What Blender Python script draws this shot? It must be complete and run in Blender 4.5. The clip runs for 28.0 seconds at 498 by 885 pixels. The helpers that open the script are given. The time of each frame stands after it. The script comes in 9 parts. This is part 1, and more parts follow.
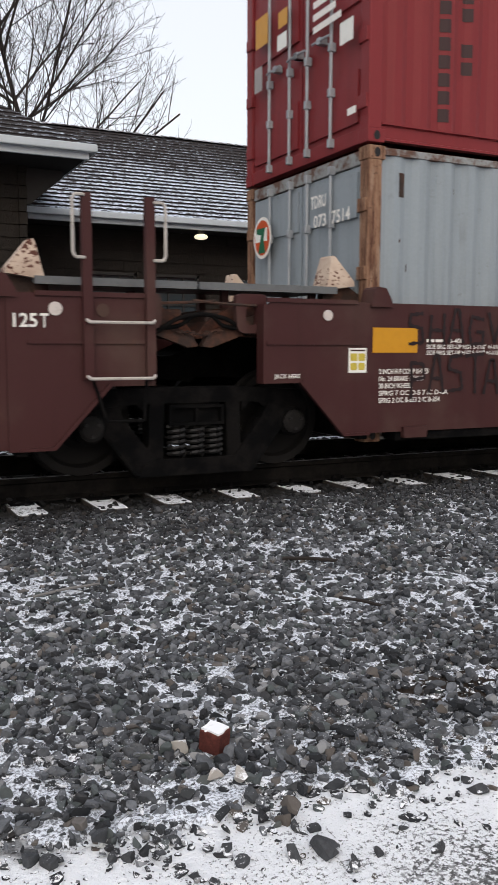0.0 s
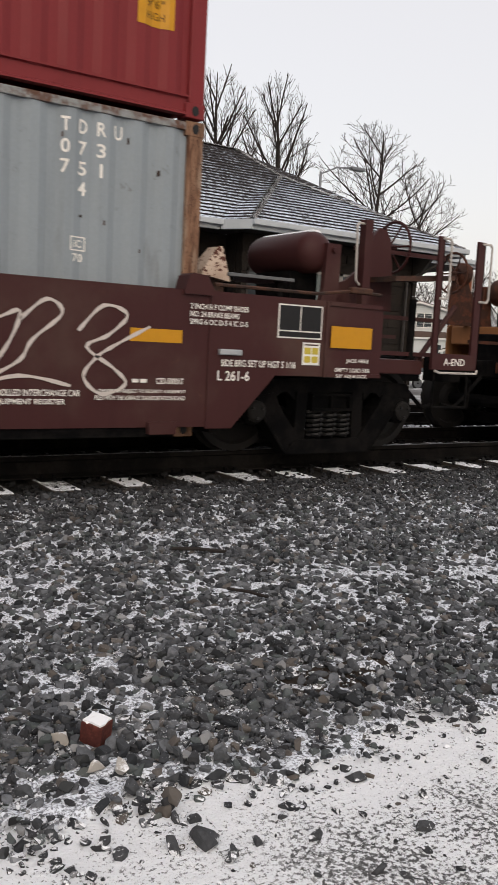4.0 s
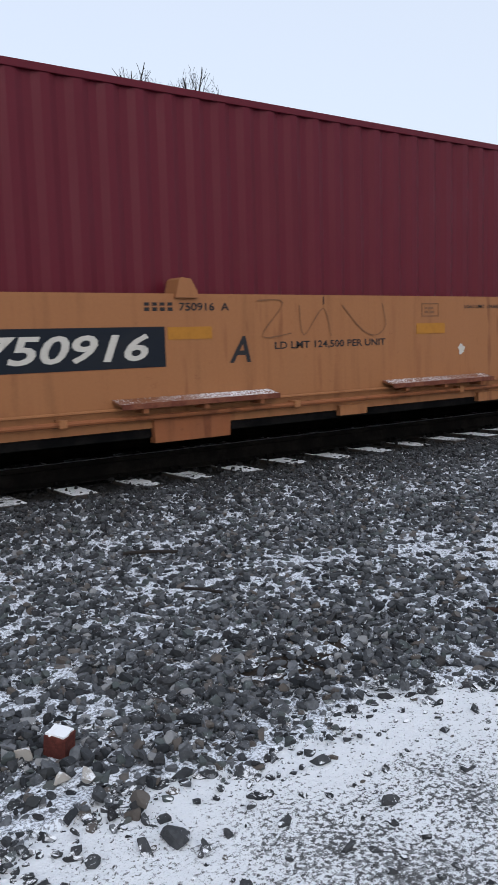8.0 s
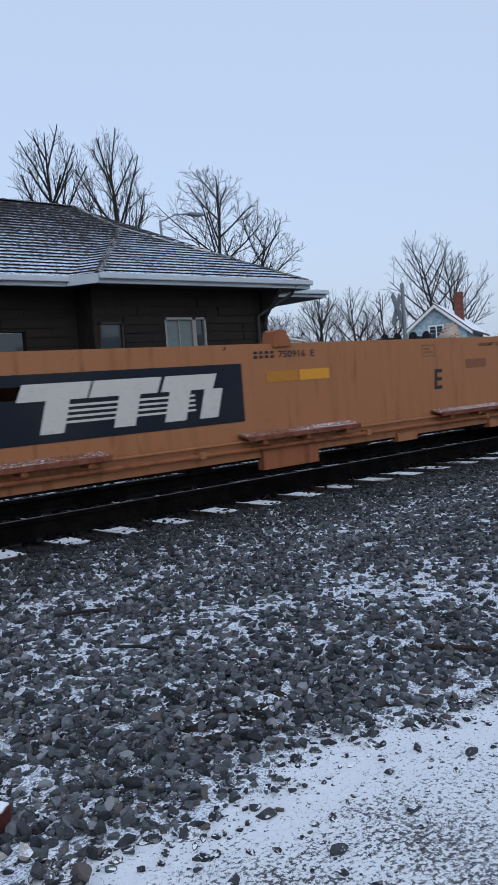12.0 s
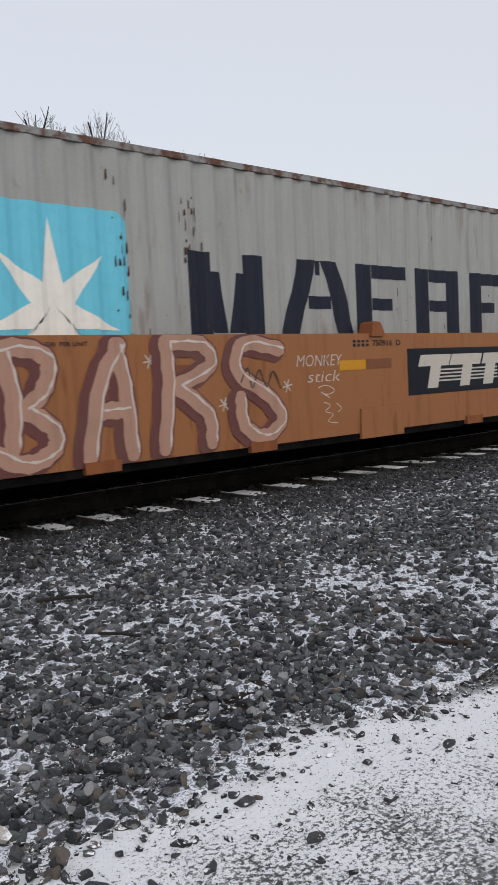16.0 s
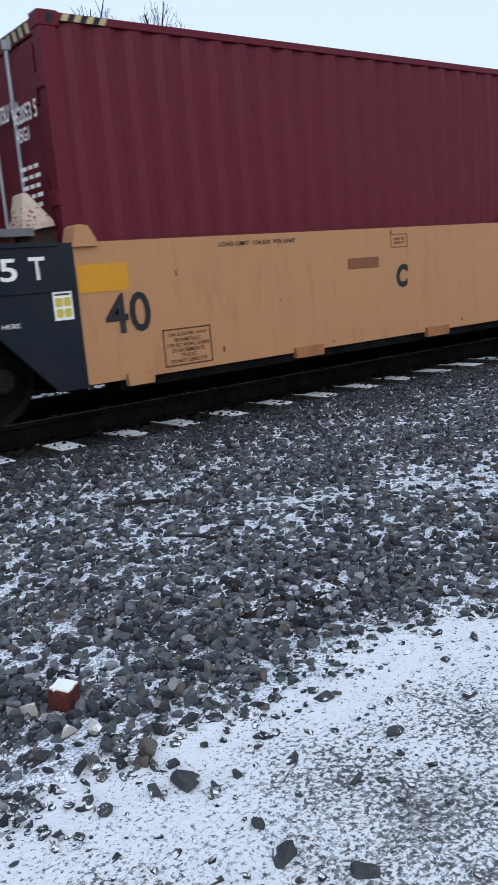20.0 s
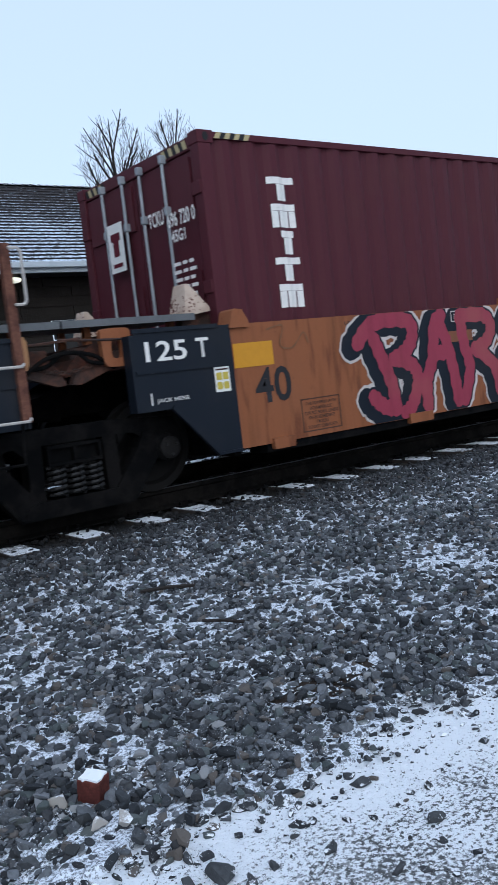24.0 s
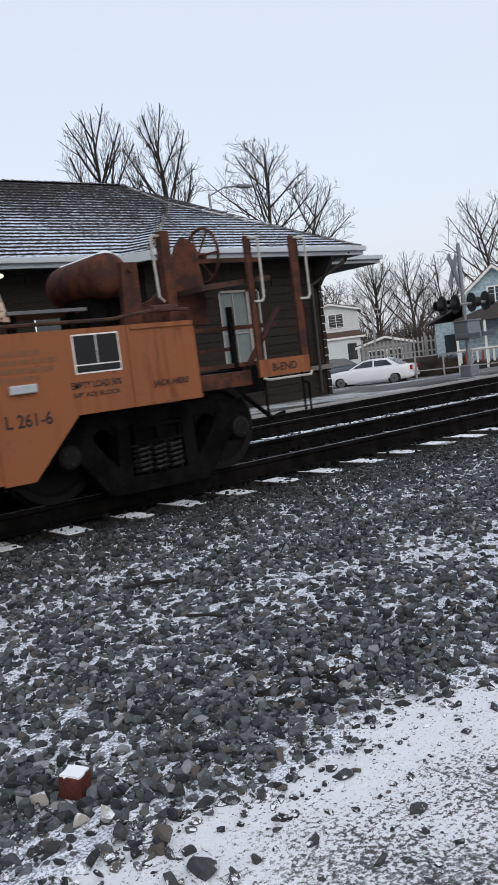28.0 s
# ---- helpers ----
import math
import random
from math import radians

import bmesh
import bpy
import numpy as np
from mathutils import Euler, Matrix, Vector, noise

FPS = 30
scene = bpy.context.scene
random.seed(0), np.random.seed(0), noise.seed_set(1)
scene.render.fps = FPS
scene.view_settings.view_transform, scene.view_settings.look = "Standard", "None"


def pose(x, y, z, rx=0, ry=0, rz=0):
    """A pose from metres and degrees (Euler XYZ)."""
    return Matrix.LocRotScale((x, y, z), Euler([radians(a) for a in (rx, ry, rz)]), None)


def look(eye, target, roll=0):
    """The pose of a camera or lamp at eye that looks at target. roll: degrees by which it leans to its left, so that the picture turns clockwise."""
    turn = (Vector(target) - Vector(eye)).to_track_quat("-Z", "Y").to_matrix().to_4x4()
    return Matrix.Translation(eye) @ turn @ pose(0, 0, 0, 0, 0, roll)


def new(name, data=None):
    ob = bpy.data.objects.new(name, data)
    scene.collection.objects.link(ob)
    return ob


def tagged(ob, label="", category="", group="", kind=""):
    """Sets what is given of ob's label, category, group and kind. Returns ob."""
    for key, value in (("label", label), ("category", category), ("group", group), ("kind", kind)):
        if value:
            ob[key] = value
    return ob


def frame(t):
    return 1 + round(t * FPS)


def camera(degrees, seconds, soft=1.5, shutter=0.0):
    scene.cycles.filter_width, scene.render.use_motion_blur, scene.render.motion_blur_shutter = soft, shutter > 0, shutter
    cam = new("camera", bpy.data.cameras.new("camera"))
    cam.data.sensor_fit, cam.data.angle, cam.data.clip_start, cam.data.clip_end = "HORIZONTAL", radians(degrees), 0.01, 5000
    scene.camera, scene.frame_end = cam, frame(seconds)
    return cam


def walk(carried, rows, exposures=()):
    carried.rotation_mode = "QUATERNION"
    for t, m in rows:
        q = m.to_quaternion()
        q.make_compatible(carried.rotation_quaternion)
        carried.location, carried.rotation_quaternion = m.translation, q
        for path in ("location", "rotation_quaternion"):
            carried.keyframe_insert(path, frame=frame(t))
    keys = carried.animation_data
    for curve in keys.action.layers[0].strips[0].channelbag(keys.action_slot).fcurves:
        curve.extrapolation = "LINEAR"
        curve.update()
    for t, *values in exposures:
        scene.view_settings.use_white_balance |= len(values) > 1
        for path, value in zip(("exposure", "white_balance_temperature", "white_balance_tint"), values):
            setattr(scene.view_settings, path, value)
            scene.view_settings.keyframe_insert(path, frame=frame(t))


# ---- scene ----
# the camera: held by hand beside a double track, panned slowly along it; the tracks run along x
cam = camera(32.79, 28.0, soft=0.8, shutter=0.2)
EYE = 1.272
PATH = [  # seconds, yaw, pitch, roll, and the sway of the hand in metres
    (0.0, -25.698, -6.302, -0.115, -0.018, 0.009, 0.007),
    (0.5, -25.573, -6.361, 0.058, -0.011, 0.010, 0.004),
    (1.0, -26.214, -6.786, -0.085, -0.017, 0.008, 0.011),
    (1.5, -27.615, -6.781, -0.305, -0.017, 0.015, 0.007),
    (2.0, -28.985, -6.631, -0.590, -0.018, 0.017, 0.005),
    (2.5, -30.206, -6.544, -0.996, -0.019, 0.018, 0.005),
    (3.0, -31.379, -6.494, -0.939, -0.019, 0.020, 0.007),
    (3.5, -33.524, -5.988, -0.672, -0.017, 0.021, 0.005),
    (4.0, -32.674, -6.745, -2.902, -0.011, 0.024, 0.003),
    (4.5, -34.756, -6.849, -2.246, -0.010, 0.016, 0.004),
    (6.5, -38.565, -7.305, 0.921, -0.009, -0.008, 0.014),
    (7.0, -37.801, -7.093, 1.045, -0.010, -0.003, 0.012),
    (7.5, -37.049, -7.063, 1.124, -0.008, -0.006, 0.013),
    (8.0, -36.840, -7.023, 1.612, -0.002, -0.011, 0.011),
    (8.5, -36.787, -6.613, 2.040, -0.006, -0.019, 0.017),
    (9.0, -37.935, -4.794, 2.711, 0.005, -0.013, 0.007),
    (9.5, -39.549, -4.418, 3.568, 0.005, -0.022, 0.014),
    (10.0, -39.425, -3.727, 3.966, 0.002, -0.022, 0.007),
    (10.5, -39.531, -3.347, 4.204, 0.014, -0.023, 0.006),
    (11.0, -40.123, -3.575, 4.538, 0.011, -0.027, 0.007),
    (11.5, -40.556, -3.673, 4.452, -0.002, -0.017, 0.009),
    (12.0, -41.843, -3.900, 4.241, 0.008, -0.016, 0.008),
    (12.5, -43.985, -4.249, 4.488, 0.004, -0.019, 0.007),
    (14.5, -44.440, -4.475, 3.239, -0.015, -0.005, 0.013),
    (15.0, -43.581, -4.488, 2.855, -0.013, -0.015, 0.016),
    (15.5, -43.102, -4.590, 2.917, -0.004, -0.018, 0.016),
    (16.0, -42.727, -4.623, 2.807, 0.000, -0.017, 0.009),
    (16.5, -42.523, -4.712, 3.021, 0.002, -0.017, 0.008),
    (17.0, -42.308, -4.788, 2.835, -0.003, -0.015, 0.009),
    (17.5, -42.295, -4.655, 2.942, 0.001, -0.019, 0.009),
    (18.0, -42.366, -4.552, 3.205, 0.001, -0.019, 0.010),
    (18.5, -42.289, -4.666, 3.815, 0.000, -0.024, 0.013),
    (19.0, -42.140, -4.845, 3.798, 0.006, -0.010, 0.009),
    (19.5, -40.166, -10.036, 4.237, 0.029, -0.001, 0.004),
    (20.0, -38.166, -10.898, 4.917, 0.023, 0.016, 0.004),
    (20.5, -37.517, -10.257, 5.632, 0.025, 0.003, 0.003),
    (21.0, -37.138, -9.506, 6.971, 0.036, 0.001, -0.002),
    (21.5, -36.525, -8.900, 7.738, 0.036, -0.004, -0.003),
    (23.5, -37.531, -5.044, 7.085, -0.004, 0.023, -0.019),
    (24.0, -37.055, -4.930, 6.566, -0.006, 0.013, -0.015),
    (24.5, -36.738, -4.910, 6.594, 0.008, 0.023, -0.030),
    (25.0, -36.583, -5.109, 5.869, 0.007, 0.017, -0.025),
    (25.5, -36.774, -5.291, 5.628, 0.009, 0.017, -0.027),
    (26.0, -36.819, -5.490, 5.422, 0.010, 0.020, -0.029),
    (26.5, -36.695, -5.752, 5.493, 0.020, 0.020, -0.033),
    (27.0, -36.901, -5.980, 5.800, 0.020, 0.023, -0.034),
    (27.5, -37.533, -6.142, 6.294, 0.017, 0.018, -0.030),
    (28.0, -38.050, -5.363, 6.985, 0.016, 0.012, -0.026),
]
LIGHT = [
    (0.0, 0.18, 6500, 12), (2.0, 0.36, 6550, 12), (3.0, 0.19, 6600, 12), (4.0, 0.0, 6900, 13), (6.5, -0.12, 6250, 10), (7.0, -0.14, 5950, 10), (8.0, -0.05, 5850, 10),
    (9.0, -0.13, 5050, 8), (10.0, -0.25, 4800, 6), (11.0, -0.36, 5350, 10), (12.5, -0.40, 5200, 10), (15.0, -0.12, 5750, 12), (16.0, -0.21, 6400, 12),
    (17.0, -0.19, 5900, 10), (18.0, -0.21, 5800, 10), (19.0, -0.05, 5450, 8), (20.0, 0.02, 5450, 9), (21.0, -0.08, 4950, 8), (21.5, -0.08, 4950, 8), (24.0, -0.05, 5180, 7),
    (25.0, -0.07, 5150, 8), (26.0, -0.07, 5250, 8), (27.0, -0.08, 6350, 10), (28.0, -0.08, 6000, 11),
]
walk(cam, [(t, pose(x, y, EYE + z, 90 + pitch, roll, yaw)) for t, yaw, pitch, roll, x, y, z in PATH], LIGHT)

# how far the train has rolled to the left since the start, in metres
RUN = [
    (0.0, 0.000), (0.5, 1.604), (1.0, 3.179), (1.5, 4.788), (2.0, 6.431), (2.5, 8.089), (3.0, 9.736), (3.5, 11.341), (4.0, 12.968), (4.5, 14.619),
    (6.5, 21.266), (7.0, 22.927), (7.5, 24.592), (8.0, 26.257), (8.5, 27.895), (9.0, 29.580), (9.5, 31.283), (10.0, 32.990), (10.5, 34.677), (11.0,
    36.313), (11.5, 37.988), (12.0, 39.682), (12.5, 41.391), (14.5, 48.246), (15.0, 49.979), (15.5, 51.709), (16.0, 53.407), (16.5, 55.127), (17.0,
    56.867), (17.5, 58.616), (18.0, 60.355), (18.5, 62.075), (19.0, 63.761), (19.5, 65.493), (20.0, 67.261), (20.5, 69.036), (21.0, 70.798), (21.5,
    72.522), (23.5, 79.453), (24.0, 81.173), (24.5, 82.936), (25.0, 84.688), (25.5, 86.441), (26.0, 88.203), (26.5, 89.984), (27.0, 91.816), (27.5,
    93.666), (28.0, 95.515),
]

# ---- sky and light: a closed, bright winter overcast ----
world = bpy.data.worlds.new("overcast")
world.use_nodes = True
scene.world = world
wn, wl = world.node_tree.nodes, world.node_tree.links
wn.clear()
sky = wn.new("ShaderNodeTexSky")
sky.sky_type, sky.sun_disc = "NISHITA", False
sky.sun_elevation, sky.sun_rotation = radians(32), radians(200)
sky.air_density, sky.dust_density, sky.ozone_density = 1.2, 4.0, 1.0
deck = wn.new("ShaderNodeRGB")
deck.outputs[0].default_value = (0.895, 0.896, 0.910, 1)
skybg, deckbg, both, wout = (wn.new(k) for k in ("ShaderNodeBackground", "ShaderNodeBackground", "ShaderNodeAddShader", "ShaderNodeOutputWorld"))
skybg.inputs[1].default_value = 0.05
deckbg.inputs[1].default_value = 0.78
wl.new(sky.outputs[0], skybg.inputs[0])
wl.new(deck.outputs[0], deckbg.inputs[0])
wl.new(skybg.outputs[0], both.inputs[0])
wl.new(deckbg.outputs[0], both.inputs[1])
wl.new(both.outputs[0], wout.inputs[0])
sun = new("sun", bpy.data.lights.new("sun", "SUN"))
sun.data.energy, sun.data.angle, sun.data.color = 0.6, radians(55), (1.0, 0.97, 0.93)
sun.matrix_world = look((-20, -38, 30), (0, 0, 0))

# ---- materials ----


class Nodes:
    """A small hand for building node materials."""

    def __init__(self, name, rough=0.6, metal=0.0, spec=0.25):
        self.mat = bpy.data.materials.new(name)
        self.mat.use_nodes = True
        self.n, self.l = self.mat.node_tree.nodes, self.mat.node_tree.links
        self.bsdf = self.n["Principled BSDF"]
        self.bsdf.inputs["Roughness"].default_value = rough
        self.bsdf.inputs["Metallic"].default_value = metal
        self.bsdf.inputs["Specular IOR Level"].default_value = spec
        self.tc = self.n.new("ShaderNodeTexCoord")
        self.geo = self.n.new("ShaderNodeNewGeometry")

    def put(self, value, socket):
        if isinstance(value, bpy.types.NodeSocket):
            self.l.new(value, socket)
        else:
            socket.default_value = (*value, 1) if isinstance(value, tuple) and len(value) == 3 and socket.type == "RGBA" else value

    def mapped(self, scale=(1, 1, 1), world=False):
        m = self.n.new("ShaderNodeMapping")
        m.inputs["Scale"].default_value = scale
        self.l.new(self.geo.outputs["Position"] if world else self.tc.outputs["Object"], m.inputs["Vector"])
        return m.outputs[0]

    def noise(self, vec, scale, detail=4.0, rough=0.55, out=0):
        t = self.n.new("ShaderNodeTexNoise")
        t.inputs["Scale"].default_value, t.inputs["Detail"].default_value, t.inputs["Roughness"].default_value = scale, detail, rough
        self.l.new(vec, t.inputs["Vector"])
        return t.outputs[out]

    def ramp(self, fac, lo, hi, a=0.0, b=1.0):
        r = self.n.new("ShaderNodeMapRange")
        r.interpolation_type = "SMOOTHSTEP"
        self.l.new(fac, r.inputs[0])
        for i, v in enumerate((lo, hi, a, b)):
            r.inputs[i + 1].default_value = v
        return r.outputs[0]

    def math(self, op, a, b=0.0):
        m = self.n.new("ShaderNodeMath")
        m.operation = op
        self.put(a, m.inputs[0])
        self.put(b, m.inputs[1])
        return m.outputs[0]

    def mix(self, fac, a, b, blend="MIX"):
        m = self.n.new("ShaderNodeMix")
        m.data_type, m.blend_type = "RGBA", blend
        self.put(fac, m.inputs[0])
        self.put(a, m.inputs[6])
        self.put(b, m.inputs[7])
        return m.outputs[2]

    def bump(self, height, strength=0.3, dist=0.01):
        b = self.n.new("ShaderNodeBump")
        b.inputs["Strength"].default_value, b.inputs["Distance"].default_value = strength, dist
        self.l.new(height, b.inputs["Height"])
        self.l.new(b.outputs[0], self.bsdf.inputs["Normal"])

    def up(self):
        s = self.n.new("ShaderNodeSeparateXYZ")
        self.l.new(self.geo.outputs["Normal"], s.inputs[0])
        return s.outputs["Z"]

    def random(self):
        return self.n.new("ShaderNodeObjectInfo").outputs["Random"]

    def colour(self, c):
        self.put(c, self.bsdf.inputs["Base Color"])
        return self


def shade(c, k):
    return tuple(min(1.0, v * k) for v in c)


def painted(name, c, rough=0.55, streak=0.35, rust=0.25, dust=0.25, rustc=(0.10, 0.045, 0.025), dustc=(0.16, 0.13, 0.10), smear=0.0):
    """Old paint on steel: rain streaks, blotches, a little rust and road dust."""
    m = Nodes(name, rough, spec=0.14)
    vec = m.mapped()
    run = m.noise(m.mapped((7, 7, 0.5)), 1.0, 5)
    blot = m.noise(vec, 1.3, 5)
    fine = m.noise(vec, 38, 3)
    col = m.mix(m.ramp(run, 0.48, 0.75, 0, streak), c, shade(c, 0.55))
    col = m.mix(m.ramp(blot, 0.45, 0.8, 0, dust), col, dustc)
    if smear:
        tall = m.math("MULTIPLY", m.ramp(m.noise(m.mapped((5.5, 5.5, 0.22)), 1.0, 3, 0.6), 0.57, 0.70), m.ramp(blot, 0.35, 0.6))
        col = m.mix(m.math("MULTIPLY", tall, smear * 0.45), col, rustc)
        smudge = m.math("MULTIPLY", m.ramp(m.noise(m.mapped((8.5, 8.5, 1.6)), 1.0, 2, 0.5), 0.55, 0.69), m.ramp(m.noise(vec, 0.55, 2), 0.42, 0.58))
        col = m.mix(m.math("MULTIPLY", smudge, smear), col, shade(rustc, 0.9))
    chips = m.math("MULTIPLY", m.ramp(m.noise(vec, 9, 6, 0.7), 0.60, 0.68), m.ramp(blot, 0.4, 0.7))
    col = m.mix(m.math("MULTIPLY", chips, rust), col, rustc)
    col = m.mix(m.ramp(fine, 0.3, 0.8, 0, 0.12), col, shade(c, 1.5))
    m.colour(col)
    m.put(m.ramp(blot, 0.3, 0.8, rough - 0.12, rough + 0.15), m.bsdf.inputs["Roughness"])
    m.bump(m.noise(vec, 5, 4), 0.12, 0.01)
    return m.mat


def rusty(name, c, c2, scale=6.0, rough=0.8, spec=0.25):
    m = Nodes(name, rough, spec=spec)
    vec = m.mapped()
    a = m.noise(vec, scale, 6, 0.65)
    b = m.noise(vec, scale * 7, 4)
    m.colour(m.mix(m.ramp(b, 0.4, 0.7, 0, 0.4), m.mix(m.ramp(a, 0.42, 0.6), c, c2), shade(c, 0.5)))
    m.bump(b, 0.25, 0.006)
    return m.mat


def plain(name, c, rough=0.6, metal=0.0, wear=0.25, scale=14.0):
    m = Nodes(name, rough, metal)
    vec = m.mapped()
    m.colour(m.mix(m.ramp(m.noise(vec, scale, 5, 0.65), 0.4, 0.75, 0, wear), c, shade(c, 0.5)))
    m.bump(m.noise(vec, scale * 4, 3), 0.1, 0.004)
    return m.mat


def stencil(name, c, wear=0.5):
    """Sprayed lettering, thin and worn."""
    m = Nodes(name, 0.65)
    vec = m.mapped()
    m.colour(m.mix(m.ramp(m.noise(vec, 22, 6, 0.75), 0.5, 0.72, 0, wear), c, shade(c, 0.45)))
    return m.mat


BROWN = painted("boxcar_red_paint", (0.046, 0.0155, 0.0155), 0.55, 0.35, 0.3, 0.25)
YELLOW = painted("car_yellow_paint", (0.268, 0.118, 0.050), 0.6, 0.4, 0.5, 0.22, (0.15, 0.055, 0.025), (0.28, 0.15, 0.08), 0.6)
TAN = painted("pale_sun_bleached_car_yellow", (0.365, 0.192, 0.088), 0.6, 0.15, 0.25, 0.2, (0.17, 0.065, 0.03), (0.33, 0.20, 0.11), 0.18)
YELLOW2 = painted("car_yellow_paint_weathered", (0.222, 0.082, 0.034), 0.65, 0.9, 0.9, 0.45, (0.12, 0.04, 0.02), (0.20, 0.09, 0.05), 0.7)
BLACKBLUE = painted("end_black_paint", (0.0085, 0.0115, 0.018), 0.5, 0.2, 0.25, 0.3, (0.05, 0.03, 0.02), (0.05, 0.045, 0.04))
MAROON = painted("maroon_container_paint", (0.090, 0.0100, 0.0190), 0.5, 0.12, 0.15, 0.05)
MAROON2 = painted("dark_maroon_container_paint", (0.063, 0.0138, 0.0205), 0.55, 0.14, 0.2, 0.08)
REDBOX = painted("red_container_paint", (0.175, 0.024, 0.027), 0.5, 0.25, 0.1, 0.06)
GREYBLUE = painted("blue_grey_container_paint", (0.238, 0.272, 0.296), 0.6, 0.35, 0.45, 0.15, (0.06, 0.04, 0.03), (0.2, 0.2, 0.19), 0.35)
GREY = painted("light_grey_container_paint", (0.30, 0.315, 0.31), 0.6, 0.4, 0.45, 0.15, (0.12, 0.06, 0.035), (0.22, 0.21, 0.19), 0.4)
RUSTPOST = Nodes("rusted_brown_steel", 0.85, spec=0.15)
_run = RUSTPOST.noise(RUSTPOST.mapped((26, 26, 3.2)), 1.0, 6, 0.7)
_c = RUSTPOST.mix(RUSTPOST.ramp(_run, 0.36, 0.62), (0.085, 0.038, 0.024), (0.25, 0.145, 0.092))
_c = RUSTPOST.mix(RUSTPOST.ramp(RUSTPOST.noise(RUSTPOST.mapped((9, 9, 2)), 1.0, 4), 0.55, 0.68, 0, 0.7), _c, (0.30, 0.215, 0.155))
RUSTPOST.colour(RUSTPOST.mix(RUSTPOST.ramp(RUSTPOST.noise(RUSTPOST.mapped(), 48, 4, 0.7), 0.58, 0.66, 0, 0.75), _c, (0.040, 0.018, 0.012)))
RUSTPOST.bump(_run, 0.5, 0.008)
RUSTPOST = RUSTPOST.mat
DARKRUST = rusty("dark_rusted_steel", (0.035, 0.022, 0.018), (0.075, 0.034, 0.022))
ORANGERUST = rusty("orange_rusted_steel", (0.17, 0.050, 0.022), (0.30, 0.095, 0.035))
CREAMRUST = Nodes("chipped_cream_paint", 0.7, spec=0.2)
_v = CREAMRUST.mapped()
_c = CREAMRUST.mix(CREAMRUST.ramp(CREAMRUST.noise(_v, 4, 5), 0.35, 0.7), (0.50, 0.40, 0.32), (0.36, 0.27, 0.21))
_chip = CREAMRUST.math("ADD", CREAMRUST.math("MULTIPLY", CREAMRUST.noise(_v, 34, 3, 0.5), 0.75), CREAMRUST.math("MULTIPLY", CREAMRUST.noise(_v, 6, 3), 0.45))
CREAMRUST.colour(CREAMRUST.mix(CREAMRUST.ramp(_chip, 0.66, 0.70), _c, (0.085, 0.030, 0.020)))
CREAMRUST = CREAMRUST.mat
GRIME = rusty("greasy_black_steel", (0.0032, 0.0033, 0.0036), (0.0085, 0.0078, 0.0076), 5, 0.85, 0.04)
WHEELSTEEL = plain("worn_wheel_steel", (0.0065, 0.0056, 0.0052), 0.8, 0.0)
STEEL = plain("galvanised_steel", (0.42, 0.44, 0.46), 0.45, 0.6)
RODS = plain("galvanised_lock_rod", (0.30, 0.32, 0.34), 0.5, 0.3, 0.3, 6)
BROWNRUST = rusty("dark_brown_rust", (0.040, 0.018, 0.013), (0.095, 0.032, 0.017))
DECKSTEEL = plain("dull_walkway_steel", (0.13, 0.135, 0.14), 0.6, 0.3, 0.4)
WHITEBAR = plain("worn_white_grab_iron_paint", (0.44, 0.41, 0.38), 0.6, 0, 0.5)
BLACK = plain("black_paint", (0.012, 0.012, 0.013), 0.6)
WHITE = stencil("white_stencil", (0.72, 0.70, 0.66), 0.35)
REDTXT = stencil("dark_red_lettering", (0.040, 0.020, 0.020), 0.2)
GREYWHITE = stencil("greyed_white_lettering", (0.47, 0.45, 0.41), 0.3)
SPRAYBROWN = stencil("thin_dark_brown_spray", (0.015, 0.0075, 0.0085), 0.35)
DULLBROWN = plain("dull_brown_mark", (0.060, 0.032, 0.024), 0.7)
DARKTXT = stencil("dark_stencil", (0.018, 0.017, 0.019), 0.25)
BROWNTXT = stencil("dark_brown_stencil", (0.075, 0.036, 0.022), 0.35)
FADED = stencil("faded_brown_stencil", (0.16, 0.075, 0.035), 0.5)
GOLD = stencil("faded_gold_lettering", (0.20, 0.095, 0.036), 0.5)
INK = plain("black_sprayed_outline", (0.012, 0.011, 0.012), 0.7)
FADEMARK = plain("faded_reflective_sheet", (0.34, 0.145, 0.014), 0.5, 0, 0.3)
ORANGEMARK = plain("reflective_yellow_sheet", (0.50, 0.235, 0.010), 0.4, 0, 0.15)
DULLMARK = plain("dirty_reflective_sheet", (0.17, 0.065, 0.028), 0.5, 0, 0.3)
NAVY = stencil("navy_lettering", (0.010, 0.014, 0.028), 0.4)
CYAN = plain("pale_blue_panel_paint", (0.13, 0.50, 0.66), 0.55, 0, 0.15)
PAPER = plain("white_label", (0.72, 0.72, 0.68), 0.5, 0, 0.15)
LIMEY = plain("yellow_tag", (0.50, 0.40, 0.06), 0.5, 0, 0.3)
SILVERPAINT = painted("silver_spray_paint", (0.44, 0.405, 0.36), 0.5, 0.9, 0.6, 0.8, (0.16, 0.12, 0.11), (0.24, 0.20, 0.165), 0.8)
PINKPAINT = painted("pink_spray_paint", (0.24, 0.036, 0.061), 0.55, 0.45, 0.15, 0.45, dustc=(0.30, 0.12, 0.09))
MAUVE = painted("mauve_spray_paint", (0.125, 0.052, 0.050), 0.6, 0.3, 0.1, 0.2)
SPRAYDARK = stencil("dark_spray_line", (0.030, 0.030, 0.034), 0.3)
SPRAYLIGHT = stencil("pale_spray_line", (0.52, 0.47, 0.44), 0.4)


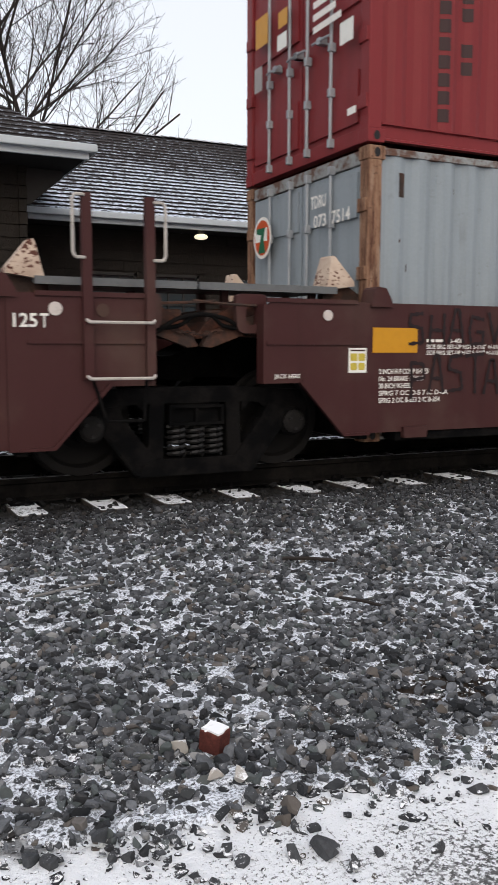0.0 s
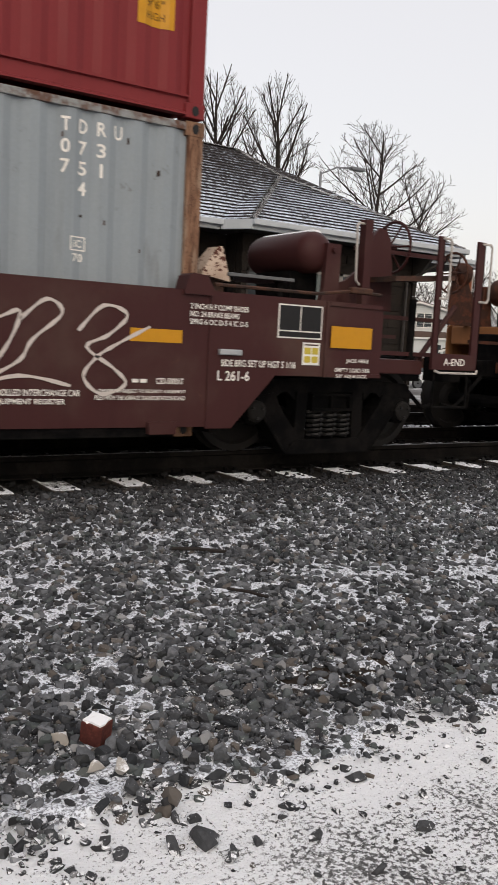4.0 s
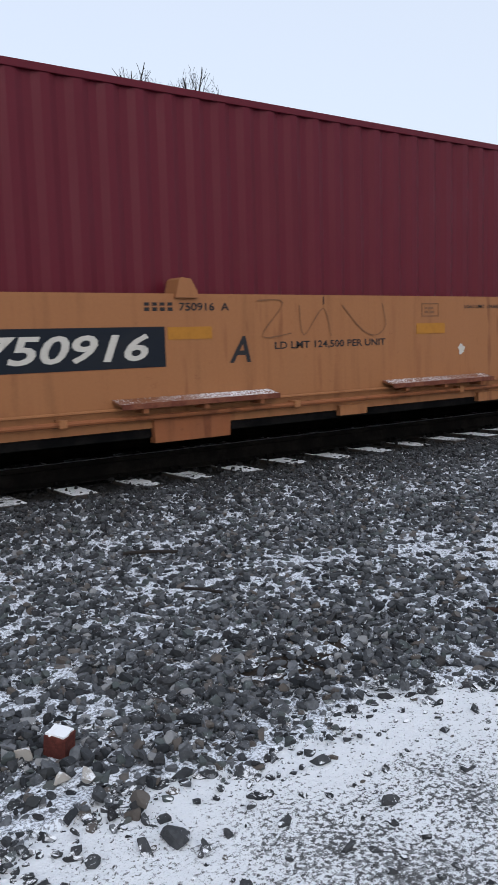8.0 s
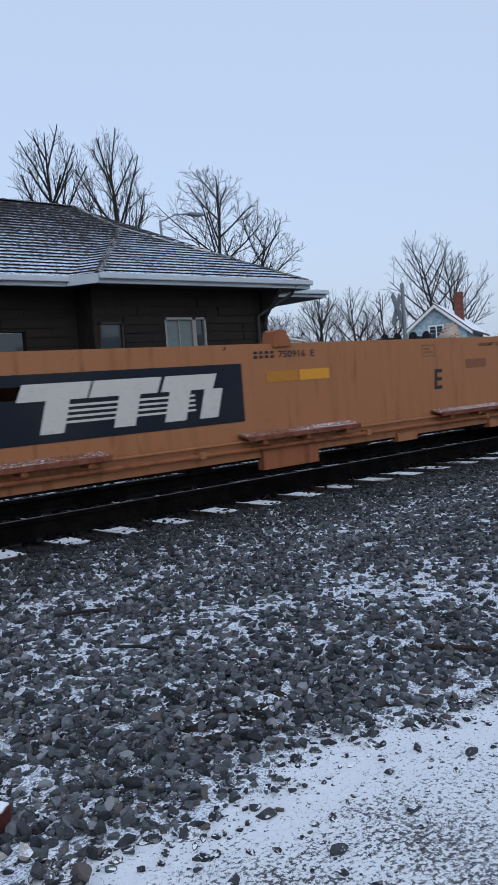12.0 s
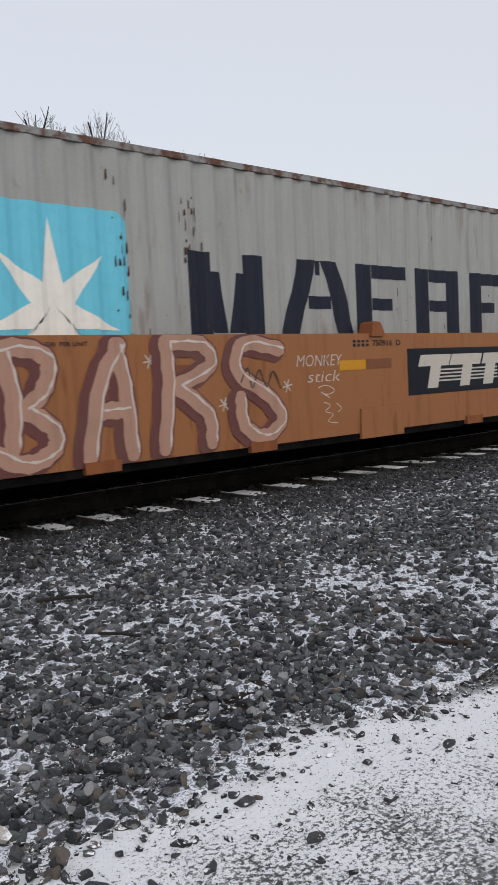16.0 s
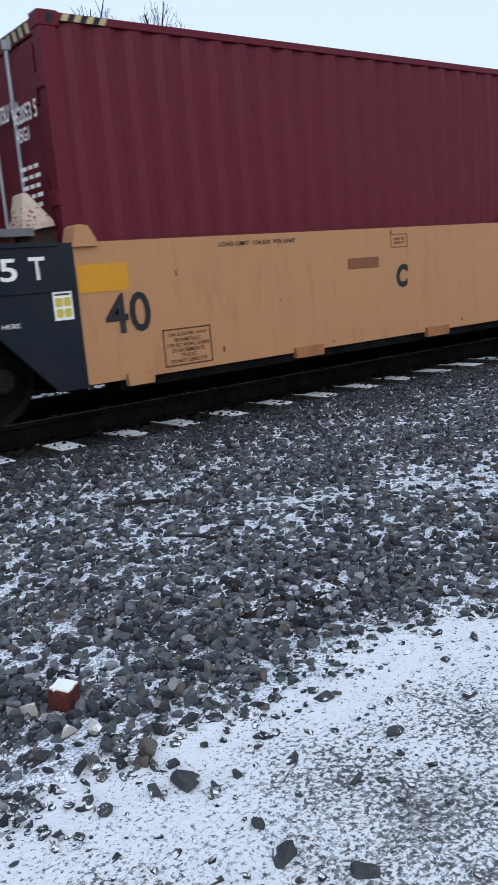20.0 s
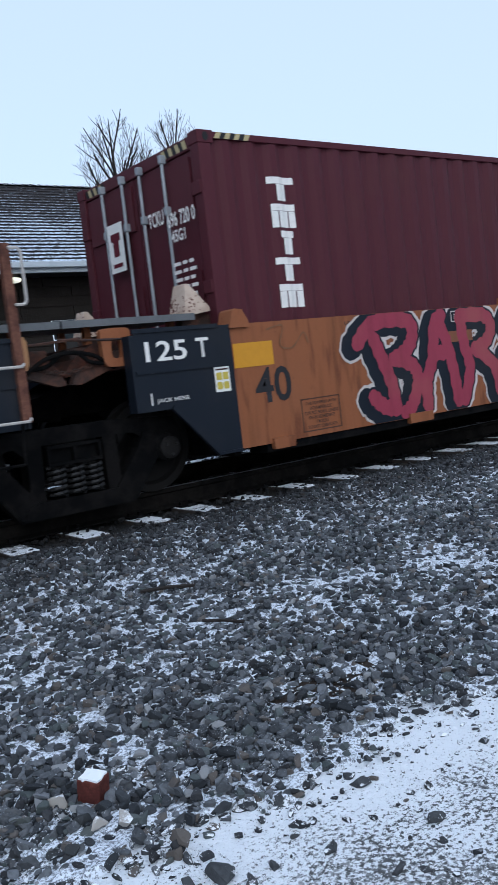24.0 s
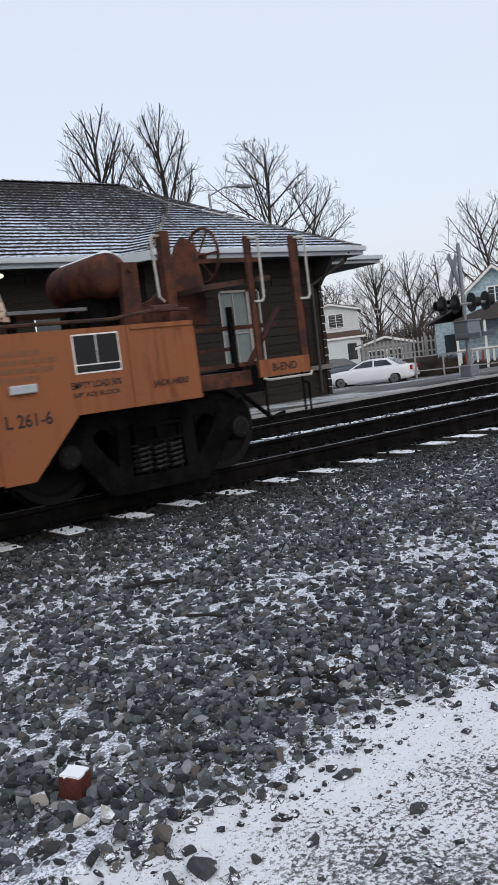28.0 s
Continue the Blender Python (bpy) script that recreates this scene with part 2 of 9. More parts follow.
def snowy(name, c, c2, cover, scale, rough=0.9, patch=1.2, even=0.55, fineness=42, lift=(0.25, 0.75)):
    """Wood or shingle with thin snow lying on what faces up."""
    m = Nodes(name, rough, spec=0.2)
    vec = m.mapped(world=True)
    stone = m.mix(m.noise(vec, scale, 4), c, c2)
    drift = m.noise(vec, patch, 3)
    fine = m.noise(vec, fineness, 5, 0.75)
    lie = m.math("ADD", m.math("MULTIPLY", drift, even), m.math("MULTIPLY", fine, 1.85 - even))
    mask = m.math("MULTIPLY", m.ramp(lie, 1.18 - cover, 1.40 - cover), m.ramp(m.up(), lift[0], lift[1]))
    m.colour(m.mix(mask, stone, (0.80, 0.82, 0.85)))
    m.bump(fine, 0.35, 0.01)
    return m.mat


def drifts(m, vec):
    """Where the powder snow lies thick and where the wind has swept the stones bare, from 0 to 1."""
    wide = m.noise(m.mapped((1.0, 1.5, 1.0), True), 1.5, 4, 0.6)
    return m.ramp(wide, 0.28, 0.74)


def crushed_stone(name, lo, hi, tops, gaps):
    """Crushed grey rock, each stone of its own tone, with powder snow on flat tops and sifted into the gaps."""
    m = Nodes(name, 0.85, spec=0.25)
    vec = m.mapped(world=True)
    isle = m.n.new("ShaderNodeNewGeometry").outputs["Random Per Island"]
    grain = m.noise(vec, 55, 4, 0.65)
    tone = m.mix(isle, lo, hi)
    tone = m.mix(m.ramp(grain, 0.35, 0.70, 0.0, 0.45), tone, shade(lo, 0.7))

    def some(k, share, c, amount):
        hit = m.math("GREATER_THAN", m.math("FRACT", m.math("MULTIPLY", isle, k)), 1.0 - share)
        return m.mix(m.math("MULTIPLY", hit, amount), tone, c)

    tone = some(37.7, 0.05, (0.27, 0.275, 0.28), 0.8)
    tone = some(71.3, 0.07, (0.125, 0.105, 0.088), 0.6)
    tone = some(53.9, 0.10, (0.075, 0.090, 0.088), 0.7)
    tone = some(91.1, 0.14, (0.022, 0.022, 0.024), 0.8)
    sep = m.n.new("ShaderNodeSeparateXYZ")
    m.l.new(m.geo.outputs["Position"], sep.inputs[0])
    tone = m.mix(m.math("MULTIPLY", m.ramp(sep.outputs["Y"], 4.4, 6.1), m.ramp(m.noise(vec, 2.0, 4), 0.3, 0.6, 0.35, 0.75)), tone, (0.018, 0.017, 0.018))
    # the train's shade is put into the stone colour below it, snow left out
    train_shade = m.math("MULTIPLY", m.ramp(sep.outputs["Y"], 6.05, 6.40, 0.0, 0.9), m.ramp(sep.outputs["Y"], 8.9, 9.3, 1.0, 0.0))
    tone = m.mix(train_shade, tone, (0.0065, 0.0062, 0.0062))
    bed = m.ramp(sep.outputs["Y"], 3.5, 5.5, 0.0, 0.02)
    over = m.math("SUBTRACT", sep.outputs["Z"], bed)
    drift = drifts(m, vec)
    fine = m.noise(vec, 150, 4, 0.7)
    frost = m.math("ADD", m.math("MULTIPLY", fine, 1.4), m.math("MULTIPLY", drift, 0.20))
    top = m.math("MULTIPLY", m.ramp(m.up(), 0.66, 0.88), m.ramp(frost, tops, tops + 0.14))
    level = m.math("ADD", m.math("ADD", m.math("MULTIPLY", drift, gaps), 0.007), m.math("MULTIPLY", m.math("SUBTRACT", m.noise(vec, 42, 5, 0.75), 0.5), 0.085))
    low = m.math("MULTIPLY", m.ramp(m.math("SUBTRACT", over, level), -0.004, 0.003, 1.0, 0.0), m.ramp(m.up(), 0.50, 0.82))
    m.colour(m.mix(m.math("MULTIPLY", m.math("MAXIMUM", top, low), m.math("SUBTRACT", 1.0, train_shade)), tone, (0.80, 0.82, 0.85)))
    m.bump(grain, 0.45, 0.008)
    return m.mat


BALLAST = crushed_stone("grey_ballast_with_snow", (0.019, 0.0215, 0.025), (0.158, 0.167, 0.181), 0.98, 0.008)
LOOSE = crushed_stone("bare_dark_stone", (0.020, 0.022, 0.026), (0.066, 0.069, 0.074), 1.10, 0.002)
TIEWOOD = snowy("snow_dusted_tie", (0.030, 0.025, 0.022), (0.055, 0.046, 0.040), 0.43, 9, patch=2.5, even=0.8)




def shingle_material():
    """Dark brown shingles laid in courses; snow lies on the course edges, thinning out towards the ridge."""
    m = Nodes("brown_shingles_with_snow", 0.9, spec=0.15)
    vec = m.mapped(world=True)
    tone = m.mix(m.noise(m.mapped((6, 6, 20), True), 1.0, 4), (0.015, 0.0135, 0.0145), (0.045, 0.039, 0.039))
    sep = m.n.new("ShaderNodeSeparateXYZ")
    m.l.new(m.geo.outputs["Position"], sep.inputs[0])
    z = sep.outputs["Z"]
    wob = m.math("MULTIPLY", m.math("SUBTRACT", m.noise(m.mapped((5, 5, 5), True), 1.0, 4, 0.7), 0.5), 0.05)
    course = m.math("FRACT", m.math("MULTIPLY", m.math("ADD", z, wob), 9.14))
    band = m.math("MULTIPLY", m.ramp(course, 0.10, 0.35), m.ramp(course, 0.72, 0.98, 1.0, 0.0))
    melt = m.math("ADD", m.ramp(z, 4.5, 6.9, 0.12, -0.10), m.math("ADD", m.math("MULTIPLY", m.noise(vec, 0.7, 4), 0.26), 0.10))
    melt = m.math("ADD", melt, m.ramp(sep.outputs["X"], 2.5, 5.0, -0.16, 0.0))
    cling = m.math("ADD", m.math("ADD", m.math("MULTIPLY", m.noise(m.mapped((4.0, 4.0, 9), True), 2.4, 6, 0.75), 1.35), m.math("MULTIPLY", band, 0.36)), melt)
    m.colour(m.mix(m.math("MULTIPLY", m.ramp(cling, 1.20, 1.46), 0.85), tone, (0.66, 0.74, 0.86)))
    m.bump(course, 0.4, 0.02)
    return m.mat


SHINGLE = shingle_material()

# ---- shapes ----


def bm_new():
    return bmesh.new()


def box(bm, x0, x1, y0, y1, z0, z1, bevel=0.0):
    vs = [bm.verts.new((x, y, z)) for x in (x0, x1) for y in (y0, y1) for z in (z0, z1)]
    fs = [bm.faces.new([vs[i] for i in q]) for q in ((0, 1, 3, 2), (4, 6, 7, 5), (0, 4, 5, 1), (2, 3, 7, 6), (0, 2, 6, 4), (1, 5, 7, 3))]
    if bevel:
        es = {e for f in fs for e in f.edges}
        bmesh.ops.bevel(bm, geom=list(es), offset=bevel, segments=2, profile=0.5, affect="EDGES")
    return bm


def prism(bm, pts, lo, hi, axis="y"):
    """A flat outline pulled along an axis. pts: (x, z) for axis y, (y, z) for axis x, (x, y) for axis z."""
    def at(a, b, d):
        return (a, d, b) if axis == "y" else (d, a, b) if axis == "x" else (a, b, d)
    lov, hiv = [bm.verts.new(at(a, b, lo)) for a, b in pts], [bm.verts.new(at(a, b, hi)) for a, b in pts]
    n = len(pts)
    bm.faces.new(lov)
    bm.faces.new(hiv[::-1])
    for i in range(n):
        bm.faces.new((lov[i], lov[(i + 1) % n], hiv[(i + 1) % n], hiv[i])[::-1])
    return bm


def rod(bm, p, q, r, n=8, r2=None):
    p, q = Vector(p), Vector(q)
    d = (q - p).normalized()
    a = d.orthogonal().normalized()
    b = d.cross(a)
    r2 = r if r2 is None else r2
    c0 = [bm.verts.new(p + (a * math.cos(k) + b * math.sin(k)) * r) for k in (2 * math.pi * i / n for i in range(n))]
    c1 = [bm.verts.new(q + (a * math.cos(k) + b * math.sin(k)) * r2) for k in (2 * math.pi * i / n for i in range(n))]
    bm.faces.new(c0[::-1])
    bm.faces.new(c1)
    for i in range(n):
        bm.faces.new((c0[i], c0[(i + 1) % n], c1[(i + 1) % n], c1[i]))
    return bm


def tube(bm, pts, r, n=6):
    for p, q in zip(pts, pts[1:]):
        rod(bm, p, q, r, n)
    return bm


def stroke_path(pts, smooth):
    P = [Vector(p) for p in pts]
    out = []
    for i in range(len(P) - 1):
        a, b, c, d = P[max(i - 1, 0)], P[i], P[i + 1], P[min(i + 2, len(P) - 1)]
        for k in range(smooth):
            t = k / smooth
            out.append(0.5 * ((2 * b) + (c - a) * t + (2 * a - 5 * b + 4 * c - d) * t * t + (3 * b - a - 3 * c + d) * t ** 3))
    return out + [P[-1]]


def hose_tube(pts, r):
    """A smoothly bent hose or pipe."""
    return tube(bm_new(), stroke_path(pts, 5), r, 7)


def turned(bm, profile, centre, axis="y", n=24):
    """A profile of (along, radius) turned about an axis through centre."""
    rings = []
    for along, r in profile:
        ring = []
        for i in range(n):
            k = 2 * math.pi * i / n
            u, v = r * math.cos(k), r * math.sin(k)
            o = (u, along, v) if axis == "y" else (along, u, v) if axis == "x" else (u, v, along)
            ring.append(bm.verts.new(Vector(centre) + Vector(o)))
        rings.append(ring)
    for a, b in zip(rings, rings[1:]):
        for i in range(n):
            bm.faces.new((a[i], a[(i + 1) % n], b[(i + 1) % n], b[i]))
    bm.faces.new(rings[0][::-1])
    bm.faces.new(rings[-1])
    return bm


def mesh_of(name, bm, mat, smooth=False):
    bmesh.ops.recalc_face_normals(bm, faces=bm.faces)
    me = bpy.data.meshes.new(name)
    bm.to_mesh(me)
    bm.free()
    me.materials.append(mat)
    if smooth:
        me.polygons.foreach_set("use_smooth", [True] * len(me.polygons))
    return me


def part(name, bm, mat, parent=None, label="", smooth=False):
    """One bmesh as one mesh object under a thing or a part."""
    ob = new(name, mesh_of(name, bm, mat, smooth))
    ob.parent = parent
    if label:
        ob["label"] = label
    return ob


def thing(name, x, y, z, label, category, group="", kind=""):
    ob = new(name)
    ob.empty_display_size = 0.2
    ob.location = (x, y, z)
    return tagged(ob, label, category, group, kind)


def solid(name, bm, mat, label, category, group="", kind="", smooth=False, at=(0, 0, 0)):
    ob = part(name, bm, mat, None, "", smooth)
    ob.location = at
    return tagged(ob, label, category, group, kind)


def lettering(string, x0, x1, z0, z1, shear=0.0, bold=0.018):
    """The built-in font, fitted into a box of the x-z plane; a bmesh that looks to -y."""
    if string in ("1", "I"):
        x0, x1 = x0 + 0.36 * (x1 - x0), x1 - 0.30 * (x1 - x0)
    cu = bpy.data.curves.new("lettering", "FONT")
    cu.body, cu.shear, cu.offset, cu.resolution_u = string, shear, bold, 3
    ob = bpy.data.objects.new("lettering", cu)
    bm = bm_new()
    bm.from_mesh(ob.to_mesh())
    ob.to_mesh_clear()
    bpy.data.objects.remove(ob)
    bpy.data.curves.remove(cu)
    xs, ys = [v.co.x for v in bm.verts], [v.co.y for v in bm.verts]
    sx, sz = (x1 - x0) / max(max(xs) - min(xs), 1e-6), (z1 - z0) / max(max(ys) - min(ys), 1e-6)
    lx, ly = min(xs), min(ys)
    for v in bm.verts:
        v.co = (x0 + (v.co.x - lx) * sx, 0, z0 + (v.co.y - ly) * sz)
    return bm


def quad(bm, pts, y):
    bm.faces.new([bm.verts.new((x, y, z)) for x, z in pts])
    return bm


def plate(bm, x0, x1, z0, z1, y, thick=0.003, lean=0.0):
    """A thin sheet on a wall that looks to -y."""
    return prism(bm, [(x0, z0), (x1, z0), (x1 + lean, z1), (x0 + lean, z1)], y - thick, y)

# ---- the ground and the tracks ----
TRACK, TRACK2, RAILTOP, TIETOP, TIESTEP = 7.575, 11.15, 0.25, 0.066, 0.585


def ground_height(x, y):
    """The lie of the land: a flat ballast bed, level gravel before it, the street a little lower."""
    bed = 0.02 * min(1, max(0, (y - 3.5) / 2))
    far = -0.85 * min(1, max(0, (y - 18.0) / 11)) - 0.2 * min(1, max(0, (y - 40) / 40))
    if y > 13.2:
        bed += 0.08 * min(1, (y - 13.2) / 0.8)
    return bed + far


def ground_mesh():
    xs = [-3000, -600, -120, -40, -15, -6] + [-3 + 0.5 * i for i in range(50)] + [24, 28, 34, 42, 55, 80, 130, 300, 900, 3000]
    ys = [-3000, -600, -80, -20, -6, -2] + [-0.5 + 0.35 * i for i in range(42)] + [15, 17, 19, 21, 23, 26, 30, 36, 45, 60, 90, 200, 700, 3000]
    verts = [(x, y, ground_height(x, y)) for y in ys for x in xs]
    w = len(xs)
    faces = [(j * w + i, j * w + i + 1, (j + 1) * w + i + 1, (j + 1) * w + i) for j in range(len(ys) - 1) for i in range(w - 1)]
    me = bpy.data.meshes.new("ground")
    me.from_pydata(verts, [], faces)
    return me


def ground_material():
    m = Nodes("gravel_and_snow_ground", 0.9, spec=0.2)
    vec = m.mapped(world=True)
    sep = m.n.new("ShaderNodeSeparateXYZ")
    m.l.new(m.geo.outputs["Position"], sep.inputs[0])
    x, y = sep.outputs["X"], sep.outputs["Y"]
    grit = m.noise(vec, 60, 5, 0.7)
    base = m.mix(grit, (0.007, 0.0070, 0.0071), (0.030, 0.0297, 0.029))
    base = m.mix(m.ramp(m.noise(vec, 0.8, 3), 0.45, 0.7, 0, 0.35), base, (0.060, 0.048, 0.038))
    # trodden snow lies on the flat strip before the ballast, with a ragged edge; grit shows through more and more away from it
    rag = m.math("MULTIPLY", m.math("SUBTRACT", m.noise(vec, 4.0, 6, 0.7), 0.5), 0.62)
    edge = m.math("ADD", m.math("SUBTRACT", 2.12, m.math("MULTIPLY", m.math("MAXIMUM", m.math("SUBTRACT", x, 2.1), 0.0), 0.45)), rag)
    within = m.math("SUBTRACT", edge, y)
    lying = m.ramp(within, -0.06, 0.10)
    worn = m.math("ADD", m.ramp(within, 0.0, 0.80, -0.115, 0.075), m.math("MULTIPLY", m.math("SUBTRACT", m.noise(vec, 2.6, 5, 0.65), 0.5), 0.42))
    speck = m.noise(vec, 62, 4, 0.72)
    clear = m.ramp(m.math("SUBTRACT", speck, worn), 0.375, 0.47, 0.05, 1.0)
    flake = m.ramp(m.math("SUBTRACT", m.noise(vec, 150, 3, 0.6), m.math("MULTIPLY", worn, 0.8)), 0.30, 0.44, 0.72, 1.0)
    snow = m.math("MULTIPLY", lying, m.math("MULTIPLY", clear, flake))
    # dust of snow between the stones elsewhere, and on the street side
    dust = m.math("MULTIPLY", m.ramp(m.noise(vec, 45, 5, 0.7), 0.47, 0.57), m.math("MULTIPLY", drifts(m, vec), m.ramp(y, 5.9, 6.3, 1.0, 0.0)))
    far = m.math("MULTIPLY", m.ramp(y, 13.0, 13.6), m.ramp(m.noise(vec, 0.35, 5, 0.6), 0.50, 0.66, 0.04, 0.55))
    col = m.mix(m.ramp(y, 15.0, 16.0), base, m.mix(grit, (0.085, 0.083, 0.082), (0.14, 0.137, 0.135)))
    col = m.mix(lying, col, m.mix(grit, (0.030, 0.031, 0.032), (0.085, 0.085, 0.084)))
    mask = m.math("MAXIMUM", m.math("MAXIMUM", snow, m.math("MULTIPLY", dust, 0.7)), far)
    # a bare patch of brown soil near the snow's edge
    away = m.math("SQRT", m.math("ADD", m.math("POWER", m.math("DIVIDE", m.math("SUBTRACT", x, 2.08), 0.36), 2.0), m.math("POWER", m.math("DIVIDE", m.math("SUBTRACT", y, 2.46), 0.19), 2.0)))
    soil = m.ramp(m.math("ADD", away, m.math("MULTIPLY", m.math("SUBTRACT", m.noise(vec, 9, 5, 0.7), 0.5), 0.9)), 0.7, 1.1, 1.0, 0.0)
    col = m.mix(soil, col, m.mix(grit, (0.018, 0.013, 0.010), (0.060, 0.045, 0.034)))
    mask = m.math("MULTIPLY", mask, m.math("SUBTRACT", 1.0, soil))
    m.colour(m.mix(mask, col, (0.85, 0.875, 0.905)))
    m.bump(m.math("ADD", m.math("MULTIPLY", speck, 0.7), m.math("MULTIPLY", m.noise(vec, 14, 6, 0.75), 1.3)), 0.8, 0.018)
    return m.mat


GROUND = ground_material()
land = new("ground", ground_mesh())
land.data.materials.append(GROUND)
tagged(land, "gravel ground with thin trodden snow beside the tracks", "ground", kind="structure")

def round_mesh(detail):
    bm = bm_new()
    bmesh.ops.create_icosphere(bm, subdivisions=detail, radius=1.0)
    v, f = np.array([v.co[:] for v in bm.verts]), np.array([[v.index for v in f.verts] for f in bm.faces])
    bm.free()
    return v, f


LUMP = {1: round_mesh(1), 2: round_mesh(2)}


def stones(name, px, py, pz, size, flat=0.72, seed=1, detail=1):
    """Many broken stones as one mesh: each a lump split along a flattish top and several steep random planes."""
    rng = np.random.default_rng(seed)
    base, tri = LUMP[detail]
    n, nv = len(px), len(base)
    v = np.repeat(base[None], n, 0) * (1 + rng.uniform(-0.12, 0.12, (n, nv, 1))) * 1.35
    for k in range(8):
        a = rng.uniform(0, 2 * np.pi, n)
        rise = rng.normal(0, 0.32, n) if k > 1 else np.full(n, 1.15 if k == 0 else -1.2) + rng.normal(0, 0.2, n)
        nrm = np.stack([np.cos(a) * np.cos(rise), np.sin(a) * np.cos(rise), np.sin(rise)], 1)
        d = rng.uniform(0.42, 0.85, n)
        v -= np.maximum(np.einsum("ijk,ik->ij", v, nrm) - d[:, None], 0)[..., None] * nrm[:, None]
    v *= np.stack([size * rng.uniform(0.9, 1.55, n), size * rng.uniform(0.65, 1.05, n), size * flat * rng.uniform(0.7, 1.25, n)], 1)[:, None]
    tilt, spin = rng.normal(0, 0.22, n), rng.uniform(0, 2 * np.pi, n)
    c, s = np.cos(tilt)[:, None], np.sin(tilt)[:, None]
    v = np.stack([v[..., 0] * c - v[..., 2] * s, v[..., 1], v[..., 0] * s + v[..., 2] * c], -1)
    c, s = np.cos(spin)[:, None], np.sin(spin)[:, None]
    v = np.stack([v[..., 0] * c - v[..., 1] * s, v[..., 0] * s + v[..., 1] * c, v[..., 2]], -1)
    v += np.stack([px, py, pz], 1)[:, None]
    f = tri[None] + (np.arange(n) * nv)[:, None, None]
    me = bpy.data.meshes.new(name)
    me.vertices.add(n * nv)
    me.vertices.foreach_set("co", v.reshape(-1).astype(np.float32))
    nf = n * len(tri)
    me.loops.add(nf * 3)
    me.polygons.add(nf)
    me.loops.foreach_set("vertex_index", f.reshape(-1).astype(np.int32))
    me.polygons.foreach_set("loop_start", np.arange(0, nf * 3, 3, dtype=np.int32))
    me.update(calc_edges=True)
    me.shade_flat()
    return me


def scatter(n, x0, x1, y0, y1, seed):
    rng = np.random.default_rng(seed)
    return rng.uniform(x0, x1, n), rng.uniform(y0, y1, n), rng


def heights(x, y):
    return 0.02 * np.clip((y - 3.5) / 2, 0, 1)


def snow_edge(x, y):
    """Where the ballast ends and the snowy strip begins, as a distance across the track."""
    return 2.06 - 0.42 * np.maximum(x - 2.1, 0) + 0.10 * np.sin(x * 5.1) * np.sin(x * 2.3 + 1) + 0.08 * np.sin(x * 17) * np.sin(y * 11)


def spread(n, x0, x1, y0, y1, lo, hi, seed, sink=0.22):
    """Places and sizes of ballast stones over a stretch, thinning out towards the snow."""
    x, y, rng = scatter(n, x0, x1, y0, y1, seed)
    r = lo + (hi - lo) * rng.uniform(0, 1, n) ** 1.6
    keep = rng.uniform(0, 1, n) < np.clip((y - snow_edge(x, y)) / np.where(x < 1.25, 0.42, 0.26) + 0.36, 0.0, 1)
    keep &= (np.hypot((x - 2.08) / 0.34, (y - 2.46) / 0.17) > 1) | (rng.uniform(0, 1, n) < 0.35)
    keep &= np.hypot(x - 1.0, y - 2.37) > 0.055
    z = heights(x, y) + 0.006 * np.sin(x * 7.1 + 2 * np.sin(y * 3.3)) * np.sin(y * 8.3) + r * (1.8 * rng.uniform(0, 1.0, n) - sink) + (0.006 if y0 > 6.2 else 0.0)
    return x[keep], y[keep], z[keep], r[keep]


def bed_of(name, spans, detail, label, mat, seed, flat):
    rows = [spread(*s) for s in spans]
    o = new(name, stones(name, *(np.concatenate(a) for a in zip(*rows)), flat, seed, detail))
    o.data.materials.append(mat)
    return tagged(o, label, "gravel", kind="stuff")


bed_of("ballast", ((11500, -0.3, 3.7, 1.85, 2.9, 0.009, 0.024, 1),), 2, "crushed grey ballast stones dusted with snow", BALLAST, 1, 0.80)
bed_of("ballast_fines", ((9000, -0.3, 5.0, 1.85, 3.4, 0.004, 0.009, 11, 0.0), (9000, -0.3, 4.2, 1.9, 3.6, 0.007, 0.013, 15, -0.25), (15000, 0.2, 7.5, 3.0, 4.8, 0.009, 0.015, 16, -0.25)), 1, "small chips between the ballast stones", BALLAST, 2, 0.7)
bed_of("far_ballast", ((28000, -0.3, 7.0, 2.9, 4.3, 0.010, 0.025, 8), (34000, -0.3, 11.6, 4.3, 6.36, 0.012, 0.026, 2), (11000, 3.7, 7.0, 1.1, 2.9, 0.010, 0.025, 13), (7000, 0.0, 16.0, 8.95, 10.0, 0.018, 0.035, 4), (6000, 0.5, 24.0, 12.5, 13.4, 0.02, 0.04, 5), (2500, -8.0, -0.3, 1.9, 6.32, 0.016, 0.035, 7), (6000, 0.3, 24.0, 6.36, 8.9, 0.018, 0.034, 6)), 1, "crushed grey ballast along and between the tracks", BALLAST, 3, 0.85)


def value_noise(x, y, cell, seed):
    """Smooth random heights from 0 to 1 over the plan."""
    grid = np.random.default_rng(seed).uniform(0, 1, (256, 256))
    u, v = x / cell, y / cell
    i, j = np.floor(u).astype(int), np.floor(v).astype(int)
    f, g = u - i, v - j
    f, g = f * f * (3 - 2 * f), g * g * (3 - 2 * g)
    a, b, c, d = (grid[(i + k) % 256, (j + m) % 256] for k, m in ((0, 0), (1, 0), (0, 1), (1, 1)))
    return (a * (1 - f) + b * f) * (1 - g) + (c * (1 - f) + d * f) * g


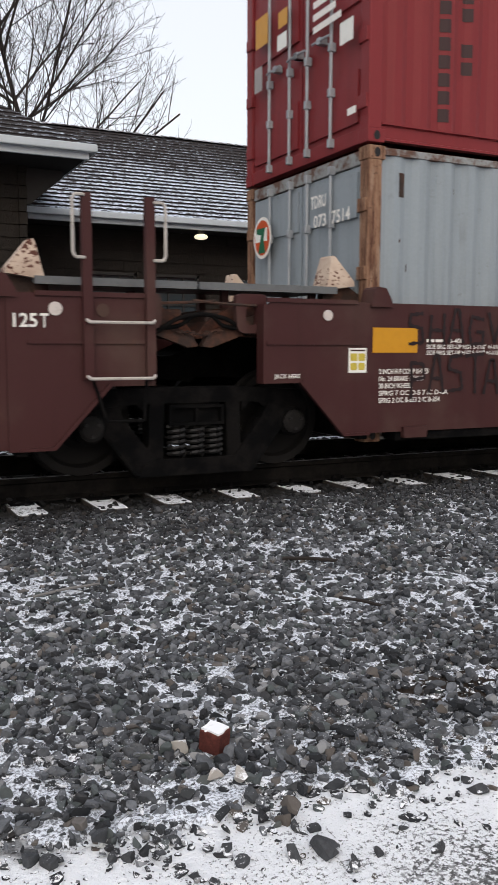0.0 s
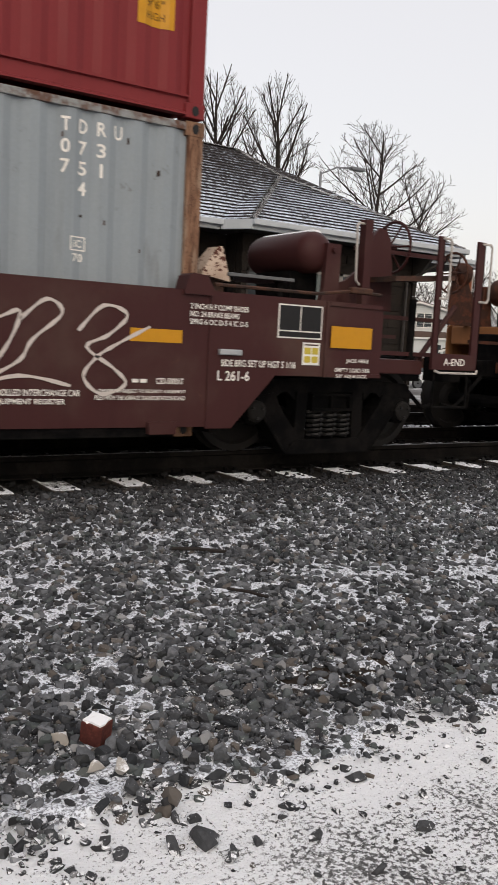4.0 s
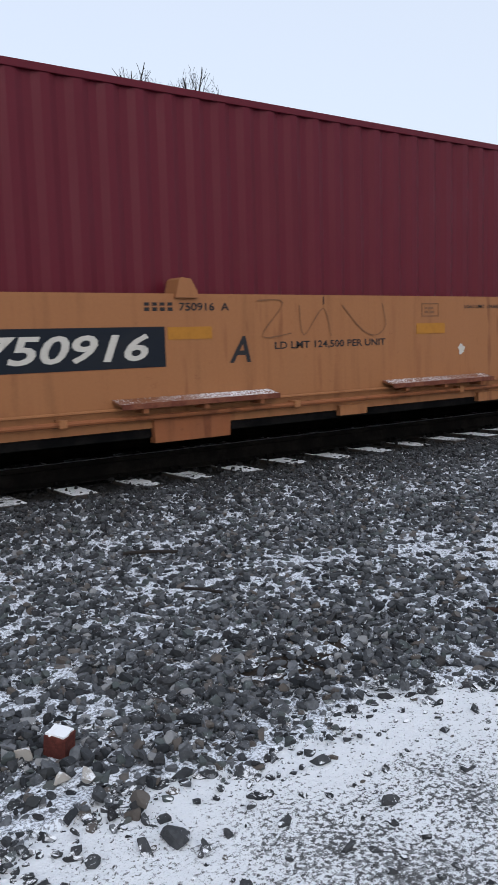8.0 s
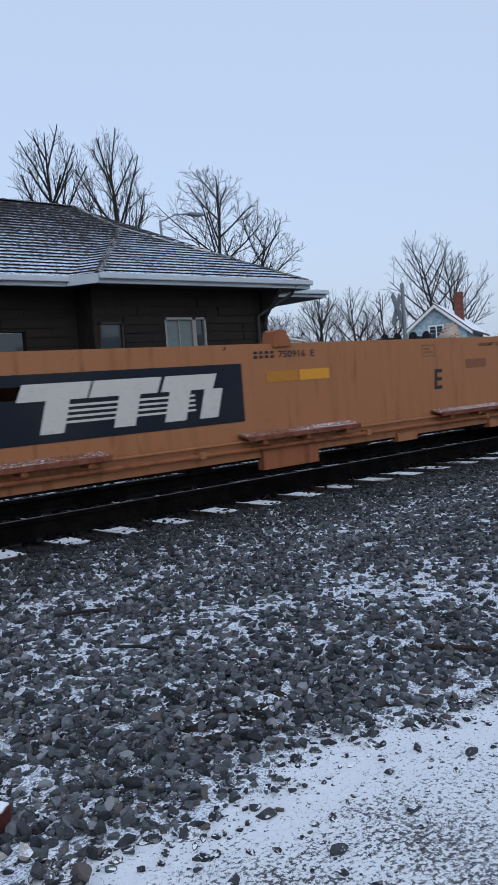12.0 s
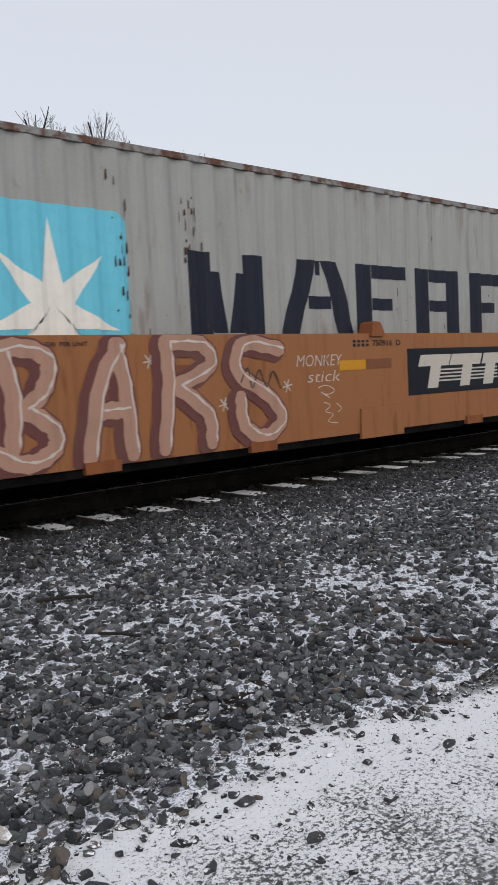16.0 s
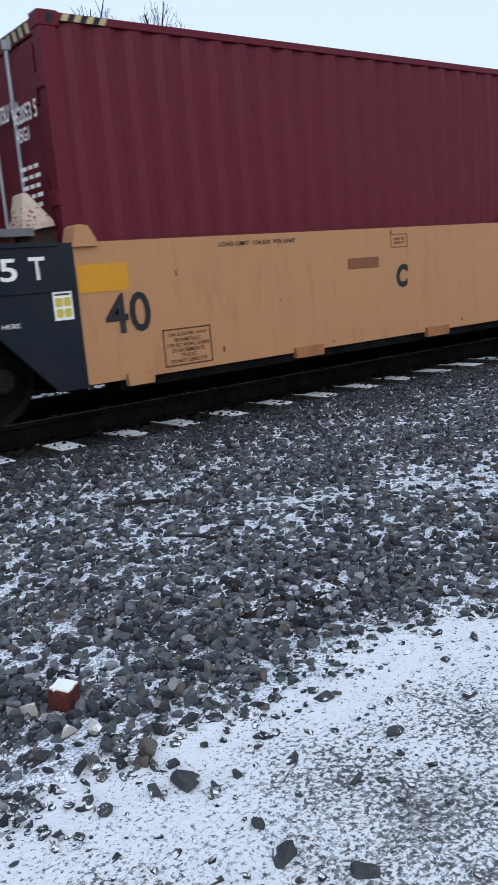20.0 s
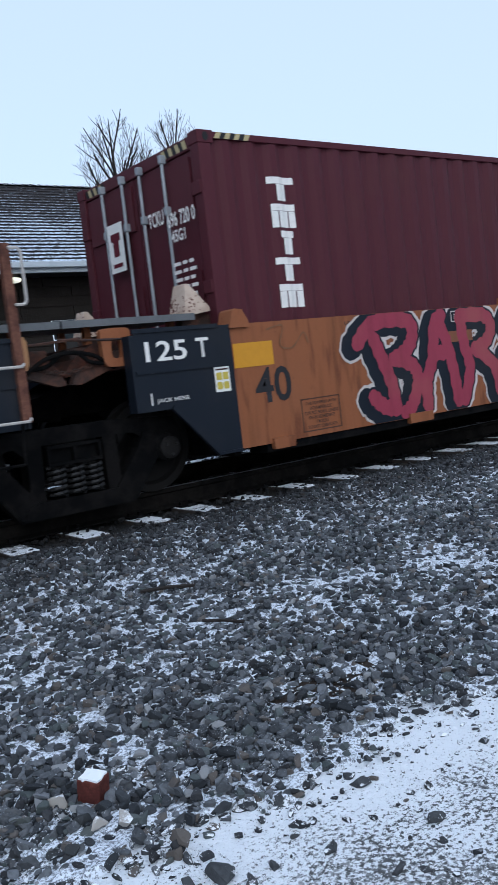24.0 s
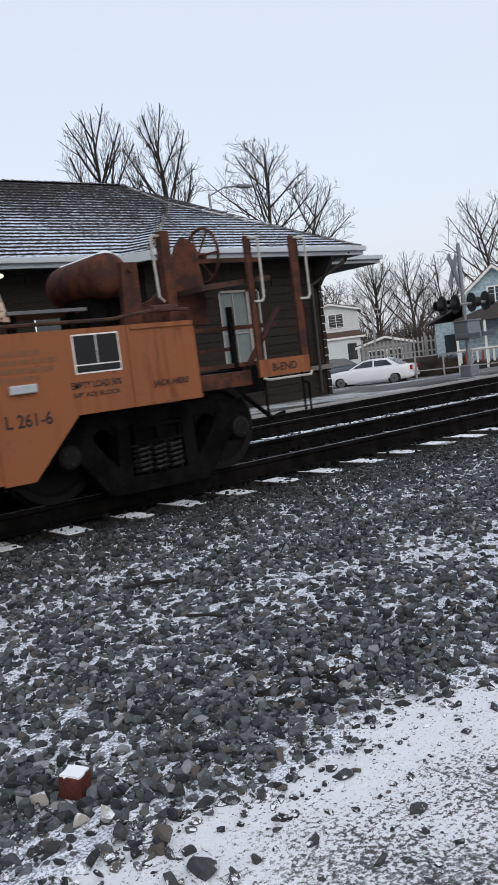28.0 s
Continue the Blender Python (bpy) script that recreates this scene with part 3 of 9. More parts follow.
def sifted_snow(name, x0, x1, y0, y1, step, level, label):
    """Powder snow sifted down between the stones, which stand out of it; deeper in the drifts, gone where it was swept away."""
    nx, ny = int((x1 - x0) / step) + 1, int((y1 - y0) / step) + 1
    x, y = np.meshgrid(np.linspace(x0, x1, nx), np.linspace(y0, y1, ny))
    x, y = x.ravel(), y.ravel()
    drift = 0.5 * value_noise(x, y, 0.9, 21) + 0.3 * value_noise(x, y, 0.37, 22) + 0.2 * value_noise(x, y, 0.17, 23)
    band = np.exp(-((y - (3.75 - 0.30 * (x - 2.2))) / 0.42) ** 2)
    bare = np.exp(-(((x - 2.05) / 0.55) ** 2 + ((y - 2.5) / 0.26) ** 2)) + 0.55 * np.exp(-((x - 0.9) / 0.9) ** 2 - ((y - 2.3) / 0.22) ** 2)
    fine = value_noise(x, y, 0.042, 24) - 0.5
    z = heights(x, y) + level + 0.009 * (drift - 0.5) + 0.006 * band - 0.020 * bare + 0.022 * fine - 0.010 * np.clip((y - 4.7) / 1.2, 0, 1) * (y < 6.3)
    z = np.where(y < snow_edge(x, y) - 0.03, -0.02, z)
    k = np.arange((nx - 1) * (ny - 1))
    k = k + k // (nx - 1)
    me = bpy.data.meshes.new(name)
    me.from_pydata(np.stack([x, y, z], 1).tolist(), [], np.stack([k, k + 1, k + nx + 1, k + nx], 1).tolist())
    me.shade_smooth()
    o = new(name, me)
    me.materials.append(POWDER)
    return tagged(o, label, "snow", kind="stuff")


POWDER = Nodes("sifted_powder_snow", 0.9, spec=0.15)
_v = POWDER.mapped(world=True)
POWDER.colour(POWDER.mix(POWDER.ramp(POWDER.noise(_v, 95, 5, 0.7), 0.40, 0.56), (0.16, 0.17, 0.19), (0.76, 0.80, 0.86)))
POWDER.bump(POWDER.noise(_v, 120, 4, 0.7), 0.5, 0.006)
POWDER = POWDER.mat
sifted_snow("sifted_snow", -0.3, 4.2, 1.85, 3.6, 0.016, 0.0170, "powder snow sifted between the ballast stones")
sifted_snow("sifted_snow", 0.0, 12.0, 3.601, 6.2, 0.022, 0.0155, "powder snow sifted between the ballast stones")
sifted_snow("sifted_snow", 4.201, 7.0, 1.1, 3.599, 0.022, 0.0160, "powder snow sifted between the ballast stones")
sifted_snow("sifted_snow", 0.0, 30.0, 9.3, 10.30, 0.06, 0.030, "snow lying between the two tracks")
sifted_snow("sifted_snow", 0.0, 30.0, 10.52, 11.8, 0.10, 0.045, "snow lying on the second track")


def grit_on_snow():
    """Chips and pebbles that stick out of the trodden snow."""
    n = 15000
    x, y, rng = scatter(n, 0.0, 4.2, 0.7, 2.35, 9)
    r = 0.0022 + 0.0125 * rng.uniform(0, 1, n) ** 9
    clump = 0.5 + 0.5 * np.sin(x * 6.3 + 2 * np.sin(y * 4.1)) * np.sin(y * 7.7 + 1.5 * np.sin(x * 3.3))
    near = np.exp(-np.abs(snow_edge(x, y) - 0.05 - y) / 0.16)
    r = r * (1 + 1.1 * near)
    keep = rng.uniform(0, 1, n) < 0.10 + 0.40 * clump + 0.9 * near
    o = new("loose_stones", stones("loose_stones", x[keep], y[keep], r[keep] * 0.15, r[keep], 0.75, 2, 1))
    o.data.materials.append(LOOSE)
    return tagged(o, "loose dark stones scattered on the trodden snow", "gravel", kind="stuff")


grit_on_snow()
for k, (x, y, r) in enumerate(((1.04, 1.78, 0.034), (0.96, 1.77, 0.026), (1.42, 2.04, 0.028), (0.58, 1.94, 0.021), (0.40, 2.00, 0.026), (0.36, 2.05, 0.022), (1.08, 1.68, 0.024), (1.16, 1.69, 0.019), (0.83, 1.81, 0.021), (1.29, 1.76, 0.013), (1.06, 1.86, 0.019), (1.03, 1.89, 0.017), (1.23, 2.05, 0.017), (0.67, 2.24, 0.028), (1.70, 2.06, 0.021), (1.59, 1.83, 0.027), (1.31, 1.64, 0.021), (1.04, 1.36, 0.030), (1.13, 1.21, 0.030), (1.02, 1.28, 0.014), (1.41, 1.40, 0.015), (1.36, 1.45, 0.022), (1.52, 1.23, 0.015), (1.38, 1.32, 0.015), (1.60, 1.53, 0.017), (1.07, 1.49, 0.018), (1.22, 1.51, 0.017), (2.05, 1.72, 0.022), (1.90, 1.52, 0.018), (2.32, 1.60, 0.024))):
    o = new("lone_stone", stones("lone_stone", np.zeros(1), np.zeros(1), np.zeros(1), np.array([r]), 0.8, 60 + k, 2))
    o.location, o.rotation_euler = (x, y, r * 0.22), (0, 0, 1.3 * k)
    o.data.materials.append(LOOSE)
    tagged(o, "dark angular stone half sunk in the trodden snow", "stone", "single stones lying in the snow")

RAIL_PROFILE = [(-0.07, 0), (0.07, 0), (0.07, 0.012), (0.012, 0.035), (0.010, 0.135), (0.037, 0.150), (0.036, 0.178), (0.026, 0.186), (-0.026, 0.186), (-0.036, 0.178), (-0.037, 0.150), (-0.010, 0.135), (-0.012, 0.035), (-0.07, 0.012)]
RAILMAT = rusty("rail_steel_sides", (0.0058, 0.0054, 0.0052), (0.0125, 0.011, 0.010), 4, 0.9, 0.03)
RAILHEAD = plain("worn_rail_head", (0.15, 0.15, 0.155), 0.4, 0.8, 0.3)


def track(name, centre, x0, x1, label):
    root = thing(name, 0, centre, 0, label, "railway track", kind="structure")
    for side in (-0.7525, 0.7525):
        bm = prism(bm_new(), [(side + a, TIETOP - 0.002 + b) for a, b in RAIL_PROFILE], x0, x1, "x")
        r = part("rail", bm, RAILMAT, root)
        part("rail_head", box(bm_new(), x0, x1, side - 0.018, side + 0.024, RAILTOP, RAILTOP + 0.003), RAILHEAD, r, "polished running surface")
    rng = random.Random(4)
    tie_mesh = mesh_of("tie", box(bm_new(), -0.115, 0.115, -1.33, 1.33, -0.17, 0.0, 0.008), TIEWOOD)
    spike = bm_new()
    for s in (-0.7525, 0.7525):
        box(spike, -0.09, 0.09, s - 0.17, s + 0.17, 0.0, 0.016)
        for a in (-0.095, 0.095):
            for b in (-0.05, 0.05):
                box(spike, b - 0.012, b + 0.012, s + a - 0.016, s + a + 0.016, 0.016, 0.045)
    spike_mesh = mesh_of("tie_plate", spike, GRIME)
    k = 0
    x = 1.22 - 5 * TIESTEP
    while x < min(x1, 60):
        t = new("tie", tie_mesh)
        t.parent = root
        t.location = (x + rng.uniform(-0.03, 0.03), rng.uniform(-0.02, 0.02), TIETOP - rng.uniform(0, 0.012))
        t.rotation_euler = (0, 0, rng.uniform(-0.02, 0.02))
        if x < 30:
            s = new("tie_plate", spike_mesh)
            s.parent = t
        x += TIESTEP
    return root


track("track", TRACK, -60, 400, "main track with snow-dusted ties and worn rails")
track("track", TRACK2, -60, 400, "second track with worn rails and dark ties")

# a weathered orange-red brick set in the gravel, snow on top; a rod and a stick lie near it
BRICKMAT = rusty("weathered_red_brick", (0.075, 0.020, 0.016), (0.13, 0.038, 0.028), 18, 0.9)
SNOW = Nodes("fresh_snow", 0.85, spec=0.2).colour((0.82, 0.84, 0.87)).mat
b = solid("brick", box(bm_new(), -0.034, 0.034, -0.038, 0.038, -0.03, 0.082, 0.003), BRICKMAT, "chipped red brick standing in the gravel, capped with snow", "brick", at=(1.0, 2.38, 0.0))
b.rotation_euler = (0.12, -0.06, 0.62)
part("snow_cap", prism(bm_new(), [(-0.031, -0.030), (-0.010, -0.035), (0.014, -0.031), (0.029, -0.034), (0.031, 0.004), (0.026, 0.034), (-0.004, 0.031), (-0.029, 0.035), (-0.027, 0.006)], 0.0815, 0.0885, "z"), SNOW, b, "thin cap of snow")
for px, py, r, seed in ((-0.008, 0.012, 0.017, 41), (0.012, -0.008, 0.015, 42)):
    cap = new("snow_cap", stones("snow_cap", np.array([px]), np.array([py]), np.array([0.083]), np.array([r]), 0.28, seed, 2))
    cap.data.materials.append(SNOW)
    cap.data.shade_smooth()
    cap.parent = b
solid("iron_rod", tube(bm_new(), [(3.06, 2.34, 0.035), (3.12, 2.21, 0.040), (3.19, 2.06, 0.034)], 0.012), DARKRUST, "short rusty iron rod lying on the gravel", "rod")
PALESTONE = snowy("pale_limestone", (0.30, 0.28, 0.25), (0.42, 0.40, 0.37), 0.30, 20, lift=(0.5, 0.85))
for px, py, size, seed in ((0.905, 2.41, 0.034, 21), (0.99, 2.16, 0.030, 22), (0.93, 2.20, 0.026, 23)):
    me = stones("pale_stone", np.array([0.0]), np.array([0.0]), np.array([0.006]), np.array([size]), 0.8, seed, 2)
    o = new("pale_stone", me)
    o.location = (px, py, 0.02)
    o.data.materials.append(PALESTONE)
    tagged(o, "pale rough stone beside the brick, dusted with snow", "stone", "pale stones by the brick")
STICKWOOD = plain("dark_wet_wood", (0.022, 0.018, 0.016), 0.8)
solid("wooden_stick", tube(bm_new(), [(2.29, 4.34, 0.048), (2.42, 4.25, 0.055), (2.56, 4.16, 0.046)], 0.012), STICKWOOD, "short dark weathered stick lying on the ballast", "stick", "sticks on the ballast")
solid("wooden_stick", tube(bm_new(), [(2.19, 3.54, 0.040), (2.25, 3.43, 0.046), (2.31, 3.31, 0.040)], 0.009), STICKWOOD, "short thin dark stick lying on the ballast", "stick", "sticks on the ballast")
solid("wooden_stick", tube(bm_new(), [(0.80, 4.19, 0.046), (0.98, 4.24, 0.052), (1.16, 4.27, 0.048)], 0.008), plain("bleached_grey_wood", (0.17, 0.165, 0.16), 0.8), "thin bleached grey twig lying on the ballast", "stick", "sticks on the ballast")

# ---- the train: measured from the left truck's middle, heights from the ground ----
SIDE, CBOX = 1.42, 1.219
TRAIN = []  # (thing, its place along the train)
WHEELS = []  # turning wheelsets


def rolling(name, u, label, category, group=""):
    ob = thing(name, u, TRACK, RAILTOP, label, category, group)
    TRAIN.append((ob, u))
    return ob


def tp(name, bm, mat, parent, label="", smooth=False):
    """A part of the train, drawn with heights from the ground."""
    bmesh.ops.translate(bm, verts=bm.verts, vec=(0, 0, -RAILTOP))
    return part(name, bm, mat, parent, label, smooth)


def write(parent, string, x0, x1, z0, z1, mat, y, shear=0.0, name="stencil", bold=0.018):
    bm = lettering(string, x0, x1, z0, z1, shear, bold)
    bmesh.ops.translate(bm, verts=bm.verts, vec=(0, y, 0))
    return tp(name, bm, mat, parent)


SPRINGSTEEL = plain("dull_spring_steel", (0.013, 0.0125, 0.0125), 0.6, 0.0)


def truck(u):
    t = rolling("rail_truck", u, "greasy black cast-steel freight truck with coil springs", "railway truck", "trucks under the train")
    for s in (-1, 1):
        bm = bm_new()
        y0, y1 = s * 1.03 - 0.07, s * 1.03 + 0.07
        prism(bm, [(-1.06, 0.78), (-0.98, 0.93), (-0.40, 0.97), (0.40, 0.97), (0.98, 0.93), (1.06, 0.78), (0.84, 0.80), (0.5, 0.84), (-0.5, 0.84), (-0.84, 0.80)], y0 - 0.02, y1 + 0.02)
        for d in (-1, 1):
            prism(bm, [(d * 0.74, 0.80), (d * 1.05, 0.79), (d * 1.07, 0.62), (d * 0.99, 0.55), (d * 0.82, 0.55), (d * 0.74, 0.62)], y0, y1)
            prism(bm, [(d * 0.66, 0.83), (d * 0.86, 0.80), (d * 0.80, 0.64), (d * 0.50, 0.24), (d * 0.33, 0.27), (d * 0.36, 0.40), (d * 0.60, 0.70)], y0 - 0.03, y1 + 0.02)
            prism(bm, [(d * 0.29, 0.26), (d * 0.41, 0.30), (d * 0.40, 0.86), (d * 0.27, 0.86)], y0 - 0.015, y1 + 0.01)
            for a, b, ax, az in ((0.42, 0.845, 0.52, 0.76), (0.66, 0.835, 0.57, 0.77), (0.395, 0.42, 0.46, 0.52)):
                prism(bm, [(d * a, b), (d * ax, b), (d * a, az)], y0 - 0.012, y1)
            turned(bm, [(y0 - 0.06, 0.06), (y0 - 0.05, 0.11), (y0 - 0.03, 0.13), (y1, 0.13)], (d * 0.89, 0, 0.66), n=14)
        prism(bm, [(-0.50, 0.25), (0.50, 0.25), (0.46, 0.35), (0.36, 0.39), (-0.36, 0.39), (-0.46, 0.35)], y0 - 0.04, y1 + 0.03)
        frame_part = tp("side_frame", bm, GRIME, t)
        for d in (-1, 1):
            tp("frame_rib", tube(bm_new(), [(d * 0.85, s * 1.125, 0.70), (d * 0.52, s * 1.125, 0.27), (d * 0.40, s * 1.125, 0.265)], 0.016, 5), GRIME, frame_part)
            cap = turned(bm_new(), [(0.0, 0.10), (0.02, 0.10), (0.035, 0.075), (0.04, 0.0001)] if s > 0 else [(-0.04, 0.0001), (-0.035, 0.075), (-0.02, 0.10), (0.0, 0.10)], (d * 0.89, s * 1.165, 0.66), n=16)
            end_cap = tp("bearing_cap", cap, WHEELSTEEL, frame_part, "round bearing end cap")
            for k in range(3):
                a = 2.09 * k + 0.5
                tp("cap_bolt", rod(bm_new(), (d * 0.89 + 0.06 * math.cos(a), s * 1.19, 0.66 + 0.06 * math.sin(a)), (d * 0.89 + 0.06 * math.cos(a), s * 1.222, 0.66 + 0.06 * math.sin(a)), 0.014, 6), SPRINGSTEEL, end_cap)
        for i in (-0.165, 0.0, 0.165):
            coil = [(i + 0.068 * math.cos(k * 0.785), s * 1.10 + 0.068 * math.sin(k * 0.785), 0.405 + 0.0056 * k) for k in range(45)]
            tp("coil_spring", tube(bm_new(), coil, 0.017, 5), SPRINGSTEEL, t, "grey coil spring")
        tp("bolster", box(bm_new(), -0.23, 0.23, s * 0.1 if s > 0 else -1.10, 1.10 if s > 0 else -0.1, 0.66, 0.93, 0.02), GRIME, t)
        rim = bm_new()
        f0, f1 = sorted((s * 1.1015, s * 1.15))
        for a, b, c, e in ((-0.24, 0.24, 0.80, 0.825), (-0.24, 0.24, 0.66, 0.685), (-0.24, -0.215, 0.686, 0.799), (0.215, 0.24, 0.686, 0.799), (-0.012, 0.012, 0.686, 0.799)):
            box(rim, a, b, f0, f1, c, e)
        tp("bolster_end", rim, GRIME, t, "cast bolster end with two pockets")
    tp("brake_beam", box(bm_new(), -0.62, -0.50, -0.85, 0.85, 0.36, 0.50, 0.01), GRIME, t)
    tp("brake_beam", box(bm_new(), 0.50, 0.62, -0.85, 0.85, 0.36, 0.50, 0.01), GRIME, t)
    for d in (-0.89, 0.89):
        w = thing("wheelset", d, 0, 0.42, "", "")
        w.parent = t
        ax = rod(bm_new(), (0, -1.05, 0), (0, 1.05, 0), 0.08, 12)
        part("axle", ax, GRIME, w)
        for s in (-1, 1):
            o = s * 0.7525
            bm = turned(bm_new(), [(o - 0.07, 0.10), (o - 0.07, 0.14), (o - 0.025, 0.20), (o - 0.02, 0.33), (o - 0.068, 0.355), (o - 0.068, 0.42), (o + 0.03, 0.425), (o + 0.045, 0.45), (o + 0.068, 0.445), (o + 0.068, 0.35), (o + 0.02, 0.33), (o + 0.025, 0.20), (o + 0.07, 0.14), (o + 0.07, 0.10)], (0, 0, 0), n=40)
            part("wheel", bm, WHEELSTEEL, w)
        WHEELS.append((w, d))
    return t


LADDERRUST = rusty("brown_ladder_rust", (0.075, 0.030, 0.020), (0.14, 0.060, 0.038))
HOSE = plain("weathered_grey_hose", (0.11, 0.095, 0.085), 0.6)


def ladder(parent, xa, xb, mat, top=2.39, foot=1.05, y=-SIDE - 0.05):
    for x in (xa, xb):
        bm = prism(bm_new(), [(x - 0.035, foot), (x + 0.035, foot), (x + 0.035, top), (x - 0.035, top)], y - 0.01, y)
        box(bm, x - 0.035, x - 0.025, y, y + 0.05, foot, top)
        tp("ladder_post", bm, mat, parent)
    for z in (1.06, 1.47):
        tp("rung", tube(bm_new(), [(xa - 0.02, y - 0.03, z + 0.02), (xa, y - 0.05, z), (xb, y - 0.05, z), (xb + 0.02, y - 0.03, z + 0.02)], 0.012), WHITEBAR, parent, "worn pale rung")
    for x, d, a, b in ((xa, -1, 1.93, 2.37), (xb, 1, 1.93, 2.35)):
        tp("grab_iron", tube(bm_new(), [(x + d * 0.02, y - 0.02, b), (x + d * 0.09, y - 0.03, b), (x + d * 0.11, y - 0.03, b - 0.03), (x + d * 0.11, y - 0.03, a + 0.03), (x + d * 0.09, y - 0.03, a), (x + d * 0.02, y - 0.02, a)], 0.012), WHITEBAR, parent, "worn pale grab iron")
    tp("stirrup", tube(bm_new(), [(xa + 0.03, y, 1.05), (xa + 0.13, y, 0.74), (xb - 0.06, y, 0.74), (xb - 0.04, y, 1.05)], 0.012), GRIME, parent)


def end_plate(u, d, x, mat):
    """The deep plate beside an articulation: x is its outer edge, d the way into the car."""
    for s in (-1, 1):
        bm = bm_new()
        w = 1.0 if d > 0 else 1.069
        pts = [(x, 1.0), (x, 1.62), (x + d * 0.05, 1.675), (x + d * w, 1.675), (x + d * w, 0.54), (x + d * 0.74, 0.54), (x + d * 0.31, 1.0)]
        prism(bm, pts, s * SIDE - 0.012, s * SIDE + 0.012)
        p = tp("end_plate", bm, mat, u)
        f = s * (SIDE + 0.03)
        o0, o1 = sorted((f, s * (SIDE + 0.0125)))
        for a, z0, z1 in ((0.92, 1.315, 1.345), (0.86, 1.655, 1.69)):
            tp("plate_rib", box(bm_new(), min(x, x + d * a), max(x, x + d * a), o0, o1, z0, z1), mat, p)
        tp("plate_rib", prism(bm_new(), [(x + d * 0.31, 1.0), (x + d * 0.74, 0.54), (x + d * 1.0, 0.54), (x + d * 1.0, 0.565), (x + d * 0.755, 0.565), (x + d * 0.325, 1.03)], o0, o1), mat, p)
        tp("plate_return", box(bm_new(), min(x - d * 0.03, x - d * 0.001), max(x - d * 0.03, x - d * 0.001), min(s * (SIDE + 0.02), s * (SIDE - 0.10)), max(s * (SIDE + 0.02), s * (SIDE - 0.10)), 1.0, 1.64), mat, p)


def guide_cone(u, x, d):
    """Hoods that steer a container's corners into the well: steep towards the car's end, sloping to the well. d: the way into the car."""
    for y in (-1.02, 1.02):
        bm = bm_new()
        rings = [[bm.verts.new((x + d * a, y + b, z)) for a, b, z in ((a0, -w, z0), (a1, -w, z1), (a1, w, z1), (a0, w, z0))] for a0, z0, a1, z1, w in ((-0.15, 1.79, 0.13, 1.83, 0.135), (-0.145, 1.84, 0.12, 1.88, 0.135), (-0.095, 2.075, -0.03, 2.065, 0.10), (-0.085, 2.09, -0.045, 2.085, 0.09))]
        for p, q in zip(rings, rings[1:]):
            for i in range(4):
                bm.faces.new((p[i], p[(i + 1) % 4], q[(i + 1) % 4], q[i]))
        bm.faces.new(rings[0])
        bm.faces.new(rings[-1])
        bmesh.ops.bevel(bm, geom=[e for e in bm.edges if abs(e.verts[0].co.z - e.verts[1].co.z) > 0.15], offset=0.010, segments=2, profile=0.5, affect="EDGES")
        tp("container_guide", bm, CREAMRUST, u, "chipped cream container guide")
        tp("guide_web", prism(bm_new(), [(x - d * 0.14, 1.45), (x + d * 0.36, 1.45), (x + d * 0.30, 1.72), (x + d * 0.11, 1.835), (x - d * 0.14, 1.79)], y - 0.05, y + 0.05), DARKRUST, u)
        tp("guide_foot", box(bm_new(), x - 0.20, x + 0.20, y - 0.17, y + 0.17, 1.60, 1.66, 0.01), DARKRUST, u)


def top_bracket(u, x0, x1, mat, z=1.81):
    bm = prism(bm_new(), [(x0 + 0.02, 1.64), (x1 - 0.02, 1.64), (x1 - 0.03, 1.70), (x1 - 0.09, z - 0.01), (x0 + 0.09, z), (x0 + 0.06, z - 0.02)], -SIDE - 0.035, -SIDE + 0.16)
    tp("top_bracket", bm, mat, u)


def bottom_pad(u, x0, x1, mat, z0=0.50, z1=0.60):
    bm = prism(bm_new(), [(x0, z1), (x0 + 0.01, z0), (x1 - 0.01, z0), (x1, z1)], -SIDE - 0.035, -SIDE + 0.05)
    tp("bottom_pad", bm, mat, u)


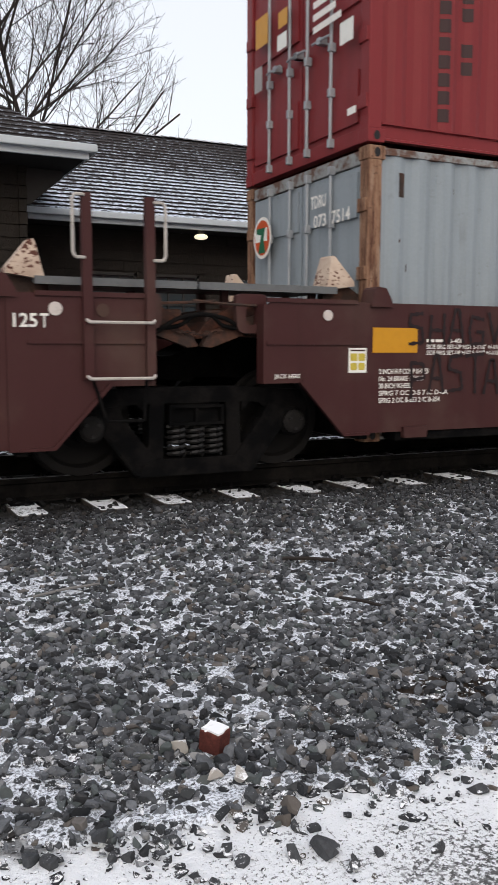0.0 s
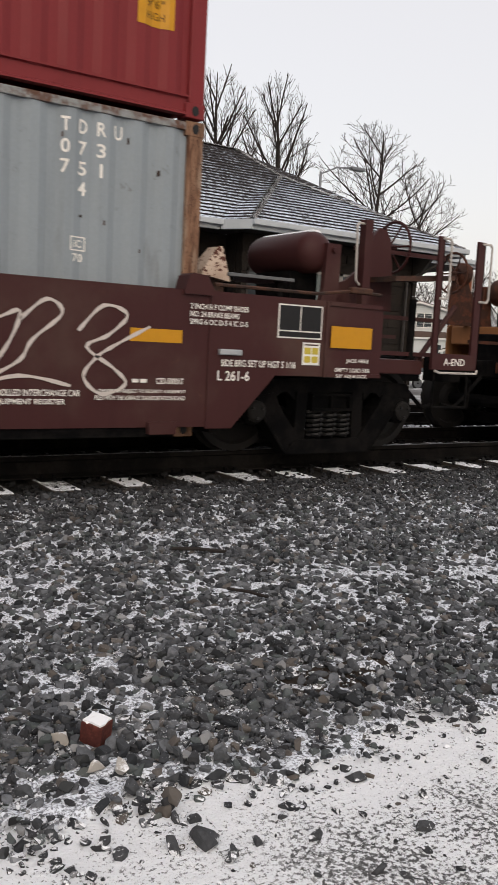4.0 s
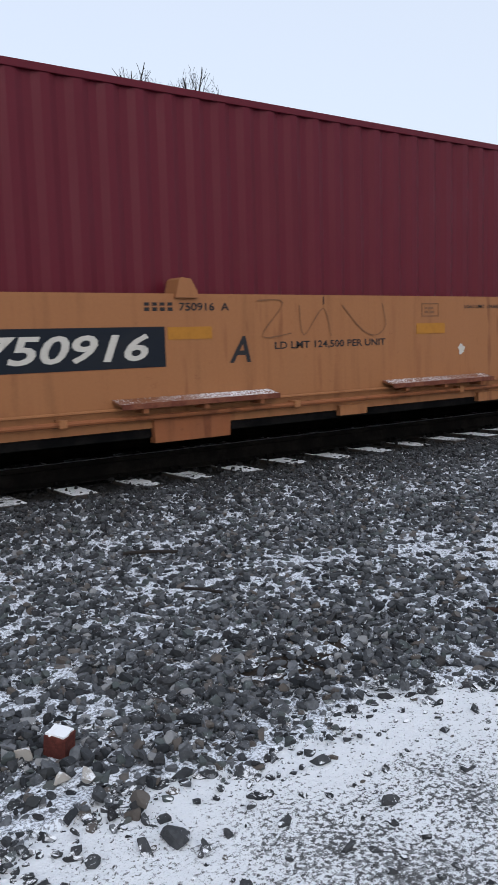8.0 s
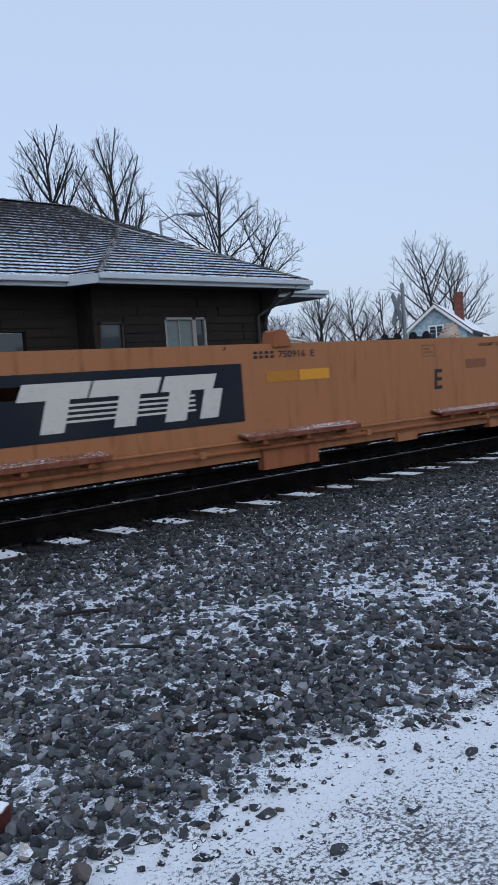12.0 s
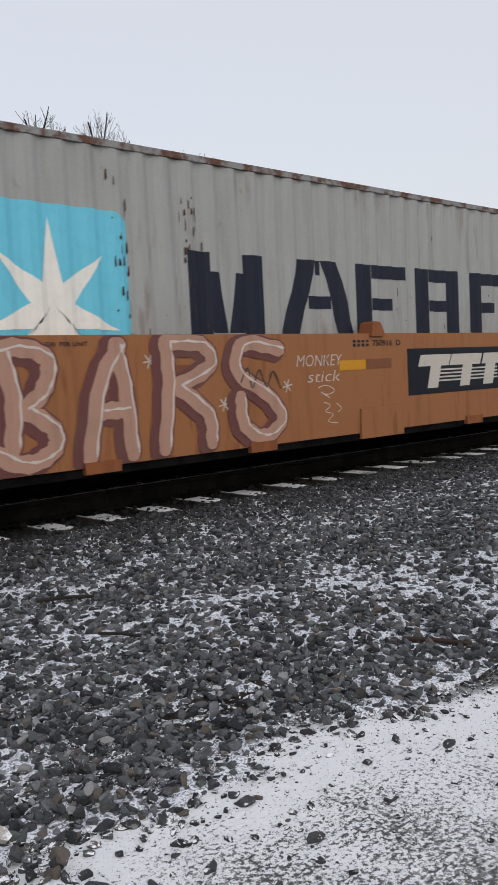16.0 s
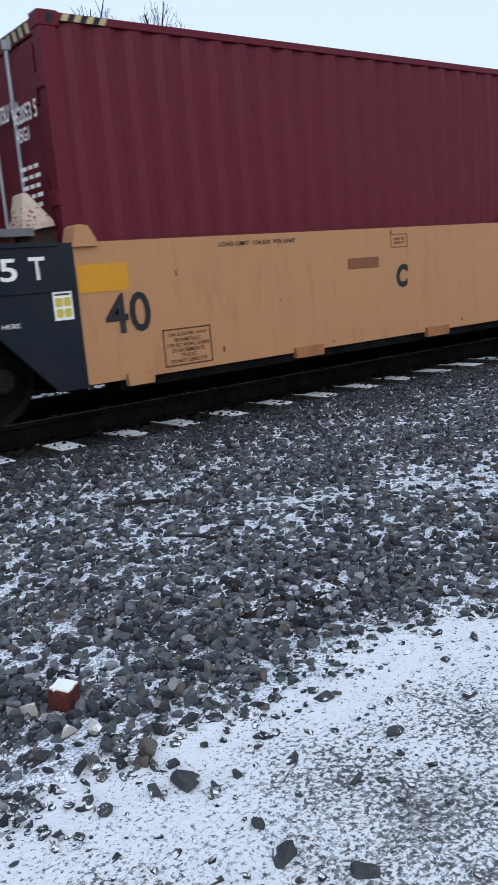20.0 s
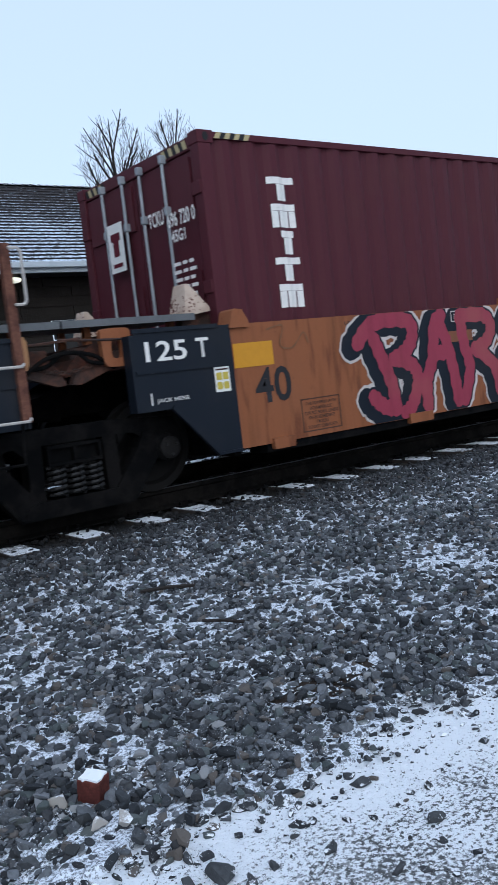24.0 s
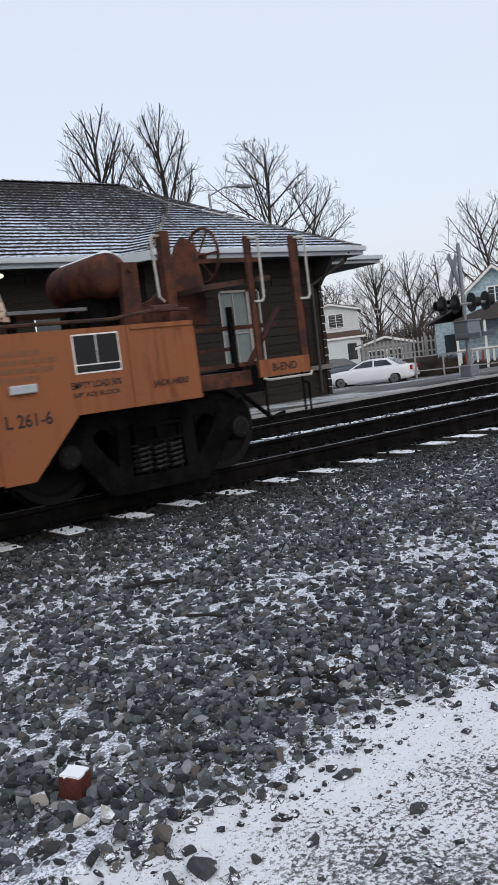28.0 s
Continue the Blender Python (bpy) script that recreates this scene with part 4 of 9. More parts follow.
def deck(u, x, d, mat):
    """The bridge over a truck: bolster, walkway on posts, chain and connector arm. x: the truck's middle."""
    b0, b1 = sorted((x + d * 0.10, x + d * 1.52))
    tp("end_bolster", box(bm_new(), b0, b1, -1.08, 1.08, 1.38, 1.60, 0.02), DARKRUST, u)
    for y in (-0.95, -0.45):
        for px in (0.30, 1.15):
            tp("walkway_post", box(bm_new(), *sorted((x + d * px, x + d * (px + 0.06))), y - 0.03, y + 0.03, 1.6, 1.77), mat, u)
    tp("walkway", box(bm_new(), *sorted((x + d * 0.012, x + d * 1.30)), -1.16, -0.35, 1.77, 1.80, 0.004), DECKSTEEL, u, "steel end walkway dusted with snow")
    tp("walkway_edge", box(bm_new(), *sorted((x + d * 0.012, x + d * 1.30)), -1.19, -1.163, 1.755, 1.815), DECKSTEEL, u, "dull walkway edge")
    arm = prism(bm_new(), [(x + d * 0.1, 1.02), (x + d * 1.0, 1.02), (x + d * 1.0, 1.38), (x + d * 0.45, 1.38), (x + d * 0.1, 1.22), (x - d * 0.3, 1.18), (x - d * 0.3, 0.98)], -0.30, 0.30)
    tp("connector_arm", arm, GRIME, u)
    tp("connector_cover", prism(bm_new(), [(x - d * 0.02, 1.36), (x + d * 0.10, 1.50), (x + d * 0.30, 1.62), (x + d * 0.52, 1.64), (x + d * 0.52, 1.382), (x + d * 0.30, 1.382)], -1.12, -0.62), BROWNRUST, u, "rust-brown sloping cover over the joint")
    if d > 0:
        c0 = x + 0.42
        outer = [(c0 + (0.135 + 0.02 * math.sin(k)) * math.copysign(abs(math.cos(k)) ** 0.35, math.cos(k)), 1.565 + 0.16 * math.copysign(abs(math.sin(k)) ** 0.35, math.sin(k))) for k in (math.pi * i / 12 for i in range(24))]
        inner = [(c0 + 0.05 * math.copysign(abs(math.cos(k)) ** 0.5, math.cos(k)), 1.55 + 0.075 * math.copysign(abs(math.sin(k)) ** 0.5, math.sin(k))) for k in (math.pi * i / 12 for i in range(24))]
        bm = bm_new()
        rings = [[bm.verts.new((a, y, b)) for a, b in ring] for ring, y in ((outer, -1.30), (inner, -1.30), (inner, -1.24), (outer, -1.24))]
        for p, q in zip(rings, rings[1:] + rings[:1]):
            for i in range(24):
                bm.faces.new((p[i], p[(i + 1) % 24], q[(i + 1) % 24], q[i]))
        tp("side_bracket", bm, mat, u, "rounded bracket with an oval hole")
        for k in range(14):
            c = x - 0.42 + k * 0.06
            sag = 1.40 + 0.003 * (k - 6.5) ** 2
            tp("chain_link", tube(bm_new(), [(c - 0.03, -1.24, sag), (c, -1.24 - (0.014 if k % 2 else -0.014), sag + 0.016), (c + 0.03, -1.24, sag), (c, -1.24 + (0.014 if k % 2 else -0.014), sag - 0.016), (c - 0.03, -1.24, sag)], 0.007, 4), DARKRUST, u)
    else:
        tp("side_bracket", prism(bm_new(), [(x - 0.51, 1.44), (x - 0.39, 1.44), (x - 0.37, 1.50), (x - 0.37, 1.66), (x - 0.39, 1.70), (x - 0.51, 1.70)], -1.34, -1.26), mat, u)
    side = prism(bm_new(), [(x + d * 0.02, 1.30), (x + d * 0.10, 1.29), (x + d * 0.52, 1.44), (x + d * 0.52, 1.56), (x + d * 0.3, 1.50), (x + d * 0.06, 1.38)], -1.22, -1.14)
    tp("side_bearing_arm", side, DARKRUST, u)
    tp("release_rod", tube(bm_new(), [(x + d * (-0.1 + 1.2 * i / 10), -1.30, 1.66 - 0.03 * math.sin(3.14 * i / 10)) for i in range(11)], 0.012, 5), DARKRUST, u)
    hose = [(x - d * 0.4, -1.26, 1.40), (x - d * 0.2, -1.28, 1.52), (x + d * 0.05, -1.28, 1.55), (x + d * 0.2, -1.26, 1.46), (x + d * 0.45, -1.26, 1.44)]
    tp("brake_hose", hose_tube(hose, 0.018), GRIME, u)


def end_gear(u, x, d, mat, post_mat, word, dark):
    """The coupler end over the last truck: short deep plate, reservoir, hand brake, steps and posts. d: the way out."""
    for s in (-1, 1):
        bm = bm_new()
        pts = [(x - d * 1.31, 0.54), (x - d * 0.88, 1.0), (x + d * 0.32, 1.0), (x + d * 0.32, 1.62), (x + d * 0.27, 1.68), (x - d * 1.56, 1.68), (x - d * 1.56, 0.54)]
        prism(bm, pts, s * SIDE - 0.012, s * SIDE + 0.012)
        p = tp("end_plate", bm, mat, u)
        a, b = sorted((s * (SIDE + 0.028), s * (SIDE + 0.0125)))
        for x0, x1, z0, z1 in ((-0.325, 0.30, 1.64, 1.675), (-0.36, -0.33, 1.0, 1.675), (-0.325, 0.32, 1.0, 1.035)):
            tp("plate_rib", box(bm_new(), *sorted((x + d * x0, x + d * x1)), a, b, z0, z1), mat, p)
    tx = x - d * 0.17

    def across(a, b):
        """A span across the car; the gear sits on the other side at the other end."""
        return sorted((a * d, b * d))

    prof = [(-1.06, 0.03), (-1.04, 0.13), (-0.97, 0.185), (-0.92, 0.20), (-0.10, 0.20), (-0.05, 0.185), (0.02, 0.13), (0.04, 0.03)]
    bm = turned(bm_new(), sorted((a * d, r) for a, r in prof), (tx, 0, 2.16), "y", 24)
    tp("air_reservoir", bm, dark, u, "rusty air reservoir, snow on top", True)
    tp("reservoir_snow", prism(bm_new(), [(tx - 0.07, 2.343), (tx - 0.03, 2.368), (tx + 0.04, 2.366), (tx + 0.08, 2.341), (tx, 2.352)], *across(-0.95, -0.12)), SNOW, u, "line of snow")
    tp("reservoir_strap", prism(bm_new(), [(tx + d * 0.04, 2.24), (tx + d * 0.20, 2.24), (tx + d * 0.20, 1.79), (tx + d * 0.15, 1.66), (tx - d * 0.02, 1.66), (tx + d * 0.02, 1.82)], *across(-1.10, -1.04)), dark, u)
    tp("reservoir_bolt", rod(bm_new(), (tx + d * 0.12, -d * 1.13, 2.18), (tx + d * 0.12, -d * 1.10, 2.18), 0.03, 8), dark, u)
    tp("reservoir_cradle", box(bm_new(), tx - 0.16, tx + 0.16, *across(-0.8, -0.2), 1.66, 1.98), GRIME, u)
    tp("top_rod", tube(bm_new(), [(x - d * 1.5, -SIDE + 0.04, 1.74), (x - d * 0.45, -SIDE + 0.04, 1.74), (x - d * 0.05, -SIDE + 0.04, 1.79), (x + d * 0.32, -SIDE + 0.04, 1.78)], 0.016), DARKRUST, u)
    tp("rod_lever", box(bm_new(), *sorted((x - d * 0.06, x + d * 0.20)), -SIDE + 0.01, -SIDE + 0.08, 1.77, 1.83, 0.015), DARKRUST, u)
    tp("end_walkway", box(bm_new(), *sorted((x - d * 1.25, x - d * 0.55)), -1.18, -0.6, 1.84, 1.87, 0.004), DECKSTEEL, u, "steel end walkway dusted with snow")
    for px in (0.62, 1.15):
        tp("walkway_post", box(bm_new(), *sorted((x - d * px, x - d * (px + 0.06))), -1.1, -1.04, 1.6, 1.84), GRIME, u)
    tp("end_bolster", box(bm_new(), *sorted((x - d * 1.5, x + d * 0.3)), -1.36, 1.36, 1.40, 1.66, 0.02), mat, u)
    tp("deck_box", box(bm_new(), *sorted((x - d * 1.3, x + d * 0.9)), -0.45, 0.45, 1.18, 1.54, 0.02), GRIME, u)
    g = prism(bm_new(), [(x + d * 0.02, 1.66), (x + d * 0.86, 1.66), (x + d * 0.84, 2.10), (x + d * 0.79, 2.38), (x + d * 0.74, 2.46), (x + d * 0.65, 2.48), (x + d * 0.58, 2.40), (x + d * 0.50, 2.20), (x + d * 0.40, 2.05), (x + d * 0.25, 1.93), (x + d * 0.05, 1.86)], *across(-0.93, -0.89))
    tp("brake_stand", g, dark, u)
    tp("brake_post", box(bm_new(), *sorted((x + d * 0.28, x + d * 0.37)), *across(-1.15, -1.06), 1.66, 2.50), post_mat, u)
    tp("grab_iron", tube(bm_new(), [(x + d * 0.28, -d * 1.12, 2.46), (x + d * 0.20, -d * 1.14, 2.46), (x + d * 0.18, -d * 1.14, 2.43), (x + d * 0.20, -d * 1.14, 1.92), (x + d * 0.26, -d * 1.12, 1.88)], 0.012), WHITEBAR, u, "worn pale grab iron")
    hub = Vector((x + d * 1.02, -d * 0.72, 2.335))
    n = 22
    wheel = tp("brake_wheel", tube(bm_new(), [hub + Vector((0.0, 0.265 * math.cos(2 * math.pi * i / n), 0.265 * math.sin(2 * math.pi * i / n))) for i in range(n + 1)], 0.016, 6), dark, u, "spoked hand-brake wheel")
    for i in range(6):
        k = 2 * math.pi * i / 6
        tp("spoke", rod(bm_new(), hub + Vector((-d * 0.05, 0.03 * math.cos(k), 0.03 * math.sin(k))), hub + Vector((0, 0.265 * math.cos(k), 0.265 * math.sin(k))), 0.011, 6), dark, wheel)
    tp("wheel_hub", rod(bm_new(), hub + Vector((-d * 0.14, 0, 0)), hub + Vector((d * 0.03, 0, 0)), 0.035, 10), dark, wheel)
    tp("brake_housing", turned(bm_new(), sorted([(x + d * 0.78, 0.05), (x + d * 0.79, 0.15), (x + d * 0.86, 0.15), (x + d * 0.93, 0.07)]), (0, -d * 0.72, 2.335), "x", 18), dark, u)
    tp("end_sill", box(bm_new(), *sorted((x + d * 0.30, x + d * 1.0)), -1.30, 1.30, 1.04, 1.18, 0.01), dark, u)
    for px in (1.03, 1.59):
        w = 0.035 if px < 1.2 else 0.05
        bm = box(bm_new(), *sorted((x + d * (px - w), x + d * (px + w))), -SIDE - 0.01, -SIDE + 0.02, 1.1, 2.40)
        box(bm, *sorted((x + d * (px + w - 0.012), x + d * (px + w))), -SIDE - 0.01, -SIDE + 0.07, 1.1, 2.40)
        tp("end_post", bm, dark if px < 1.2 else post_mat, u)
        gx = x + d * (px + w + 0.05)
        tp("grab_iron", tube(bm_new(), [(x + d * px, -SIDE - 0.02, 2.38), (gx, -SIDE - 0.03, 2.38), (gx + d * 0.02, -SIDE - 0.03, 2.35), (gx + d * 0.02, -SIDE - 0.03, 1.84), (gx, -SIDE - 0.03, 1.80), (x + d * px, -SIDE - 0.02, 1.80)], 0.012), WHITEBAR, u, "worn pale grab iron")
    bm = bm_new()
    box(bm, *sorted((x + d * 1.0, x + d * 1.62)), -SIDE - 0.015, -SIDE + 0.02, 1.10, 1.26)
    tp("step_plate", bm, mat, u)
    tp("step_rung", tube(bm_new(), [(x + d * 1.02, -SIDE - 0.03, 1.09), (x + d * 1.06, -SIDE - 0.06, 1.07), (x + d * 1.58, -SIDE - 0.06, 1.07), (x + d * 1.62, -SIDE - 0.03, 1.10)], 0.012), WHITEBAR, u)
    tp("stirrup", tube(bm_new(), [(x + d * 1.05, -SIDE, 1.10), (x + d * 1.05, -SIDE, 0.72), (x + d * 1.52, -SIDE, 0.72), (x + d * 1.52, -SIDE, 1.10)], 0.014), GRIME, u)
    for z, y in ((2.26, -0.9), (1.60, -1.0), (1.24, -1.25), (1.42, -0.2)):
        tp("cross_bar", box(bm_new(), *sorted((x + d * 0.36, x + d * 1.6)), y - 0.02, y + 0.02, z - 0.02, z + 0.02), dark, u)
    tp("brake_step", prism(bm_new(), [(x + d * 0.52, 1.93), (x + d * 1.32, 2.00), (x + d * 1.32, 2.05), (x + d * 0.52, 1.98)], -1.35, -0.95), DARKRUST, u, "dark grated brake step")
    tp("uncoupling_post", rod(bm_new(), (x + d * 0.86, -1.25, 1.2), (x + d * 0.86, -1.25, 1.78), 0.035, 8), GRIME, u)
    tp("brace", rod(bm_new(), (x + d * 1.0, -1.2, 1.16), (x + d * 1.5, -1.2, 1.75), 0.03, 6), dark, u)
    tp("coupler_shank", box(bm_new(), *sorted((x + d * 0.4, x + d * 1.75)), -0.13, 0.13, 0.98, 1.2, 0.02), GRIME, u)
    knuckle = prism(bm_new(), [(x + d * 1.7, -0.20), (x + d * 2.02, -0.22), (x + d * 2.06, -0.06), (x + d * 1.9, 0.02), (x + d * 1.98, 0.16), (x + d * 1.86, 0.24), (x + d * 1.7, 0.18)], 0.92, 1.24, "z")
    tp("coupler_knuckle", knuckle, GRIME, u)
    tp("cut_lever", tube(bm_new(), [(x + d * 1.55, -1.38, 1.02), (x + d * 1.70, -1.30, 0.98), (x + d * 1.74, -1.25, 0.70)], 0.013), GRIME, u)
    tp("air_hose", tube(bm_new(), [(x + d * 1.5, -0.35, 1.0), (x + d * 1.75, -0.36, 0.78), (x + d * 1.95, -0.36, 0.62), (x + d * 2.15, -0.34, 0.66)], 0.025), GRIME, u)
    write(u, word, *sorted((x + d * 1.15, x + d * 1.45)), 1.145, 1.215, WHITE if mat == BROWN else DARKTXT, -SIDE - 0.02, name="stencil")


def joint_pipes(u, L):
    """Brake pipes that climb the black end plate, and the hose that hangs over the truck."""
    y = -SIDE - 0.05

    def run(name, pts, r, mat):
        tp(name, hose_tube([(L + a, y, z) for a, z in pts], r), mat, u)

    run("brake_pipe", [(-2.4, 0.74), (-1.97, 0.78), (-1.78, 0.83), (-1.59, 1.0), (-1.43, 1.14), (-1.07, 1.26)], 0.016, YELLOW2)
    run("brake_pipe", [(-2.4, 0.64), (-1.92, 0.65), (-1.69, 0.76), (-1.51, 0.97), (-1.36, 1.07), (-1.05, 1.08)], 0.016, YELLOW2)
    run("air_hose", [(-0.52, 1.58), (-0.46, 1.48), (-0.36, 1.31), (-0.24, 1.18), (-0.27, 1.09), (-0.40, 1.07), (-0.56, 1.09)], 0.016, HOSE)
    tp("hose_bracket", box(bm_new(), L - 2.19, L - 1.96, y - 0.03, -SIDE - 0.002, 0.54, 0.87, 0.012), YELLOW, u)


def well_car(u0, u1, body, plate_mat, left, right, label, post_mat, dark, pipes=False, rails=None, lowest=0.475):
    """One well unit. left and right: 'joint' for an articulation, 'end' for a coupler end, 'none'."""
    L = u1 - u0
    u = rolling("well_car", u0, label, "rail car", "well cars of the train")
    a, b = (1.49 if left == "joint" else 1.54), L - (1.56 if right == "joint" else 1.54)
    for s in (-1, 1):
        bm = bm_new()
        o = s * SIDE
        prof = [(o, 0.555), (o, 1.675), (o - s * 0.14, 1.675), (o - s * 0.14, 1.60), (o - s * 0.03, 1.57), (o - s * 0.03, 0.62), (o - s * 0.16, 0.60), (o - s * 0.16, 0.555)]
        prism(bm, prof, a, b, "x")
        tp("side_sill", bm, body, u)
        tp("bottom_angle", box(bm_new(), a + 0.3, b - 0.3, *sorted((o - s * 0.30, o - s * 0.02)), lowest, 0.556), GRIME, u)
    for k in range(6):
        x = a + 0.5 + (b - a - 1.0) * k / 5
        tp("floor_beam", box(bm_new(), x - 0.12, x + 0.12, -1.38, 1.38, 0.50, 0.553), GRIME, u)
    for way, x, d in ((left, 0.0, 1), (right, L, -1)):
        if way == "joint":
            end_plate(u, d, x + d * 0.49, plate_mat)
            deck(u, x, d, body)
            guide_cone(u, x + d * 1.37, d)
            top_bracket(u, *sorted((x + d * 1.46, x + d * 1.72)), body)
        elif way == "end":
            end_gear(u, x, -d, body, post_mat, "A-END" if d > 0 or body == BROWN else "B-END", dark)
            guide_cone(u, x + d * 1.37, d)
            top_bracket(u, *sorted((x + d * 1.52, x + d * 1.84)), body)
        tp("end_bulkhead", box(bm_new(), *sorted((x + d * 1.42, x + d * 1.50)), -1.39, 1.39, 0.5, 1.60), GRIME, u)
    if right == "joint":
        ladder(u, L - 0.98, L - 0.50, rails or plate_mat)
        if pipes:
            joint_pipes(u, L)
    bottom_pad(u, 1.84, 2.10, body)
    bottom_pad(u, L - 2.10, L - 1.84, body)
    return u


CHIPRAIL = rusty("chipped_grey_rail", (0.24, 0.25, 0.25), (0.10, 0.045, 0.028), 7)
PERIOD, DEPTH = 0.278, 0.028


def wave(x):
    """The inset of a container wall's corrugation at x."""
    k = (x / PERIOD) % 1.0
    pts = ((0, 0), (0.26, 0), (0.50, DEPTH), (0.76, DEPTH), (1.0, 0))
    for (p, a), (q, b) in zip(pts, pts[1:]):
        if k <= q:
            return a + (b - a) * (k - p) / (q - p)
    return 0.0


def breaks(x0, x1):
    i = math.floor(x0 / PERIOD)
    out = []
    while i * PERIOD <= x1:
        out += [x for x in (i * PERIOD + f * PERIOD for f in (0, 0.26, 0.50, 0.76)) if x0 < x < x1]
        i += 1
    return out


def corrugated(bm, x0, x1, z0, z1, y, s):
    """A corrugated wall whose outer face is at y and looks to s."""
    xs = [x0] + breaks(x0, x1) + [x1]
    cols = [(bm.verts.new((x, y - s * wave(x), z0)), bm.verts.new((x, y - s * wave(x), z1)), bm.verts.new((x, y - s * (wave(x) + 0.004), z0)), bm.verts.new((x, y - s * (wave(x) + 0.004), z1))) for x in xs]
    for p, q in zip(cols, cols[1:]):
        bm.faces.new((p[0], q[0], q[1], p[1]))
        bm.faces.new((p[2], p[3], q[3], q[2]))
        bm.faces.new((p[1], q[1], q[3], p[3]))
        bm.faces.new((p[0], p[2], q[2], q[0]))
    return bm


def on_wall(bm, y, lift=0.003):
    """Lay a flat sign onto the corrugated wall that looks to -y."""
    xs = [v.co.x for v in bm.verts]
    for x in breaks(min(xs), max(xs)):
        bmesh.ops.bisect_plane(bm, geom=bm.verts[:] + bm.edges[:] + bm.faces[:], plane_co=(x, 0, 0), plane_no=(1, 0, 0))
    for v in bm.verts:
        v.co.y = y + wave(v.co.x) - lift
    return bm


